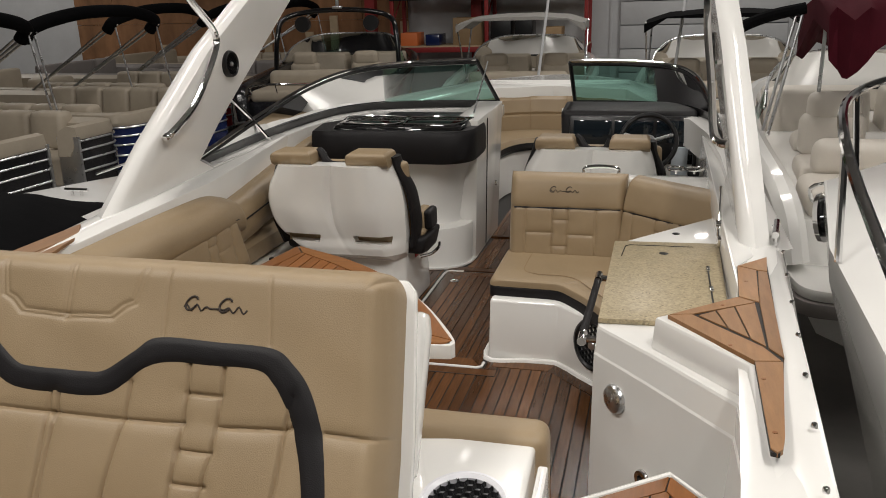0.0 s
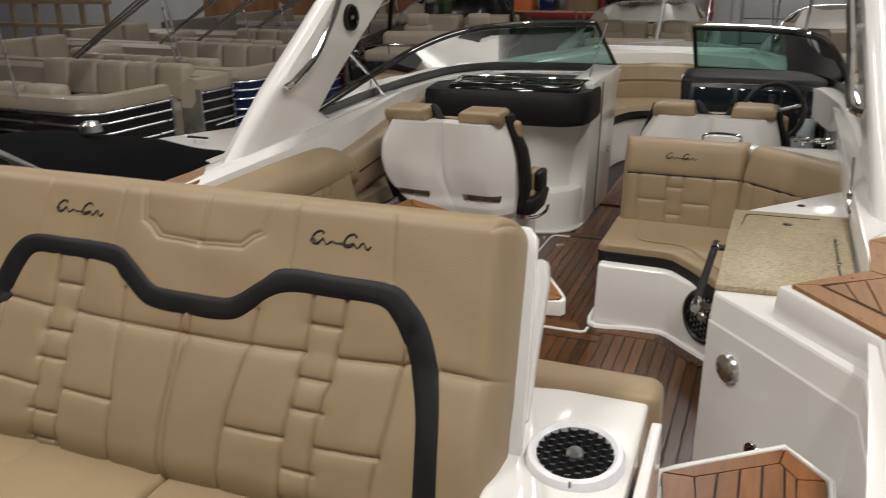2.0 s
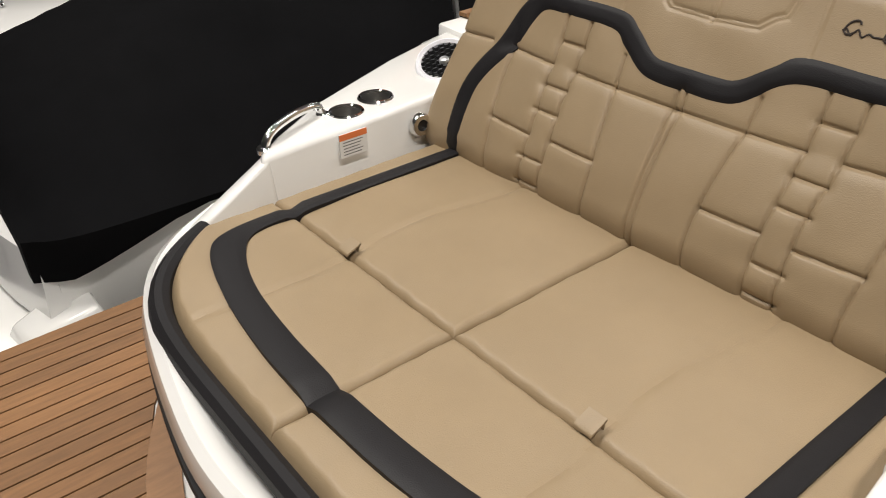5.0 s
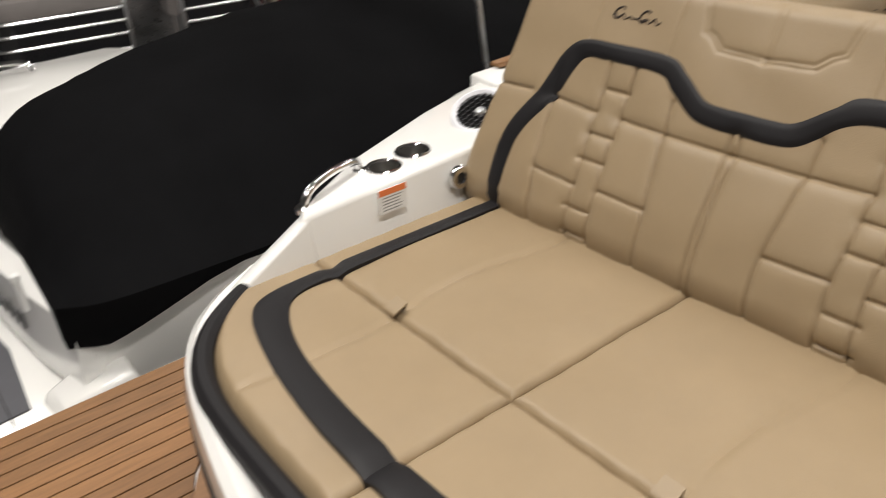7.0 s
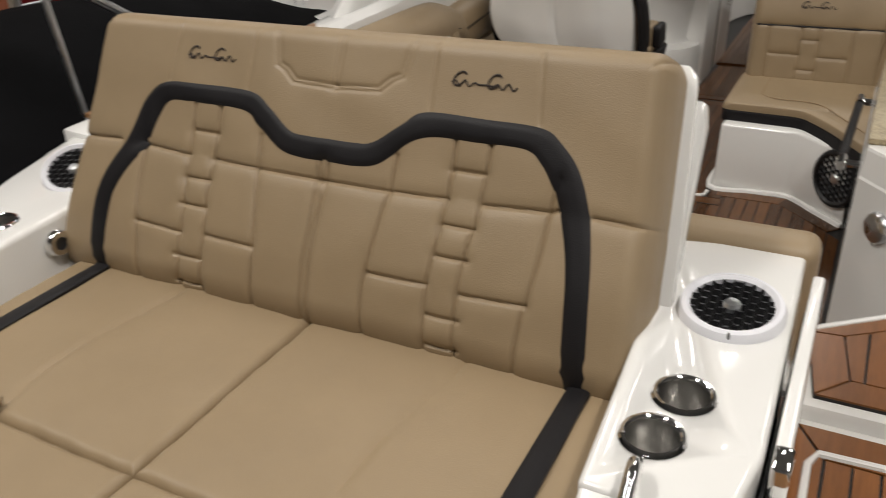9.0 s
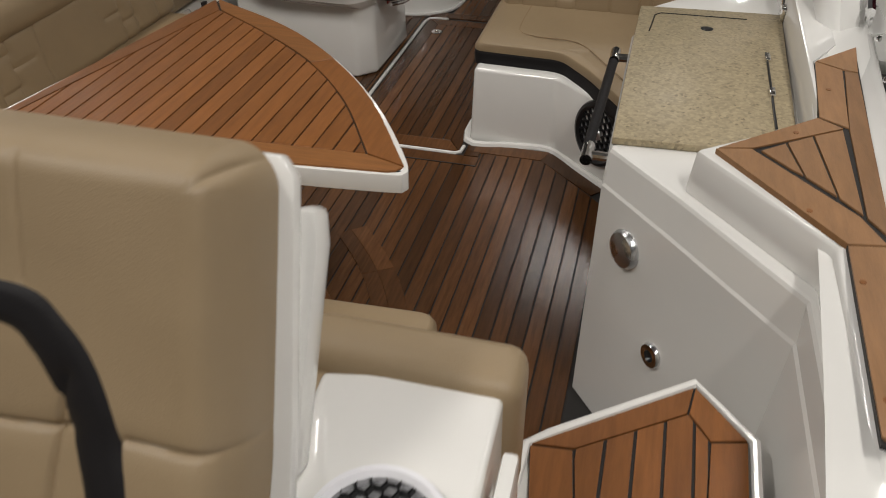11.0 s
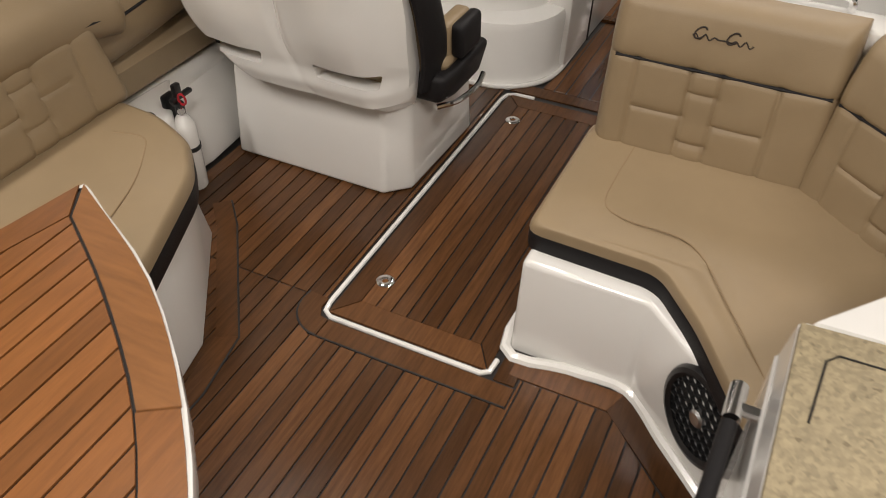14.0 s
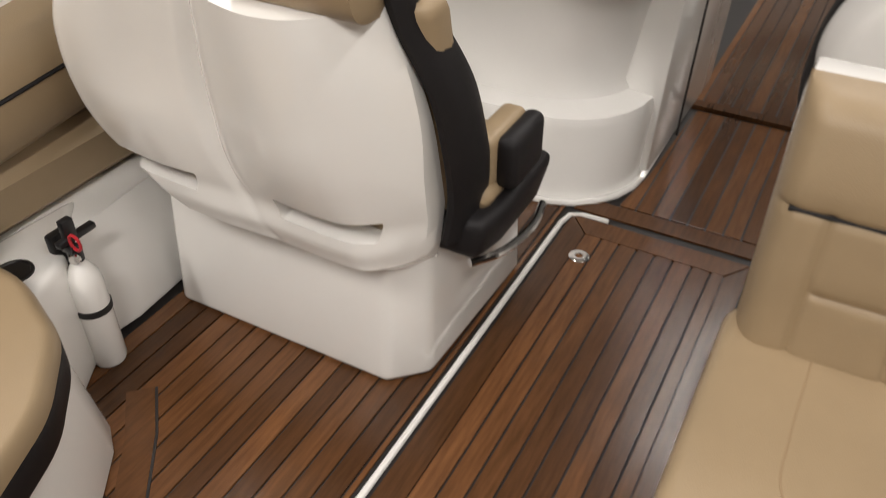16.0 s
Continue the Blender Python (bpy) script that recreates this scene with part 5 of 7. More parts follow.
part("rear_panel", hull8([(0.57, 0.80, 0.0), (1.22, 0.80, 0.0), (1.72, 0.40, 0.3), (1.73, 0.95, 0.3), (0.57, 1.0, 0.0)], [(0.57, 0.865, 0.835), (1.25, 0.865, 0.835), (1.74, 0.44, 0.82), (1.75, 0.98, 0.83), (0.57, 1.01, 0.835)], 0.012), GEL, bench, "white rear panel")
hb = thing("grab_rail", "polished steel grab rail on the bench back", "grab rail", "grab rails")
part("bar", tube(smooth_line([(0.98, 0.955, 0.835), (0.99, 0.955, 0.872), (1.08, 0.955, 0.882), (1.17, 0.955, 0.872), (1.18, 0.955, 0.835)], 5), 0.011, 10), CHROME, hb)
spk_m = Matrix.Translation((1.128, -0.058, 0.20)) @ Vector((-0.69, -0.72, 0.05)).to_track_quat("Z", "Y").to_matrix().to_4x4()
speaker(spk_m @ pose(0, 0, 0, 0, 0, 0), 0.135, BLACK, label="black honeycomb loudspeaker in the white bench base")

# port lounge
lounge = thing("side_lounge", "tan vinyl side lounge with charcoal edge on a white base", "bench")
LB = [(-0.60, 0.20), (-0.53, 0.145), (-0.24, -0.27), (-0.20, -0.45), (-0.20, -1.60), (0.80, -1.66), (0.88, -1.75), (0.88, -2.3), (-0.88, -2.3), (-0.88, 0.20)]
part("base", hull8([(x, y, 0) for x, y in LB], [(x - 0.055 if y > -1.5 else x, y - 0.03, 0.33) for x, y in LB], 0.015), GEL, lounge, "white moulded base")
LC = rounded([(-0.68, 0.185), (-0.50, 0.11), (-0.375, -0.03), (-0.22, -0.42), (-0.215, -1.70), (-0.88, -1.70), (-0.88, 0.20)], 0.05, 4)
part("cushion_edge", prism(LC, 0.31, 0.39, 0.014, 3), DARK, lounge, "charcoal cushion edge")
part("cushion", top_pad(LC, 0.388, 0.045, 0.07), TAN, lounge)
part("seam", tube(smooth_line([(-0.72, 0.02, 0.435), (-0.62, 0.04, 0.4355), (-0.56, -0.02, 0.435), (-0.48, -0.16, 0.435), (-0.42, -0.34, 0.435)], 5), 0.003, 6), THREAD, lounge, "sewn seam")
AC = rounded([(-0.2, -1.53), (0.82, -1.49), (0.87, -1.56), (0.87, -2.10), (-0.2, -2.10)], 0.05, 4)
for x0, x1, x2 in ((-0.2, 0.325, 0), (0.33, 0.87, 1)):
    poly = rounded([(x0, -1.53), (x1, -1.505), (x1, -2.1), (x0, -2.1)], 0.04, 3)
    part("cushion_edge", prism(poly, 0.31, 0.39, 0.014, 3), DARK, lounge, "charcoal cushion edge")
    part("cushion", top_pad(poly, 0.388, 0.045, 0.07), TAN, lounge)
part("aft_back", box(-0.86, 0.90, -2.28, -2.14, 0.40, 0.86, 0.04, 3), TAN, lounge, "tan vinyl back cushion")
part("bolster", box(0.80, 1.165, -2.16, -2.04, 0.58, 0.885, 0.035, 4), TAN, lounge, "tan vinyl end bolster")
# side back: lower pad with squares, upper roll
msb = Matrix(((0, 0, 1, -0.89), (1, 0, 0, -1.75), (0, 1, 0, 0.40), (0, 0, 0, 1))) @ pose(0, 0, 0, -8, 0, 0)
sq = []
for c in (1.62, 0.9):
    w = 0.045
    sq += [[(c - w, 0), (c - w, 0.3)], [(c + w, 0), (c + w, 0.3)], [(c - w, 0.22), (c + w, 0.22)], [(c - w, 0.10), (c + w, 0.10)], [(c + w, 0.17), (c + 0.15, 0.17)], [(c - 0.15, 0.15), (c - w, 0.15)], [(c + 0.2, 0), (c + 0.2, 0.3)]]
bm, at_s = pad(msb, [(0, 0), (1.99, 0), (1.93, 0.31), (0, 0.31)], 200, 40, 0.085, sq, edge=0.06, groove=0.006, gw=0.006, seed=3)
part("side_back", bm, TAN, lounge, "tan vinyl side back with sewn squares")


def roll_rings(line, prof):
    rings = []
    pts = smooth_line(line, 5)
    for i, p in enumerate(pts):
        f = i / (len(pts) - 1)
        rings.append([p + Vector((dx, 0, dz)) for dx, dz in prof(f)])
    return loft(rings)


def upper_prof(f):
    taper = min(1.0, 0.35 + (1 - f) * 6) if f > 0.9 else 1.0
    return [(0.0, -0.10 * taper), (0.04 * taper, -0.097 * taper), (0.062 * taper, -0.08 * taper), (0.072 * taper, -0.045 * taper), (0.069 * taper, -0.005 * taper), (0.052 * taper, 0.035 * taper), (0.02 * taper, 0.065 * taper), (-0.02, 0.085 * taper), (-0.07, 0.096 * taper), (-0.12, 0.10 * taper), (-0.15, 0.02), (-0.15, -0.10)]


part("upper_roll", roll_rings([(-0.90, -1.75, 0.765), (-0.90, -1.0, 0.765), (-0.905, -0.4, 0.76), (-0.915, 0.05, 0.745), (-0.94, 0.26, 0.70), (-0.96, 0.38, 0.655)], upper_prof), TAN, lounge, "tan vinyl bolster", angle=60)
part("piping", tube(smooth_line([(-0.848, -1.7, 0.703), (-0.848, -0.5, 0.703), (-0.855, 0.12, 0.695), (-0.89, 0.26, 0.66)], 5), 0.006, 6), DARK, lounge, "charcoal piping")

# port inner side: padded panel forward of the lounge
panel = thing("padded_bulwark", "tan padded bulwark with charcoal seam along the hull", "bulwark")
part("lower_pad", loft([[(-1.00, y, 0.30), (-0.955, y, 0.34), (-0.945, y, 0.44), (-0.985, y, 0.49), (-1.05, y, 0.49), (-1.05, y, 0.30)] for y in (-0.1, 0.3, 0.8, 1.5)]), TAN, panel)
part("upper_pad", roll_rings([(-0.97, -0.1, 0.63), (-0.965, 0.4, 0.66), (-0.965, 1.0, 0.735), (-0.965, 1.6, 0.815), (-0.94, 2.1, 0.855)],
                            lambda f: [(-0.02, -0.17), (0.015, -0.165), (0.038, -0.14), (0.048, -0.09), (0.05, -0.03), (0.044, 0.03), (0.026, 0.07), (0.0, 0.092), (-0.04, 0.10), (-0.09, 0.10), (-0.09, -0.17)]), TAN, panel, angle=60)
part("seam", tube(smooth_line([(-0.914, 0.2, 0.62), (-0.914, 0.8, 0.68), (-0.914, 1.5, 0.775)], 4), 0.005, 6), DARK, panel, "charcoal piping")
part("white_liner", hull8([(-1.02, 0.1, 0.0), (-0.84, 0.18, 0.0), (-0.80, 0.50, 0.0), (-0.86, 1.5, 0.0), (-1.05, 1.5, 0.0)], [(-1.02, 0.1, 0.31), (-0.88, 0.18, 0.31), (-0.86, 0.50, 0.31), (-0.93, 1.5, 0.31), (-1.05, 1.5, 0.31)], 0.02), GEL, panel, "white moulded liner")
# port coaming between gunwale and cushions
pcoam = thing("port_coaming", "white moulded inner coaming below the gunwale", "coaming", kind="structure")
part("face", hull8([(-1.12, -2.2, 0.6), (-0.94, -2.2, 0.6), (-1.03, 0.2, 0.6), (-1.06, 1.3, 0.6), (-1.20, 1.3, 0.6), (-1.18, -0.8, 0.6)], [(-1.10, -2.2, 0.895), (-0.955, -2.2, 0.885), (-1.005, 0.2, 0.90), (-1.04, 1.3, 0.98), (-1.16, 1.3, 0.99), (-1.13, -0.8, 0.90)], 0.012), GEL, pcoam)

# moulded ledge at the lounge's end; flat black disc for the cup well's shade
part("end_ledge", hull8([(-0.97, 0.205, 0), (-0.70, 0.205, 0), (-0.775, 0.33, 0), (-0.97, 0.52, 0)], [(-0.97, 0.205, 0.325), (-0.725, 0.205, 0.325), (-0.765, 0.31, 0.325), (-0.95, 0.52, 0.325)], 0.02, 3), GEL, lounge, "white moulded end ledge")
part("cup_well", lathe(pose(-0.83, 0.245, 0.326), [(0.001, 0.001), (0.034, 0.001), (0.036, 0.004), (0.042, 0.003), (0.044, -0.004)], 24), BLACK, lounge, "flat black rimmed disc for the cup well's shade")
# fire extinguisher
ext = thing("fire_extinguisher", "white fire extinguisher with black valve and strap", "fire extinguisher")
me = pose(-0.765, 0.355, 0.0, 0, 0, 0)
part("cylinder", lathe(me, [(0.001, 0.004), (0.038, 0.004), (0.041, 0.012), (0.041, 0.24), (0.036, 0.27), (0.022, 0.295), (0.014, 0.305), (0.014, 0.315), (0.001, 0.315)], 28), GEL, ext)
part("strap", lathe(me, [(0.0405, 0.165), (0.0435, 0.166), (0.0435, 0.182), (0.0405, 0.183)], 28), RUBBER, ext)
part("valve", join(lathe(me, [(0.001, 0.31), (0.017, 0.31), (0.017, 0.345), (0.001, 0.345)], 14), box(-0.785, -0.745, 0.335, 0.36, 0.338, 0.36, 0.005), box(-0.775, -0.755, 0.32, 0.42, 0.36, 0.376, 0.004), box(-0.775, -0.755, 0.34, 0.37, 0.37, 0.42, 0.004)), BLACK, ext, "black valve head")
part("pin_ring", tube([(-0.738 + 0.016 * math.cos(a), 0.345, 0.372 + 0.02 * math.sin(a)) for a in [k * 2 * math.pi / 16 for k in range(16)]], 0.004, 6, True), REDPL, ext, "red safety ring")
part("bracket", box(-0.825, -0.80, 0.33, 0.385, 0.10, 0.37, 0.008), BLACK, ext, "black wall bracket")
part("gauge", lathe(pose(-0.748, 0.34, 0.328, 90, 0, 30), [(0.001, 0.008), (0.012, 0.007), (0.014, 0.0)], 14), CHROME, ext)

# ---- port console ----
con = thing("port_console", "white moulded console with a black padded top", "console")


def con_ring(z, xr, yf, r=0.28):
    pts = [(-0.98, yf + 0.35), (-0.92, yf), (xr - r, yf)]
    for k in range(1, 7):
        a = -math.pi / 2 + k * math.pi / 12
        pts.append((xr - r + r * math.cos(a), yf + r + r * math.sin(a)))
    pts += [(xr, 2.52), (-0.98, 2.52)]
    return [(x, y, z) for x, y in pts]


part("body", loft([con_ring(0.0, 0.125, 1.50), con_ring(0.03, 0.115, 1.515), con_ring(0.26, 0.13, 1.49), con_ring(0.29, 0.122, 1.50), con_ring(0.30, 0.06, 1.585), con_ring(0.33, 0.05, 1.60), con_ring(0.60, 0.09, 1.57), con_ring(0.80, 0.15, 1.48)]), GEL, con, angle=50)
part("foot_lip", tube([Vector(p) + Vector((0, 0, 0.006)) for p in con_ring(0.0, 0.132, 1.492)[1:-1]], 0.012, 8), GEL, con, "white foot lip")
part("side_bulkhead", hull8([(0.0, 1.80, 0.0), (0.140, 1.80, 0.0), (0.155, 2.60, 0.0), (0.0, 2.60, 0.0)], [(0.0, 1.74, 1.02), (0.185, 1.74, 1.02), (0.20, 2.60, 1.05), (0.0, 2.60, 1.05)], 0.012), GEL, con)
part("door_joint", tube([(0.172, 2.02, 0.05), (0.195, 2.02, 1.0)], 0.004, 6), CAULK, con, "thin dark door joint")
part("door_latch", lathe(Matrix.Translation((0.186, 2.35, 0.45)) @ pose(0, 0, 0, 0, 90, 0), [(0.001, 0.010), (0.018, 0.008), (0.022, 0.0)], 18), CHROME, con)
top = [con_ring(0.77, 0.185, 1.425, 0.22), con_ring(0.80, 0.20, 1.41, 0.22), con_ring(0.95, 0.20, 1.415, 0.22), con_ring(0.985, 0.185, 1.435, 0.22)]
for r in top:
    r[-1], r[-2] = (-0.9, 1.93, r[-1][2]), (r[-2][0], 1.93, r[-2][2])
part("padded_top", loft(top), DARK, con, "black padded dash top")
part("gloss_tray", hull8([(-0.80, 1.50, 0.984), (0.12, 1.50, 0.984), (0.15, 1.88, 0.984), (-0.84, 1.88, 0.984)], [(-0.78, 1.52, 1.012), (0.10, 1.52, 1.012), (0.13, 1.88, 1.03), (-0.82, 1.88, 1.03)], 0.012), GLOSS, con, "glossy black tray")
for x0, x1 in ((-0.74, -0.36), (-0.30, 0.06)):
    part("tray_rim", tube(smooth_line([(x0, 1.56, 1.022), (x1, 1.56, 1.022), (x1 + 0.01, 1.80, 1.034), (x0, 1.80, 1.034), (x0, 1.57, 1.022)], 3), 0.006, 6), CHROME, con, "chrome tray rim")
part("rear_deck", hull8([(-1.05, 1.90, 0.80), (0.18, 1.90, 0.80), (0.18, 2.62, 0.80), (-0.95, 2.62, 0.80)], [(-1.05, 1.92, 0.985), (0.18, 1.92, 0.985), (0.18, 2.62, 0.995), (-0.95, 2.62, 0.995)], 0.01), GEL, con, "white deck behind the tray")
part("mesh_pad", box(-0.62, 0.12, 2.05, 2.30, 0.99, 1.0, 0.004), BLACK, con, "black inset pad")

# ---- helm ----
helm = thing("helm_dash", "black padded helm dash with displays", "dashboard")
part("pod", hull8([(0.72, 2.14, 0.66), (1.66, 2.14, 0.66), (1.66, 2.6, 0.66), (0.72, 2.6, 0.66)], [(0.70, 2.20, 1.03), (1.66, 2.20, 1.03), (1.66, 2.55, 1.06), (0.70, 2.55, 1.06)], 0.03, 3), DARK, helm)
part("panel", hull8([(0.77, 2.10, 0.70), (1.62, 2.10, 0.70), (1.62, 2.2, 0.70), (0.77, 2.2, 0.70)], [(0.77, 2.165, 1.0), (1.62, 2.165, 1.0), (1.62, 2.25, 1.0), (0.77, 2.25, 1.0)], 0.01), BLACK, helm)
for x0, x1, z0, z1 in ((0.80, 1.07, 0.80, 0.97), (1.09, 1.36, 0.80, 0.97), (1.38, 1.60, 0.82, 0.97)):
    f = lambda z: 2.10 + (z - 0.70) * 0.2167 - 0.006
    part("display", hull8([(x0, f(z0), z0), (x1, f(z0), z0), (x1, f(z0) + 0.02, z0), (x0, f(z0) + 0.02, z0)], [(x0, f(z1), z1), (x1, f(z1), z1), (x1, f(z1) + 0.02, z1), (x0, f(z1) + 0.02, z1)], 0.003), BLUEGLASS, helm)
part("switch_panel", box(1.49, 1.60, 2.07, 2.10, 0.60, 0.80, 0.006), SCREEN, helm, "pale grey switch panel")
part("throttle", join(box(1.60, 1.68, 1.95, 2.10, 0.62, 0.66, 0.01), tube([(1.64, 2.0, 0.65), (1.64, 1.97, 0.78)], 0.014, 8), tube([(1.60, 1.965, 0.79), (1.68, 1.965, 0.79)], 0.018, 8)), BLACK, helm, "black throttle lever")
part("column", tube([(1.33, 2.12, 0.80), (1.33, 1.98, 0.85)], 0.035, 12), BLACK, helm)
wheel = part("steering_wheel", tube([(1.33 + 0.185 * math.cos(a), 1.965 + 0.06 * math.sin(a), 0.855 + 0.175 * math.sin(a)) for a in [k * 2 * math.pi / 40 for k in range(40)]], 0.017, 10, True), BLACK, helm, "black steering wheel")
for a in (0.3, 2.84, 4.71):
    part("spoke", tube([(1.33, 1.965, 0.855), (1.33 + 0.18 * math.cos(a), 1.965 + 0.06 * math.sin(a), 0.855 + 0.17 * math.sin(a))], 0.012, 8), ALU, wheel, "silver spoke")
part("hub", lathe(Matrix.Translation((1.33, 1.96, 0.855)) @ pose(0, 0, 0, 70, 0, 0), [(0.001, 0.03), (0.04, 0.025), (0.05, 0.0), (0.05, -0.02)], 20), ALU, wheel, "silver hub")
part("helm_base", hull8([(0.70, 2.2, 0.0), (1.66, 2.2, 0.0), (1.62, 2.62, 0.0), (0.66, 2.62, 0.0)], [(0.73, 2.16, 0.70), (1.66, 2.16, 0.70), (1.66, 2.62, 1.0), (0.66, 2.62, 1.0)], 0.012), GEL, helm, "white moulded helm base")
cupr = thing("cup_holder", "polished steel double cup ring beside the helm seat", "cup holder", "cup holders")
part("ring", join(*[tube([(x + 0.05 * math.cos(a), 1.05 + 0.05 * math.sin(a), 0.86) for a in [k * 2 * math.pi / 20 for k in range(20)]], 0.008, 8, True) for x in (1.50, 1.60)], *[tube([(x, 1.0, 0.84), (x, 1.0, 0.86)], 0.006, 6) for x in (1.50, 1.60)]), CHROME, cupr)

# ---- windshields ----
def windshield(name, base, topl, label):
    t = tagged(new(name), label, "windshield", "", "structure")
    b, u = smooth_line(base, 6), smooth_line(topl, 6)
    bm = bmesh.new()
    va, vb = [bm.verts.new(p) for p in b], [bm.verts.new(p) for p in u]
    for i in range(len(va) - 1):
        bm.faces.new((va[i], va[i + 1], vb[i + 1], vb[i]))
    g = part("pane", bm, GLASS, t, "green tinted glass pane")
    g.visible_shadow = False
    part("top_frame", tube([p + Vector((0, 0, 0.006)) for p in u], 0.013, 8), CHROME, t, "bright metal top rail")
    part("top_gasket", tube([p + Vector((0, 0, -0.016)) for p in u], 0.013, 8), BLACK, t, "black gasket")
    # deep black foot along the glass
    rings = []
    for i, (p, q) in enumerate(zip(b, u)):
        w = min(0.5, 0.05 / max(0.02, (q - p).length))
        hi = p.lerp(q, w)
        rings.append([p + Vector((0, 0, -0.03)), p + Vector((0.012, -0.012, 0)), hi + Vector((0.006, -0.006, 0)), hi + Vector((-0.006, 0.006, 0)), p + Vector((-0.012, 0.012, 0))])
    part("foot_frame", loft(rings), BLACK, t, "black foot frame")
    for p, q in ((b[-1], u[-1]), (b[0], u[0])):
        part("end_post", tube([p, q], 0.016, 8), BLACK, t, "black end post")
    return t, b, u


WSP = windshield("window_1", [(-1.13, 0.12, 0.965), (-1.14, 0.9, 0.985), (-1.10, 1.6, 1.0), (-0.96, 2.2, 1.01), (-0.60, 2.55, 1.01), (0.17, 2.66, 1.01)],
                 [(-1.12, 0.20, 1.0), (-1.05, 0.95, 1.16), (-0.98, 1.55, 1.27), (-0.84, 2.05, 1.335), (-0.52, 2.36, 1.36), (0.02, 2.46, 1.375)], "green tinted wraparound glass windshield with black frame")
WSS = windshield("window_2", [(0.765, 2.64, 1.01), (1.20, 2.62, 1.01), (1.56, 2.46, 1.01), (1.74, 2.0, 1.005), (1.78, 1.5, 1.0), (1.80, 0.9, 0.985), (1.79, 0.12, 0.965)],
                 [(0.735, 2.46, 1.355), (1.15, 2.45, 1.35), (1.46, 2.30, 1.335), (1.60, 1.90, 1.31), (1.66, 1.45, 1.25), (1.70, 0.95, 1.16), (1.78, 0.20, 1.0)], "green tinted wraparound glass windshield with black frame")
# white cowl between gunwale and glass
for sgn, nm in ((-1, "port"), (1, "starboard")):
    mx = lambda x: x if sgn < 0 else 0.66 - x
    part("cowl", loft([[(mx(-1.24), y, 0.90), (mx(-1.20), y, z - 0.02), (mx(x1), y, z), (mx(x1 + 0.06), y, z - 0.01), (mx(x1 + 0.08), y, 0.80)] for y, z, x1 in ((-0.6, 0.91, -1.10), (0.1, 0.955, -1.13), (0.9, 0.975, -1.13), (1.6, 0.99, -1.09), (2.1, 1.0, -1.0), (2.5, 1.0, -0.75))]), GEL, part_hull)
part("foredeck", hull8([(-1.1, 2.3, 0.9), (0.17, 2.62, 0.9), (0.17, 2.85, 0.9), (-0.9, 2.85, 0.9)], [(-1.1, 2.3, 0.995), (0.17, 2.62, 0.995), (0.17, 2.85, 0.99), (-0.9, 2.85, 0.97)], 0.01), GEL, part_hull)
part("foredeck", hull8([(0.72, 2.62, 0.9), (1.76, 2.2, 0.9), (1.6, 2.85, 0.9), (0.72, 2.85, 0.9)], [(0.72, 2.62, 0.995), (1.76, 2.2, 0.995), (1.6, 2.85, 0.97), (0.72, 2.85, 0.99)], 0.01), GEL, part_hull)
strut = solid("windshield_strut", tube([(0.10, 2.52, 1.36), (0.09, 1.98, 1.0)], 0.006, 8), ALU, "thin steel strut bracing the windshield", "strut")
stay = thing("windshield_stay", "polished steel stay from arch to windshield foot", "stay", "windshield stays")
part("rod", tube([(-1.02, 0.463, 1.364), (-1.05, 0.80, 1.17), (-1.09, 1.164, 0.945)], 0.011, 8), CHROME, stay)

# ---- arch ----
arch = thing("wake_arch", "white moulded arch with forward raked legs", "arch")


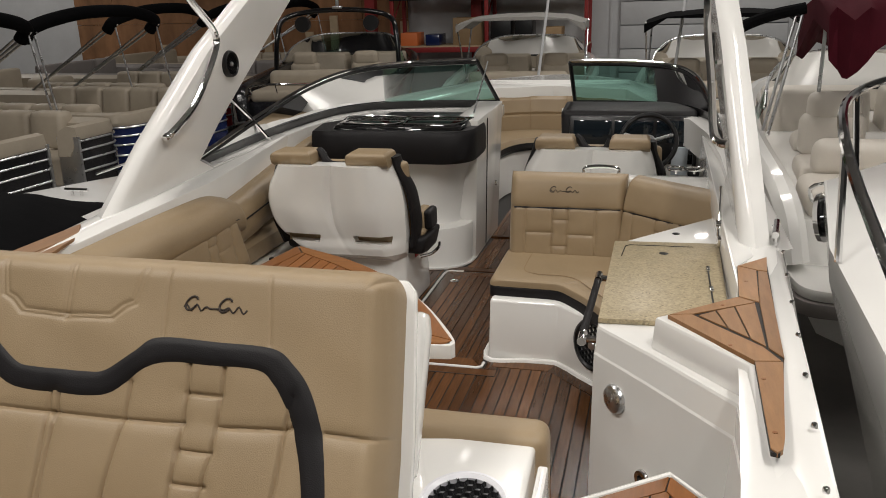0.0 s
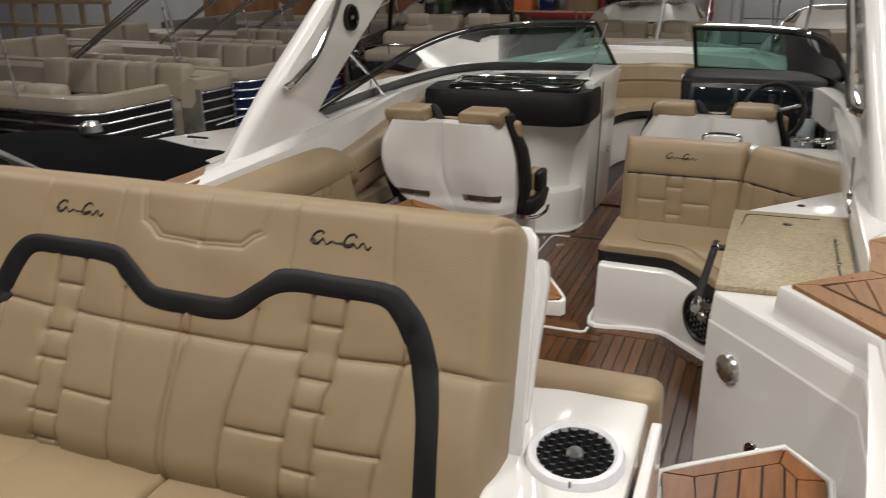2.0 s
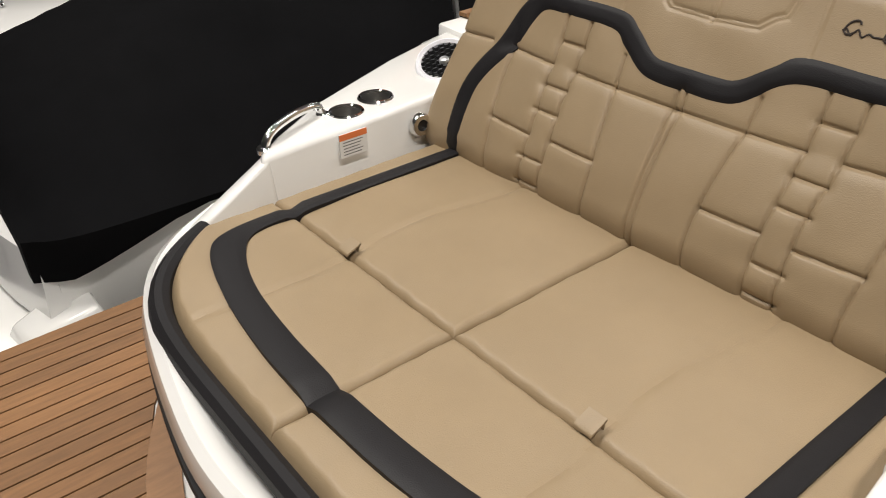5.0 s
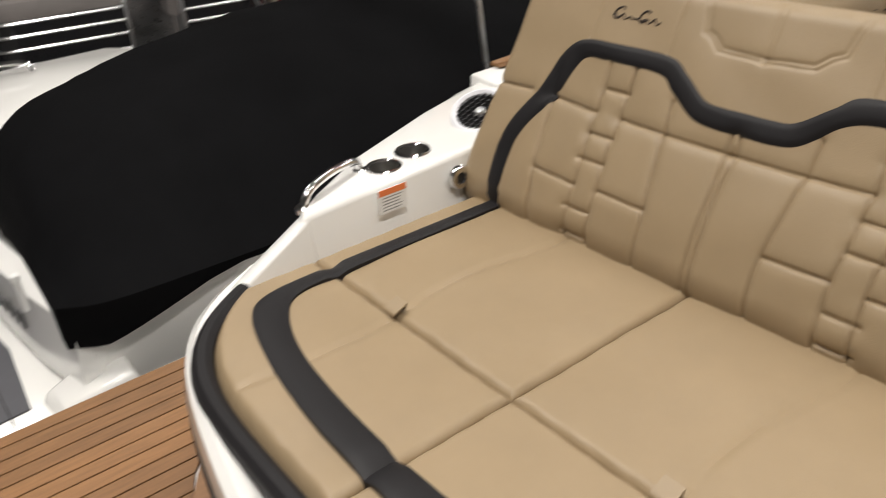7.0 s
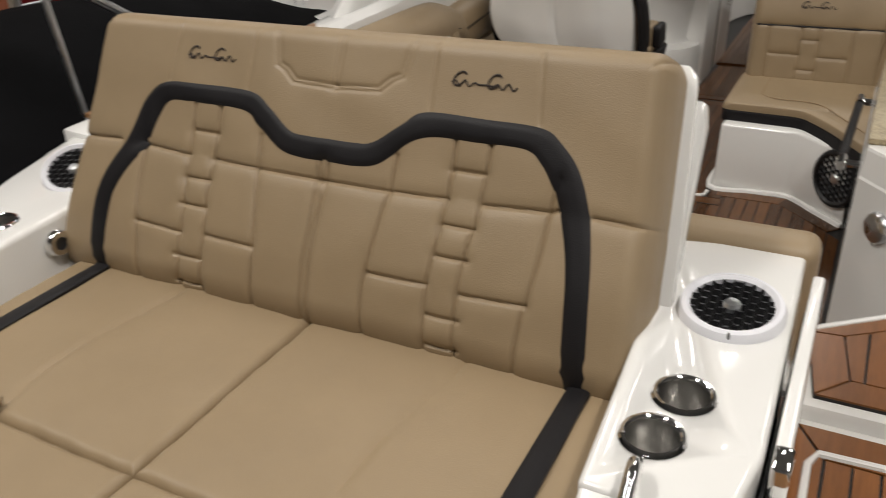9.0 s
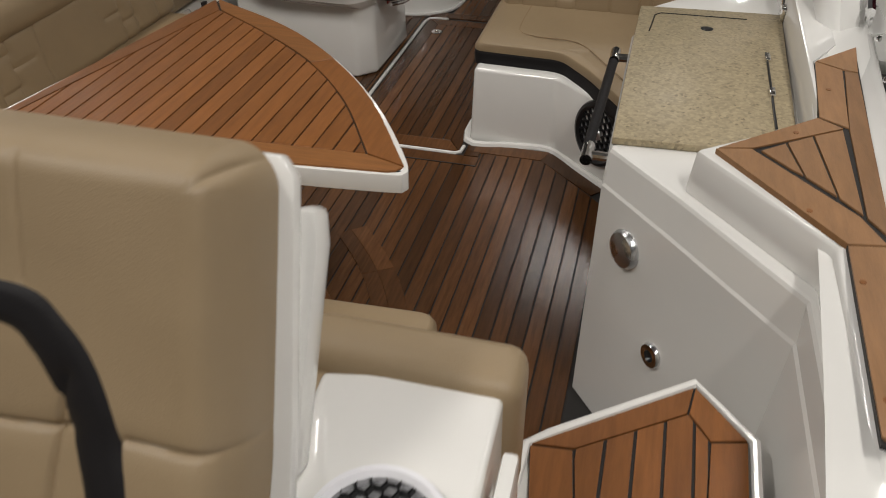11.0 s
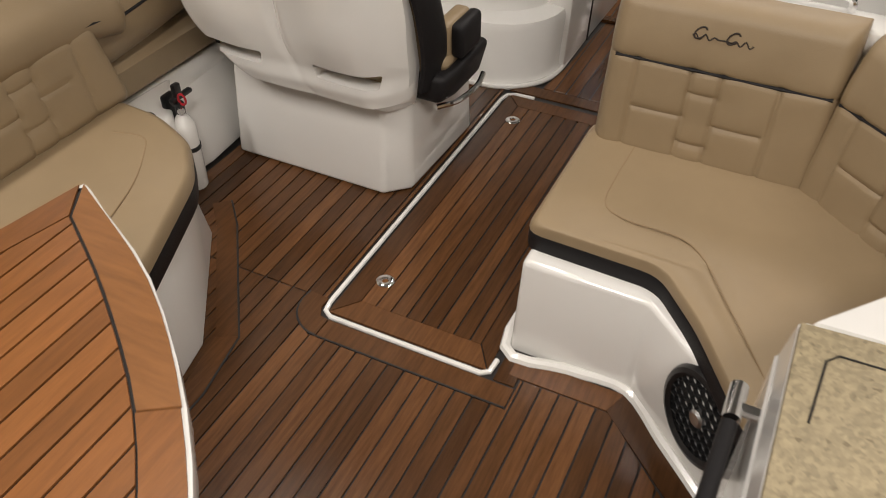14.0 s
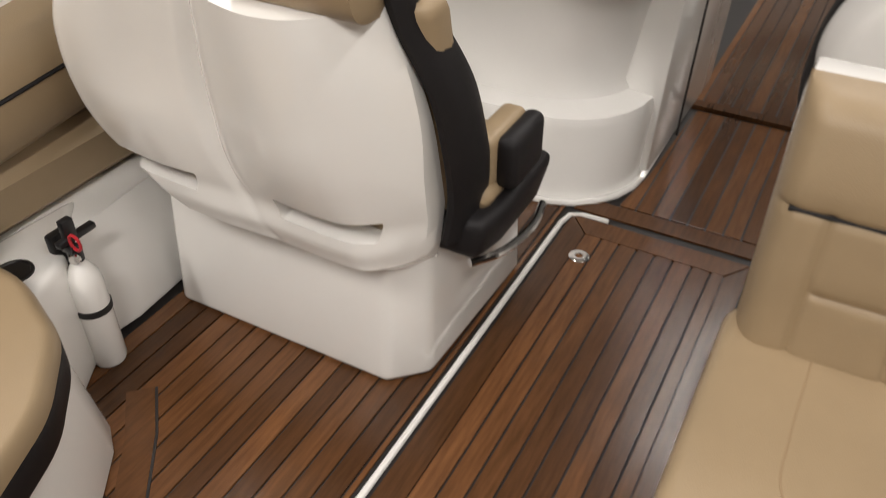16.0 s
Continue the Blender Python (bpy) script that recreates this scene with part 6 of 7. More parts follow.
def arch_leg(sgn):
    mx = lambda x: x if sgn < 0 else 0.66 - x
    aft_e = [(-0.70, 0.86), (-0.66, 0.89), (-0.31, 1.19), (0.25, 1.61), (0.735, 1.88), (1.25, 2.12)]
    fwd_e = [(0.45, 0.93), (0.24, 1.03), (0.42, 1.19), (0.90, 1.53), (1.42, 1.88), (1.75, 2.12)]
    rings = []
    for (ya, za), (yf, zf) in zip(aft_e, fwd_e):
        zz = (za + zf) / 2
        inx = (zz - 0.9) * 0.10
        xo, xi = mx(-1.165 + inx), mx(-1.055 + inx)
        d = Vector((0, yf - ya, zf - za))
        p = lambda x, f: (x, ya + (yf - ya) * f, za + (zf - za) * f)
        xm = (xo + xi) / 2
        rings.append([p(xm, 0.0), p(xi * 0.8 + xo * 0.2, 0.02), p(xi, 0.07), p(xi, 0.35), p(xi, 0.65), p(xi, 0.93), p(xm, 1.0), p(xo, 0.93), p(xo, 0.5), p(xo, 0.07)])
    leg = part("leg", loft([[Vector(q) for q in r] for r in rings]), GEL, arch, "white moulded leg", angle=45)
    rail = [(-1.03, -0.06, 1.22), (-0.995, -0.20, 1.216), (-0.98, -0.16, 1.235), (-0.975, 0.064, 1.343), (-0.975, 0.258, 1.514), (-0.975, 0.35, 1.625), (-0.975, 0.355, 1.68), (-0.972, 0.30, 1.74), (-0.97, 0.124, 1.867), (-0.96, 0.02, 1.95)] if sgn < 0 else [(-1.02, -0.06, 1.20), (-0.985, -0.03, 1.205), (-0.965, 0.05, 1.24), (-0.955, 0.30, 1.44), (-0.94, 0.55, 1.63), (-0.935, 0.66, 1.76), (-0.93, 0.66, 1.92), (-0.95, 0.62, 2.05)]
    part("rail", tube(smooth_line([(mx(x), y, z) for x, y, z in rail], 6), 0.019, 10), CHROME, leg, "polished steel rail")
    part("rail_foot", tube([(mx(-1.03), 0.30, 1.525), (mx(-0.97), 0.27, 1.525)], 0.011, 8), CHROME, leg)
    sm = Matrix.Translation((mx(-0.985), 0.50 if sgn < 0 else 0.80, 1.515 if sgn < 0 else 1.56)) @ Vector((-sgn, -0.05, 0.02)).to_track_quat("Z", "Y").to_matrix().to_4x4()
    speaker(sm, 0.075, BLACK, label="small black loudspeaker in the arch leg")


arch_leg(-1)
arch_leg(1)
part("crossbeam", box(-1.0, 1.66, 1.24, 1.78, 2.08, 2.20, 0.05, 3), GEL, arch, "white moulded crossbeam")

# ---- bow seats ----
bow = thing("bow_lounge", "tan vinyl bow lounge with charcoal cushion edge", "bench")
BWP = [(-0.75, 3.0), (-0.70, 3.7), (-0.40, 4.45), (0.0, 4.75), (0.33, 4.80), (0.66, 4.75), (1.06, 4.45), (1.36, 3.7), (1.41, 3.0)]
BWI = [(-0.02, 3.0), (-0.02, 3.6), (0.06, 3.95), (0.2, 4.1), (0.33, 4.12), (0.46, 4.1), (0.60, 3.95), (0.68, 3.6), (0.68, 3.0)]
o3, i3 = smooth_line([(*p, 0) for p in BWP], 4), smooth_line([(*p, 0) for p in BWI], 4)
up = lambda v, z: Vector((v.x, v.y, z))
part("base", loft([[up(a, 0.0), up(b, 0.0), up(b.lerp(a, 0.04), 0.38), up(a, 0.38)] for a, b in zip(o3, i3)]), GEL, bow)
part("cushion_edge", loft([[up(a, 0.38), up(b, 0.38), up(b.lerp(a, -0.02), 0.41), up(b, 0.455), up(a, 0.455)] for a, b in zip(o3, i3)]), DARK, bow)
part("cushion", loft([[up(a, 0.455), up(b, 0.455), up(b.lerp(a, 0.05), 0.495), up(a.lerp(b, 0.2), 0.50), up(a, 0.49)] for a, b in zip(o3, i3)]), TAN, bow)
part("back", loft([[up(a, 0.48), up(a.lerp(b, 0.22), 0.48), up(a.lerp(b, 0.20), 0.64), up(a.lerp(b, 0.16), 0.655), up(a.lerp(b, 0.18), 0.68), up(a.lerp(b, 0.13), 0.80), up(a.lerp(b, 0.06), 0.83), up(a, 0.80)] for a, b in zip(o3, i3)]), TAN, bow)
for k in range(3, len(o3) - 3, 5):
    a, b = o3[k], i3[k]
    part("seam", tube([up(a.lerp(b, 0.225), 0.50), up(a.lerp(b, 0.205), 0.64), up(a.lerp(b, 0.183), 0.69), up(a.lerp(b, 0.135), 0.80), up(a.lerp(b, 0.06), 0.833)], 0.004, 6), THREAD, bow)
part("bow_deck", hull8([(-1.0, 3.0, 0.5), (-0.45, 4.9, 0.5), (0.33, 5.5, 0.5), (1.1, 4.9, 0.5), (1.66, 3.0, 0.5), (1.45, 3.0, 0.5), (1.08, 4.5, 0.5), (0.33, 4.84, 0.5), (-0.42, 4.5, 0.5), (-0.79, 3.0, 0.5)],
                       [(-1.0, 3.0, 0.97), (-0.45, 4.9, 0.98), (0.33, 5.5, 0.98), (1.1, 4.9, 0.98), (1.66, 3.0, 0.97), (1.45, 3.0, 0.93), (1.08, 4.5, 0.93), (0.33, 4.84, 0.93), (-0.42, 4.5, 0.93), (-0.79, 3.0, 0.93)], 0.01), GEL, part_hull)

# ---- swim platform planks ----
PP = [(-1.14, -3.35), (-0.90, -3.35), (-0.62, -3.575), (-0.36, -3.70), (-0.10, -3.765), (0.16, -3.785), (0.5, -3.75), (0.7, -3.69), (1.0, -3.45), (1.75, -3.4), (1.75, -4.85), (-1.12, -4.85)]
part("caulk_bed", prism(PP, 0.243, 0.2465), CAULK, plat, smooth=False)
planks(plat, PP, 0.058, 0.2435, 0.252, DECK, start=-1.14)
edge_l = [tuple(p)[:2] for p in smooth_line([(-0.98, -3.20, 0), (-0.80, -3.42, 0), (-0.60, -3.575, 0), (-0.36, -3.70, 0), (-0.10, -3.765, 0), (0.16, -3.785, 0), (0.5, -3.75, 0), (0.8, -3.66, 0)], 4)]
strip_planks(plat, edge_l, 0.085, 0.25, 0.2555, OAK, 1, 4)
solid("name_sticker", box(-0.372, -0.366, -3.60, -3.56, 0.60, 0.68), mat("green_film", (0.10, 0.42, 0.22), 0.5), "small faded green sticker on the white rim", "sticker")


# ---- neighbouring boats ----
def hull_loft(stations, m, prof=None):
    """Stations: y, half width, sheer height, keel height."""
    rings = []
    for y, w, zs, zk in stations:
        rings.append([m @ Vector(q) for q in ((-w, y, zs), (-w * 0.99, y, zs - 0.12), (-w * 0.90, y, zs - 0.45), (-w * 0.72, y, zk + 0.35), (0, y, zk), (w * 0.72, y, zk + 0.35), (w * 0.90, y, zs - 0.45), (w * 0.99, y, zs - 0.12), (w, y, zs), (0, y, zs + 0.01))])
    return loft(rings)


covered = thing("covered_boat", "motor boat under a taut black canvas cover", "boat")
mc = pose(-2.55, 0, 0, 0, 0, -2)
part("hull", hull_loft([(-3.55, 1.23, 0.30, -0.8), (-2.0, 1.25, 0.42, -0.85), (0.0, 1.20, 0.46, -0.85), (1.2, 1.0, 0.46, -0.7), (2.2, 0.62, 0.44, -0.4), (2.8, 0.25, 0.42, 0.0), (3.0, 0.06, 0.41, 0.25)], mc), GEL, covered, "pale grey hull")
rings = []
cst = smooth_line([(-3.62, 1.20, 0.40), (-3.45, 1.275, 0.66), (-3.0, 1.285, 0.82), (-2.0, 1.28, 0.93), (-0.9, 1.25, 0.98), (0.0, 1.17, 0.84), (0.55, 1.08, 0.68), (0.95, 0.99, 0.54), (1.15, 0.93, 0.475)], 5)
for i, c in enumerate(cst):
    y, w, h = c
    bare = min(1.0, max(0.34, 0.42 + 0.50 * (y + 3.4)))
    hem = min(0.37, 0.235 + 0.3 * max(0, y + 3.5))
    row = [mc @ Vector((-w * bare, y, hem))]
    for k in range(15):
        a = -1 + 2 * k / 14
        prof = (1 - abs(a) ** 2.4) * (1 if a > 0 else 1 - 0.14 * min(1.0, -2 * a))
        z = 0.40 + (h - 0.40) * prof + 0.012 * math.sin(i * 0.9 + k * 1.7) * prof
        row.append(mc @ Vector((a * w * (1.01 if a > 0 else 1.01 * bare), y, z)))
    row.append(mc @ Vector((w, y, hem)))
    rings.append(row)
part("cover", loft(rings), COVER, covered, "black canvas cover")
for x, y in ((-2.35, -0.2), (-2.9, -1.2)):
    part("vent_cap", lathe(pose(x, y, 0.97 if y < -1 else 0.93), [(0.001, 0.03), (0.04, 0.028), (0.06, 0.01), (0.065, -0.03)], 16), ALU, covered)
part("cleat", join(tube([(-2.99, 1.42, 0.51), (-2.79, 1.42, 0.51)], 0.014, 8), tube([(-2.93, 1.42, 0.45), (-2.93, 1.42, 0.51)], 0.012, 8), tube([(-2.85, 1.42, 0.45), (-2.85, 1.42, 0.51)], 0.012, 8)), CHROME, covered, "polished cleat")
part("bow_rail", tube(smooth_line([(-3.15, 2.0, 0.50), (-2.95, 2.55, 0.56), (-2.5, 2.95, 0.57), (-2.2, 2.5, 0.56)], 5), 0.012, 8), CHROME, covered, "polished bow rail")
# white side deck left bare beside the cover
sd = [(-3.10, -3.42, 0.53), (-3.06, -3.22, 0.55), (-3.38, -2.86, 0.58), (-3.70, -2.42, 0.60), (-3.98, -2.62, 0.60), (-4.06, -3.2, 0.58), (-4.06, -3.6, 0.54), (-3.4, -3.62, 0.50)]
part("side_deck", hull8([(x, y, 0.1) for x, y, z in sd], sd, 0.03, 3), GEL, covered, "white bare side deck")
part("deck_handle", tube(smooth_line([(-3.98, -3.30, 0.58), (-3.95, -3.28, 0.63), (-3.85, -3.12, 0.64), (-3.83, -3.08, 0.59)], 5), 0.014, 8), CHROME, covered, "polished deck handle")
# stern with its swim platform
part("stern_wall", loft([[Vector((x, y, 0.05)), Vector((x, y - 0.05, 0.05)), Vector((x, y - 0.03, 0.33)), Vector((x, y + 0.05, 0.36)), Vector((x, y + 0.10, 0.30))] for x, y in ((-3.5, -3.95), (-3.1, -3.84), (-2.6, -3.76), (-2.1, -3.70), (-1.75, -3.66), (-1.55, -3.62), (-1.46, -3.60))]), GEL, covered, "white curved stern")
part("stern_corner", hull8([(-1.60, -3.80, -0.02), (-1.40, -3.77, -0.02), (-1.34, -3.46, -0.02), (-1.62, -3.46, -0.02)], [(-1.57, -3.76, 0.06), (-1.42, -3.74, 0.06), (-1.37, -3.50, 0.13), (-1.60, -3.50, 0.15)], 0.02), GEL, covered, "white stern corner")
for x in (-2.75, -2.25, -1.72):
    y = -3.70 - (-1.6 - x) * 0.10
    part("cover_post", join(tube([(x, y, 0.30), (x, y, 0.43)], 0.012, 8), lathe(pose(x, y, 0.42), [(0.001, 0.03), (0.016, 0.02), (0.018, 0.0), (0.001, -0.01)], 10)), PAPER, covered, "white cover post")
for k in range(6):
    part("text_bar", box(-2.20 + k * 0.062, -2.158 + k * 0.062, -3.765 + k * 0.008, -3.758 + k * 0.008, 0.165, 0.23 if k % 2 else 0.215), INK, covered)
part("swim_deck", prism([(-3.6, -4.9), (-1.34, -4.9), (-1.36, -3.60), (-3.6, -3.75)], -0.06, 0.02, 0.01), GEL, covered, "white swim deck")
pads = part("deck_pad", prism([(-3.5, -4.85), (-1.46, -4.85), (-1.56, -3.82), (-2.0, -3.79), (-3.5, -3.98)], 0.02, 0.028), GREYPAD, covered, "grey grooved foam deck pad")
for k in range(16):
    y = -4.82 + k * 0.062
    part("groove", box(-3.48, -1.48, y, y + 0.006, 0.0278, 0.0288), CAULK, pads, smooth=False)
# folded bimini on the covered boat
bim = thing("folded_bimini", "black canvas bimini rolled on bright aluminium poles", "bimini", "folded biminis")
part("boot", tube(smooth_line([(-1.465, -1.84, 1.345), (-1.57, -1.907, 1.43), (-1.95, -2.0, 1.49), (-2.4, -2.04, 1.50), (-3.0, -2.03, 1.50), (-3.65, -1.95, 1.38)], 5), 0.08, 12), COVER, bim, "rolled black canvas")
part("pole", tube([(-1.40, -1.84, 0.48), (-1.43, -1.90, 1.34)], 0.013, 8), ALU, bim)
for dx in (0.0, -0.04):
    part("pole", tube([(-1.50 + dx, -1.05, 0.80), (-1.44 + dx, -1.88, 1.33)], 0.013, 8), ALU, bim)
part("pole", tube([(-3.62, -1.7, 0.45), (-3.65, -1.95, 1.38)], 0.013, 8), ALU, bim)


def pontoon(panel, label, bim_up=True, seat=BEIGE):
    """A pontoon boat, its end at the origin and facing -y."""
    t = thing("pontoon_boat", label, "pontoon boat", "pontoon boats")
    L, W = 6.0, 1.22
    part("deck", box(-W, W, 0.05, L, -0.08, 0.0, 0.02), ALU, t, "aluminium deck frame")
    for x in (-0.85, 0.85):
        part("float", tube([(x, 0.15, -0.42), (x, 0.3, -0.42), (x, L - 0.3, -0.42), (x, L, -0.36)], 0.3, 16, radii=[0.05, 0.3, 0.3, 0.1]), ALU, t, "aluminium float")
    for x0, x1, flip in ((-W, -0.05, 0), (0.42, W, 1)):
        # curved end panel
        r = 0.3
        pts = [(x1, 0.02), (x0 + r, 0.02)] if not flip else [(x0, 0.02), (x1 - r, 0.02)]
        for k in range(1, 7):
            a = k * math.pi / 12
            pts.append((x0 + r - r * math.sin(a), 0.02 + r - r * math.cos(a)) if not flip else (x1 - r + r * math.sin(a), 0.02 + r - r * math.cos(a)))
        pts.append((x0 if not flip else x1, L - 0.2))
        panel_ob = part("fence", loft([[Vector((x, y, 0.02)), Vector((x, y, 0.56)), Vector((x * 0.97, y + 0.03, 0.56)), Vector((x * 0.97, y + 0.03, 0.02))] for x, y in pts]), panel, t, "glossy coloured fence panel")
        for z in (0.20, 0.33, 0.44, 0.545):
            part("stripe", tube([Vector((x * 1.004, y - 0.004, z)) for x, y in pts], 0.013, 6), ALU, panel_ob, "bright aluminium stripe")
        s = -1 if not flip else 1
        part("seat_back", loft([[Vector((x * 0.985, y + 0.01, 0.55)), Vector((x * 1.0, y, 0.60)), Vector((x * 0.985, y + 0.02, 0.70)), Vector((x * 0.90, y + 0.10, 0.72)), Vector((x * 0.80, y + 0.20, 0.66)), Vector((x * 0.78, y + 0.22, 0.38)), Vector((x * 0.9, y + 0.1, 0.38))] for x, y in pts]), seat, t, "padded vinyl seat back")
        part("seat", box(x0 if flip == 0 else x0, x1, 0.2, 0.75, 0.0, 0.36, 0.05, 3), seat, t, "vinyl bench seat")
        part("side_seat", box(x0 + 0.05, x0 + 0.62, 0.75, 2.6, 0.0, 0.38, 0.05, 3) if not flip else box(x1 - 0.62, x1 - 0.05, 0.75, 2.4, 0.0, 0.38, 0.05, 3), seat, t, "vinyl side seat")
        part("corner_post", box((x1 if not flip else x0) - 0.02, (x1 if not flip else x0) + 0.02, 0.0, 0.3, 0.0, 0.6, 0.008), ALU, t)
    for x in (-0.98, 0.98):
        for k in range(5):
            y = 0.62 + k * 0.50
            part("pillow", hull8([(x - 0.17, y, 0.36), (x + 0.17, y, 0.36), (x + 0.17, y + 0.49, 0.36), (x - 0.17, y + 0.49, 0.36)], [(x - 0.11, y + 0.01, 0.80), (x + 0.13, y + 0.01, 0.80), (x + 0.13, y + 0.48, 0.80), (x - 0.11, y + 0.48, 0.80)], 0.06, 3), seat, t, "padded vinyl pillow back")
    part("helm_stand", box(-0.95, -0.25, 3.0, 3.45, 0.0, 0.85, 0.08, 3), seat, t, "moulded helm stand")
    part("helm_chair", join(box(-0.85, -0.3, 3.7, 4.2, 0.25, 0.45, 0.06, 3), box(-0.85, -0.3, 4.15, 4.3, 0.4, 0.98, 0.05, 3), lathe(pose(-0.57, 3.95, 0.0), [(0.12, 0.0), (0.05, 0.04), (0.05, 0.26), (0.12, 0.3)], 12)), seat, t, "high-backed helm chair")
    part("rear_seat", join(box(-0.9, 0.9, 5.0, 5.6, 0.0, 0.42, 0.05, 3), box(-0.9, 0.9, 5.55, 5.75, 0.35, 0.85, 0.05, 3)), seat, t, "vinyl rear bench")
    if bim_up:
        for x in (-W + 0.02, W - 0.02):
            for y1, dx in ((1.15, 0), (1.30, 0.03)):
                part("bimini_pole", tube([(x + dx, 3.4, 0.5), (x + dx, y1, 1.72)], 0.017, 8), ALU, t)
            part("bimini_stay", tube([(x, 1.0, 0.56), (x, 1.2, 1.70)], 0.013, 8), ALU, t)
        part("bimini_boot", tube(smooth_line([(-W, 1.35, 1.62), (-W + 0.05, 1.2, 1.78), (-0.6, 1.12, 1.90), (0, 1.1, 1.93), (0.6, 1.12, 1.90), (W - 0.05, 1.2, 1.78), (W, 1.35, 1.62)], 5), 0.085, 12), COVER, t, "rolled black bimini canvas")
    return t


pon_blk = pontoon(BLKPANEL, "beige-seated pontoon boat with black panels and silver stripes")
pon_nav = pontoon(NAVY, "beige-seated pontoon boat with navy panels and silver stripes")
pon_red = pontoon(REDPANEL, "beige-seated pontoon boat with dark red panels and silver stripes")
pon_gry = pontoon(BLKPANEL, "grey-seated pontoon boat with black panels and raised bimini poles", seat=GREYV)
PZ = -0.16
pon_blk.matrix_basis = pose(-4.93, 3.65, PZ, 0, 0, 87)
pon_nav.matrix_basis = pose(-4.85, 6.2, PZ, 0, 0, 86)
pon_red.matrix_basis = pose(-6.3, 1.0, PZ, 0, 0, 84)
pon_gry.matrix_basis = pose(-6.2, -1.75, PZ, 0, 0, 80)
copy_thing(pon_nav, pose(-6.6, -4.6, PZ, 0, 0, 92))
copy_thing(pon_gry, pose(-5.3, 11.3, PZ, 0, 0, 86))
copy_thing(pon_blk, pose(-5.4, 13.9, PZ, 0, 0, 88))
copy_thing(pon_red, pose(-5.5, 8.75, PZ, 0, 0, 85))
copy_thing(pon_gry, pose(-12.6, 4.4, PZ, 0, 0, 87))
copy_thing(pon_blk, pose(-12.9, 1.0, PZ, 0, 0, 84))


def runabout(label, tower=False, bimini=None, seat=BEIGE, hullmat=GEL, length=6.0):
    """A white sport boat, stern at the origin and facing -y."""
    t = thing("sport_boat", label, "boat", "sport boats")
    m = Matrix()
    L = length
    part("hull", hull_loft([(0.0, 1.12, 0.42, -0.75), (L * 0.3, 1.2, 0.5, -0.8), (L * 0.6, 1.15, 0.58, -0.75), (L * 0.8, 0.85, 0.62, -0.5), (L * 0.94, 0.4, 0.64, -0.1), (L, 0.08, 0.65, 0.2)], m), hullmat, t, "glossy gelcoat hull")
    part("gunwale", tube(smooth_line([(1.02, -0.12, 0.15), (1.07, -0.06, 0.42), (1.13, 0.25, 0.58), (1.20, L * 0.3, 0.66), (1.14, L * 0.6, 0.76), (0.8, L * 0.82, 0.80), (0, L * 0.99, 0.80), (-0.8, L * 0.82, 0.80), (-1.14, L * 0.6, 0.76), (-1.20, L * 0.3, 0.66), (-1.13, 0.25, 0.58), (-1.07, -0.06, 0.42), (-1.02, -0.12, 0.15)], 5), 0.11, 10), hullmat, t, "rounded gunwale")
    part("swim_deck", prism(rounded([(-1.0, -0.55), (1.0, -0.55), (1.1, 0.05), (-1.1, 0.05)], 0.2), 0.02, 0.10, 0.02), hullmat, t, "moulded swim deck")
    part("deck_band", prism(rounded([(-1.02, -0.57), (1.02, -0.57), (1.12, 0.05), (-1.12, 0.05)], 0.2), -0.08, 0.018, 0.01), GREYV, t, "grey rubbing band")
    part("sun_pad", join(box(-0.95, 0.95, 0.0, 0.75, 0.40, 0.60, 0.085, 5), box(-0.85, 0.85, 0.70, 0.92, 0.55, 0.84, 0.1, 5)), seat, t, "padded stern sunpad")
    part("bench", join(box(-0.9, 0.9, 0.95, 1.5, 0.40, 0.60, 0.06, 3)), seat, t, "vinyl bench")
    for x in (-0.55, 0.55):
        part("bucket_seat", join(box(x - 0.28, x + 0.28, 2.0, 2.5, 0.45, 0.66, 0.095, 5), box(x - 0.27, x + 0.27, 1.84, 2.04, 0.50, 0.88, 0.09, 5), box(x - 0.22, x + 0.22, 1.85, 2.03, 0.80, 1.06, 0.085, 5)), seat, t, "padded bucket seat")
        part("console", hull8([(x - 0.5, 2.9, 0.4), (x + 0.5, 2.9, 0.4), (x + 0.5, 3.5, 0.4), (x - 0.5, 3.5, 0.4)], [(x - 0.48, 3.0, 0.95), (x + 0.48, 3.0, 0.95), (x + 0.48, 3.5, 0.95), (x - 0.48, 3.5, 0.95)], 0.05, 3), seat, t, "padded dash console")
    gb = smooth_line([(-1.15, 2.2, 0.74), (-1.08, 3.0, 0.80), (-0.75, 3.7, 0.86), (0, 3.9, 0.88), (0.75, 3.7, 0.86), (1.08, 3.0, 0.80), (1.15, 2.2, 0.74)], 5)
    gt = smooth_line([(-1.08, 2.3, 0.86), (-1.0, 2.85, 1.12), (-0.68, 3.4, 1.28), (0, 3.55, 1.30), (0.68, 3.4, 1.28), (1.0, 2.85, 1.12), (1.08, 2.3, 0.86)], 5)
    bm = bmesh.new()
    va, vb = [bm.verts.new(p) for p in gb], [bm.verts.new(p) for p in gt]
    for i in range(len(va) - 1):
        bm.faces.new((va[i], va[i + 1], vb[i + 1], vb[i]))
    g = part("windshield", bm, GLASS, t, "green tinted windshield")
    g.visible_shadow = False
    part("windshield_frame", tube(gt, 0.016, 8), ALU, g, "metal frame")
    part("windshield_foot", tube(gb, 0.02, 8), BLACK, g, "black foot gasket")
    part("bow_pad", join(box(-0.7, 0.7, L * 0.68, L * 0.76, 0.6, 0.92, 0.06, 3), box(-0.5, 0.5, L * 0.76, L * 0.86, 0.55, 0.72, 0.06, 3)), seat, t, "padded bow seat")
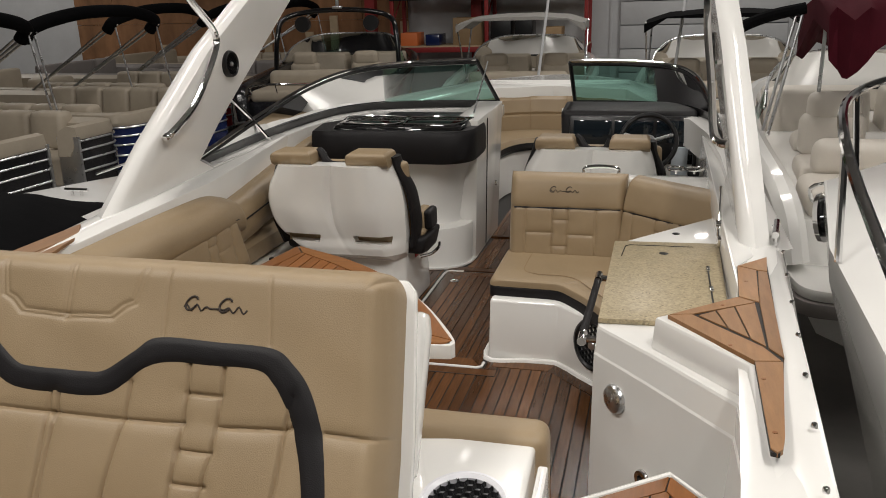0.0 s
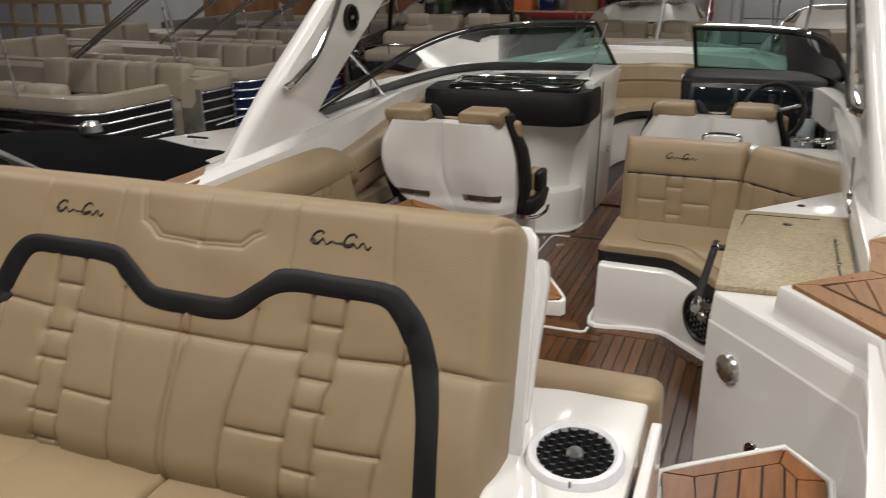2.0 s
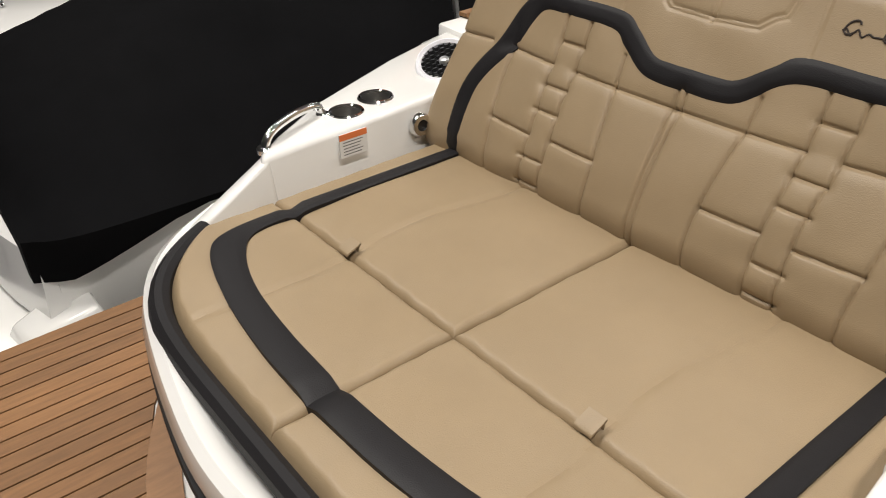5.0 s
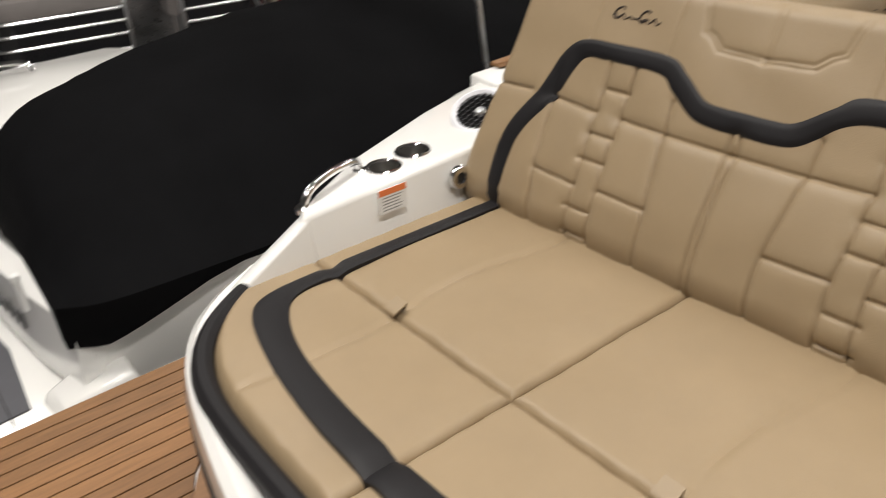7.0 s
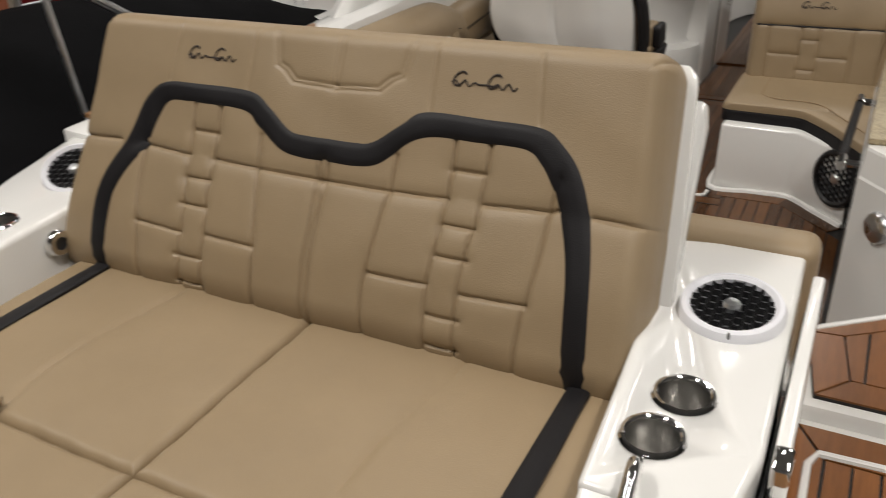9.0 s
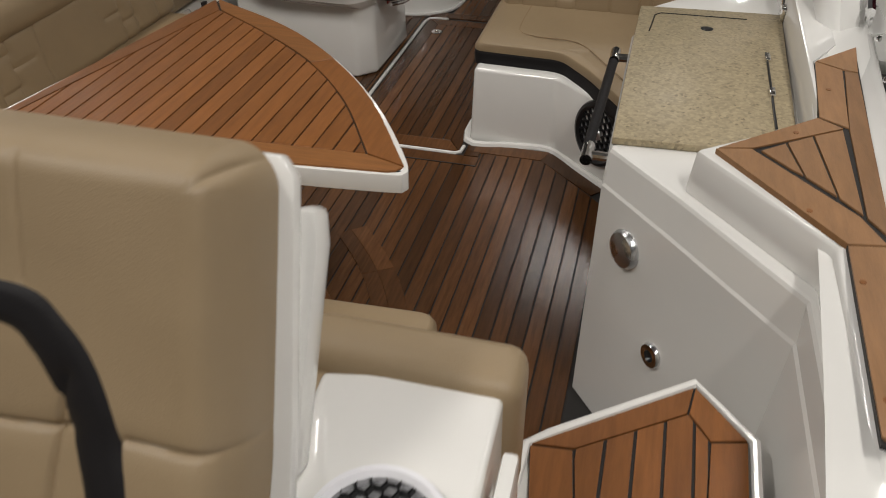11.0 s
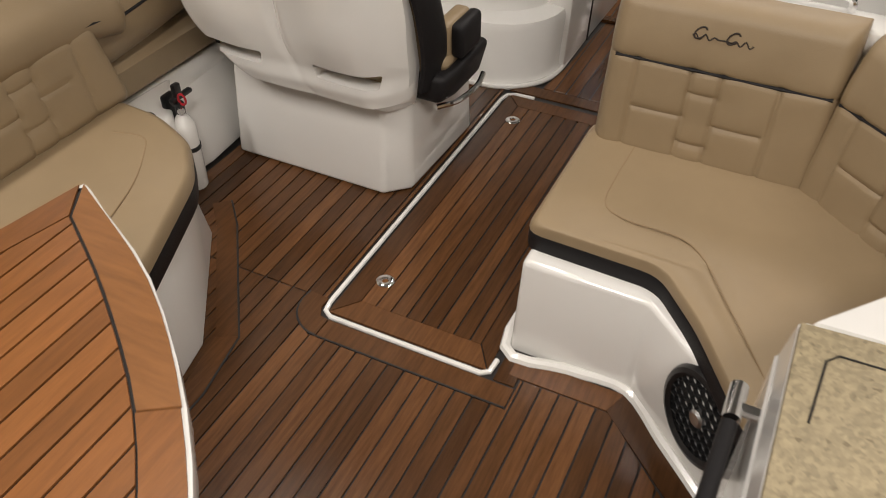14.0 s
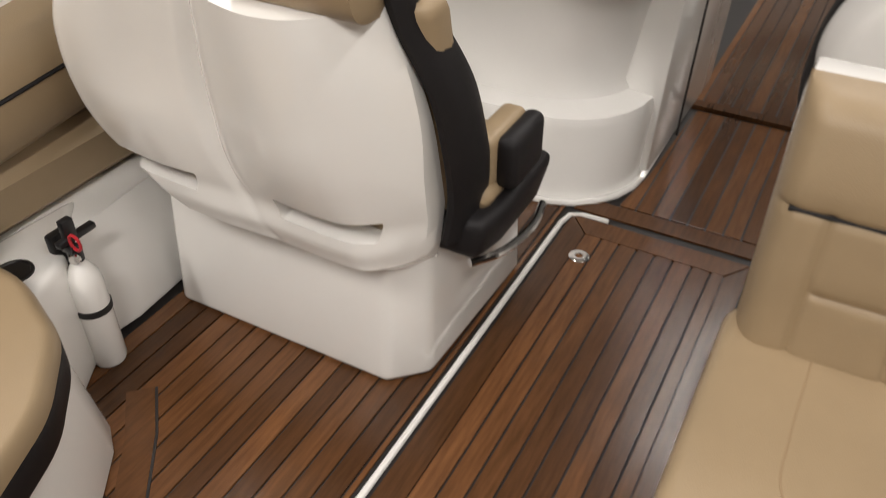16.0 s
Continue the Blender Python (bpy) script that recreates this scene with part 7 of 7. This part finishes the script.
    part("stern_rail", tube(smooth_line([(-0.9, 0.05, 0.50), (-0.92, -0.02, 0.66), (-0.5, -0.06, 0.70), (0.0, -0.06, 0.70), (0.5, -0.06, 0.70), (0.92, -0.02, 0.66), (0.9, 0.05, 0.50)], 5), 0.015, 8), CHROME, t, "polished stern rail")
    for x in (-0.5, 0.0, 0.5):
        part("rail_post", tube([(x, -0.06, 0.70), (x, 0.02, 0.55)], 0.011, 8), CHROME, t)
    if tower:
        tw = part("tower", tube(smooth_line([(-1.12, 2.0, 0.70), (-1.08, 2.1, 1.3), (-0.95, 2.2, 1.62), (-0.4, 2.3, 1.74), (0.4, 2.3, 1.74), (0.95, 2.2, 1.62), (1.08, 2.1, 1.3), (1.12, 2.0, 0.70)], 6), 0.045, 12), GLOSS, t, "glossy black tow tower")
        for x in (-0.62, 0.62):
            part("tower_speaker", join(lathe(pose(x, 2.12, 1.52, 90, 0, 0), [(0.001, 0.0), (0.13, 0.0), (0.14, -0.03), (0.13, -0.16), (0.07, -0.28), (0.001, -0.3)], 24)), BLACK, tw, "black tower loudspeaker")
        part("mast_light", join(tube([(0, 2.3, 1.74), (0, 2.3, 1.95)], 0.03, 10), box(-0.09, 0.09, 2.26, 2.34, 1.77, 1.82, 0.01)), ALU, tw)
    if bimini:
        part("bimini_top", loft([[Vector((x, 1.0 + k * 0.5, 1.72 - 0.13 * (x / 1.1) ** 4 + 0.05 * math.sin(k * math.pi / 3) - dz)) for x, dz in ((-1.1, 0), (-0.8, 0), (-0.3, 0), (0.3, 0), (0.8, 0), (1.1, 0), (1.1, 0.12), (0.8, 0.02), (-0.8, 0.02), (-1.1, 0.12))] for k in range(4)]), bimini, t, "stretched canvas bimini top")
        for x in (-1.08, 1.08):
            for y in (1.0, 2.5):
                part("bimini_pole", tube([(x, 1.75, 0.65), (x, y, 1.62)], 0.014, 8), ALU, t)
    return t


sp1 = runabout("white sport boat with pale seats and green windshield", seat=CREAM)
sp1.matrix_basis = pose(3.34, 1.95, -0.08, 0, 0, -2)
sp2 = runabout("black-hulled sport boat with a glossy black tow tower", tower=True, hullmat=BLKPANEL)
sp2.matrix_basis = pose(-3.9, 8.2, -0.1, 0, 0, 8)
sp3 = runabout("white sport boat with a grey canvas bimini", bimini=mat("grey_canvas", (0.33, 0.32, 0.30), 0.85, var=0.1, var_scale=4))
sp3.matrix_basis = pose(-0.9, 9.4, -0.25, 0, 0, 2)
sp4 = runabout("white sport boat with a rolled black bimini", bimini=COVER)
sp4.matrix_basis = pose(2.2, 7.3, -0.2, 0, 0, -3)
copy_thing(sp1, pose(5.6, 6.8, 0.0, 0, 0, -8))
copy_thing(sp4, pose(8.0, 3.6, 0.0, 0, 0, -12))
copy_thing(sp1, pose(6.3, -0.8, 0.1, 0, 0, -10))

# white cruiser bow close alongside to starboard
cru = thing("cruiser_boat", "white cruiser bow with an oval port and steel bow rail", "boat", "sport boats")
mr = pose(3.10, 0.92, 0.27, 0, 0, 180)
part("hull", hull_loft([(0.0, 0.10, 0.70, 0.1), (0.25, 0.55, 0.72, -0.2), (0.8, 0.98, 0.74, -0.5), (1.8, 1.13, 0.72, -0.8), (3.5, 1.15, 0.66, -0.9), (7.0, 1.12, 0.6, -0.9)], mr), GEL, cru, "white gelcoat hull")
part("deck", loft([[mr @ Vector((x * w, y, z + 0.20 * (1 - x * x))) for x in (-1, -0.8, -0.4, 0, 0.4, 0.8, 1)] + [mr @ Vector((x * w, y, z - 0.1)) for x in (1, 0, -1)] for y, w, z in ((0.02, 0.1, 0.70), (0.25, 0.54, 0.72), (0.8, 0.97, 0.74), (1.8, 1.12, 0.72), (3.5, 1.14, 0.66), (7.0, 1.11, 0.6))]), GEL, cru, "domed white deck")
rail = [mr @ Vector(p) for p in ((1.15, 3.0, 0.80), (1.14, 1.9, 1.10), (0.90, 0.85, 1.14), (0.5, 0.25, 1.16), (0.0, 0.1, 1.16), (-0.5, 0.25, 1.16), (-0.90, 0.85, 1.14), (-1.14, 1.9, 1.10))]
part("bow_rail", tube(smooth_line(rail, 6), 0.018, 10), CHROME, cru, "polished bow rail")
for p, q in (((0.90, 0.85, 1.14), (0.88, 0.95, 0.75)), ((1.14, 1.9, 1.10), (1.13, 1.95, 0.72)), ((0.5, 0.25, 1.16), (0.48, 0.34, 0.72))):
    part("rail_post", tube([mr @ Vector(p), mr @ Vector(q)], 0.013, 8), CHROME, cru)
pm = Matrix.Translation((2.122, 0.05, 0.86)) @ Vector((-0.95, 0.30, -0.22)).to_track_quat("Z", "Y").to_matrix().to_4x4()
part("oval_port", lathe(pm @ Matrix.Diagonal((1.5, 0.95, 1, 1)), [(0.085, 0.0), (0.09, 0.02), (0.11, 0.02), (0.115, 0.0)], 28), CHROME, cru, "polished oval port rim")
part("port_glass", lathe(pm @ Matrix.Diagonal((1.5, 0.95, 1, 1)), [(0.001, 0.008), (0.09, 0.008), (0.09, -0.02)], 28), GLOSS, cru, "dark port glass")
cl = thing("mooring_cleat", "polished steel cleat on the white gunwale", "cleat")
part("bar", tube([(1.83, -0.62, 0.955), (1.86, -0.42, 0.955)], 0.014, 8), CHROME, cl)
for y in (-0.56, -0.48):
    part("leg", tube([(1.845, y, 0.90), (1.845, y, 0.955)], 0.011, 8), CHROME, cl)

copy_thing(cru, pose(-8.25, -6.2, -0.49))

# ---- back of the hall ----
ply = thing("wall_panel", "tall brown plywood sheets along the hall wall", "wall panel", kind="structure")
for k in range(8):
    for r in range(4):
        x = -14.6 + k * 1.22
        part("sheet", box(x + 0.005, x + 1.215, 16.9 + 0.01 * ((k * 3 + r) % 2), 16.95, GROUND + 0.02 + r * 1.22, GROUND + 1.235 + r * 1.22), PLY, ply, smooth=False)
for x in (-11.9, -9.4, -8.8, -7.6, -6.9, -5.0):
    o = solid("lumber_board", box(x, x + 0.22, 16.72, 16.78, GROUND, 1.1 + 0.35 * math.sin(x * 7), 0.01), LUMBER, "pale lumber board leaning on the plywood wall", "board", "lumber boards")
for x in (-5.75, -3.05):
    solid("steel_column", box(x, x + 0.26, 16.2, 16.46, GROUND, ROOF + 0.4, 0.02), REDSTEEL, "dark red painted steel column", "column", "steel columns")
solid("steel_column", box(-5.42, -5.19, 0.34, 0.57, GROUND, ROOF + 0.4, 0.02), mat("rust_primer", (0.34, 0.11, 0.055), 0.6, var=0.2, var_scale=2), "rust red primed steel column on the hall floor", "column", "steel columns")
rack = thing("storage_rack", "red pallet rack half full of boxes and bundles", "rack")
for x in (-4.9, -2.6, -0.3):
    for y in (15.6, 16.6):
        part("upright", box(x, x + 0.09, y, y + 0.09, GROUND, 4.8, 0.01), REDSTEEL, rack)
    for z in (0.2, 1.2, 2.2, 3.2):
        part("brace", tube([(x + 0.045, 15.65, z), (x + 0.045, 16.65, z + 0.8)], 0.02, 6), REDSTEEL, rack)
for z in (0.55, 1.75, 3.2):
    for y in (15.58, 16.68):
        part("beam", box(-4.9, -0.2, y, y + 0.05, z, z + 0.12, 0.005), REDSTEEL if z != 1.75 else BLACK, rack)
    part("shelf", box(-4.88, -0.22, 15.6, 16.7, z + 0.12, z + 0.15), LUMBER, rack)
rnd = random.Random(4)
for z in (0.70, 1.90):
    x = -4.7
    while x < -0.7:
        w = 0.3 + rnd.random() * 0.5
        h = 0.25 + rnd.random() * 0.5
        solid("storage_box", box(x, x + w, 15.75, 16.4, z, z + h, 0.015), rnd.choice((CARD, CARD, GREYV, ORANGE, NAVY, PAPER, BLACK)), "stored box on the pallet rack shelf", "box", "stored boxes")
        x += w + 0.06 + rnd.random() * 0.3
door = tagged(new("door_1"), "white sectional overhead hall door", "door", kind="structure")
for r in range(9):
    part("section", box(0.45, 4.2, 16.86, 16.93, GROUND + r * 0.55 + 0.01, GROUND + r * 0.55 + 0.54, 0.015), STEELWALL, door)
door2 = tagged(new("door_2"), "white sectional overhead hall door", "door", kind="structure")
for r in range(9):
    part("section", box(7.0, 11.0, 16.86, 16.93, GROUND + r * 0.55 + 0.01, GROUND + r * 0.55 + 0.54, 0.015), STEELWALL, door2)
frame_l = thing("lumber_rack", "pale lumber storage frame by the hall wall", "rack")
for k in range(7):
    part("post", box(-19.5 + k * 0.8, -19.4 + k * 0.8, 13.0, 13.1, GROUND, 1.3), LUMBER, frame_l)
for z in (-0.4, 0.3, 0.9, 1.25):
    part("rail", box(-19.5, -14.5, 12.98, 13.12, z, z + 0.1), LUMBER, frame_l)
sail = thing("maroon_cover", "maroon canvas cover draped over a bimini frame", "canvas cover")
rows = []
for k in range(30):
    f = k / 29
    x = 2.62 + 1.63 * f
    z = 1.60 + 0.18 * math.sin(min(1.0, f * 1.6) * math.pi / 2) - 0.04 * f
    a = 0.045 * math.sin(f * 47) + 0.03 * math.sin(f * 23 + 1)
    rows.append([Vector((x, 3.2 + a, z + a)), Vector((x, 3.55, z + 0.10 + a * 0.5)), Vector((x, 3.9, z + 0.16)), Vector((x, 4.6, z + 0.05)), Vector((x, 4.65, z - 0.35 - a)), Vector((x, 3.9, z - 0.02)), Vector((x, 3.3 - a, z - 0.10)), Vector((x + a * 0.5, 3.12 + a, z - 0.30 - 0.12 * math.sin(f * 19) - 0.10 * math.sin(f * 7)))])
part("cloth", loft(rows), MAROON, sail, angle=60)
for x in (2.72, 4.15):
    part("pole", tube([(x, 3.9, 0.3), (x, 3.9, 1.62)], 0.016, 8), ALU, sail)
boot2 = thing("folded_bimini", "black canvas bimini boot on a bright folded frame", "bimini", "folded biminis")
part("boot", tube(smooth_line([(1.98, 4.05, 1.44), (2.08, 4.0, 1.53), (2.30, 3.9, 1.62), (2.55, 3.9, 1.67)], 5), 0.05, 10), COVER, boot2, "rolled black canvas")
for dx in (0.0, 0.05):
    part("pole", tube([(2.27 + dx, 3.75, 0.62), (2.48 + dx, 3.9, 1.62)], 0.014, 8), ALU, boot2)
for x, y in ((1.55, 8.8), (-0.45, 8.9)):
    solid("tall_pole", tube([(x, y, 0.2), (x + 0.25, y + 0.4, 2.6)], 0.022, 8), STEELWALL, "slim white pole leaning in a boat", "pole", "white poles")

# ---- set each built-up thing's origin at its foot ----
bpy.context.view_layer.update()
for ob in [o for o in scene.objects if o.type == "EMPTY" and o.parent is None and o.matrix_basis == Matrix()]:
    lo, hi = Vector((1e9,) * 3), Vector((-1e9,) * 3)
    for c in ob.children_recursive:
        if c.type == "MESH":
            for q in c.bound_box:
                w = c.matrix_world @ Vector(q)
                lo, hi = Vector(map(min, lo, w)), Vector(map(max, hi, w))
    if lo.x > 1e8:
        continue
    foot = Vector(((lo.x + hi.x) / 2, (lo.y + hi.y) / 2, lo.z))
    ob.location = foot
    for c in ob.children:
        c.matrix_parent_inverse = Matrix.Translation(-foot)
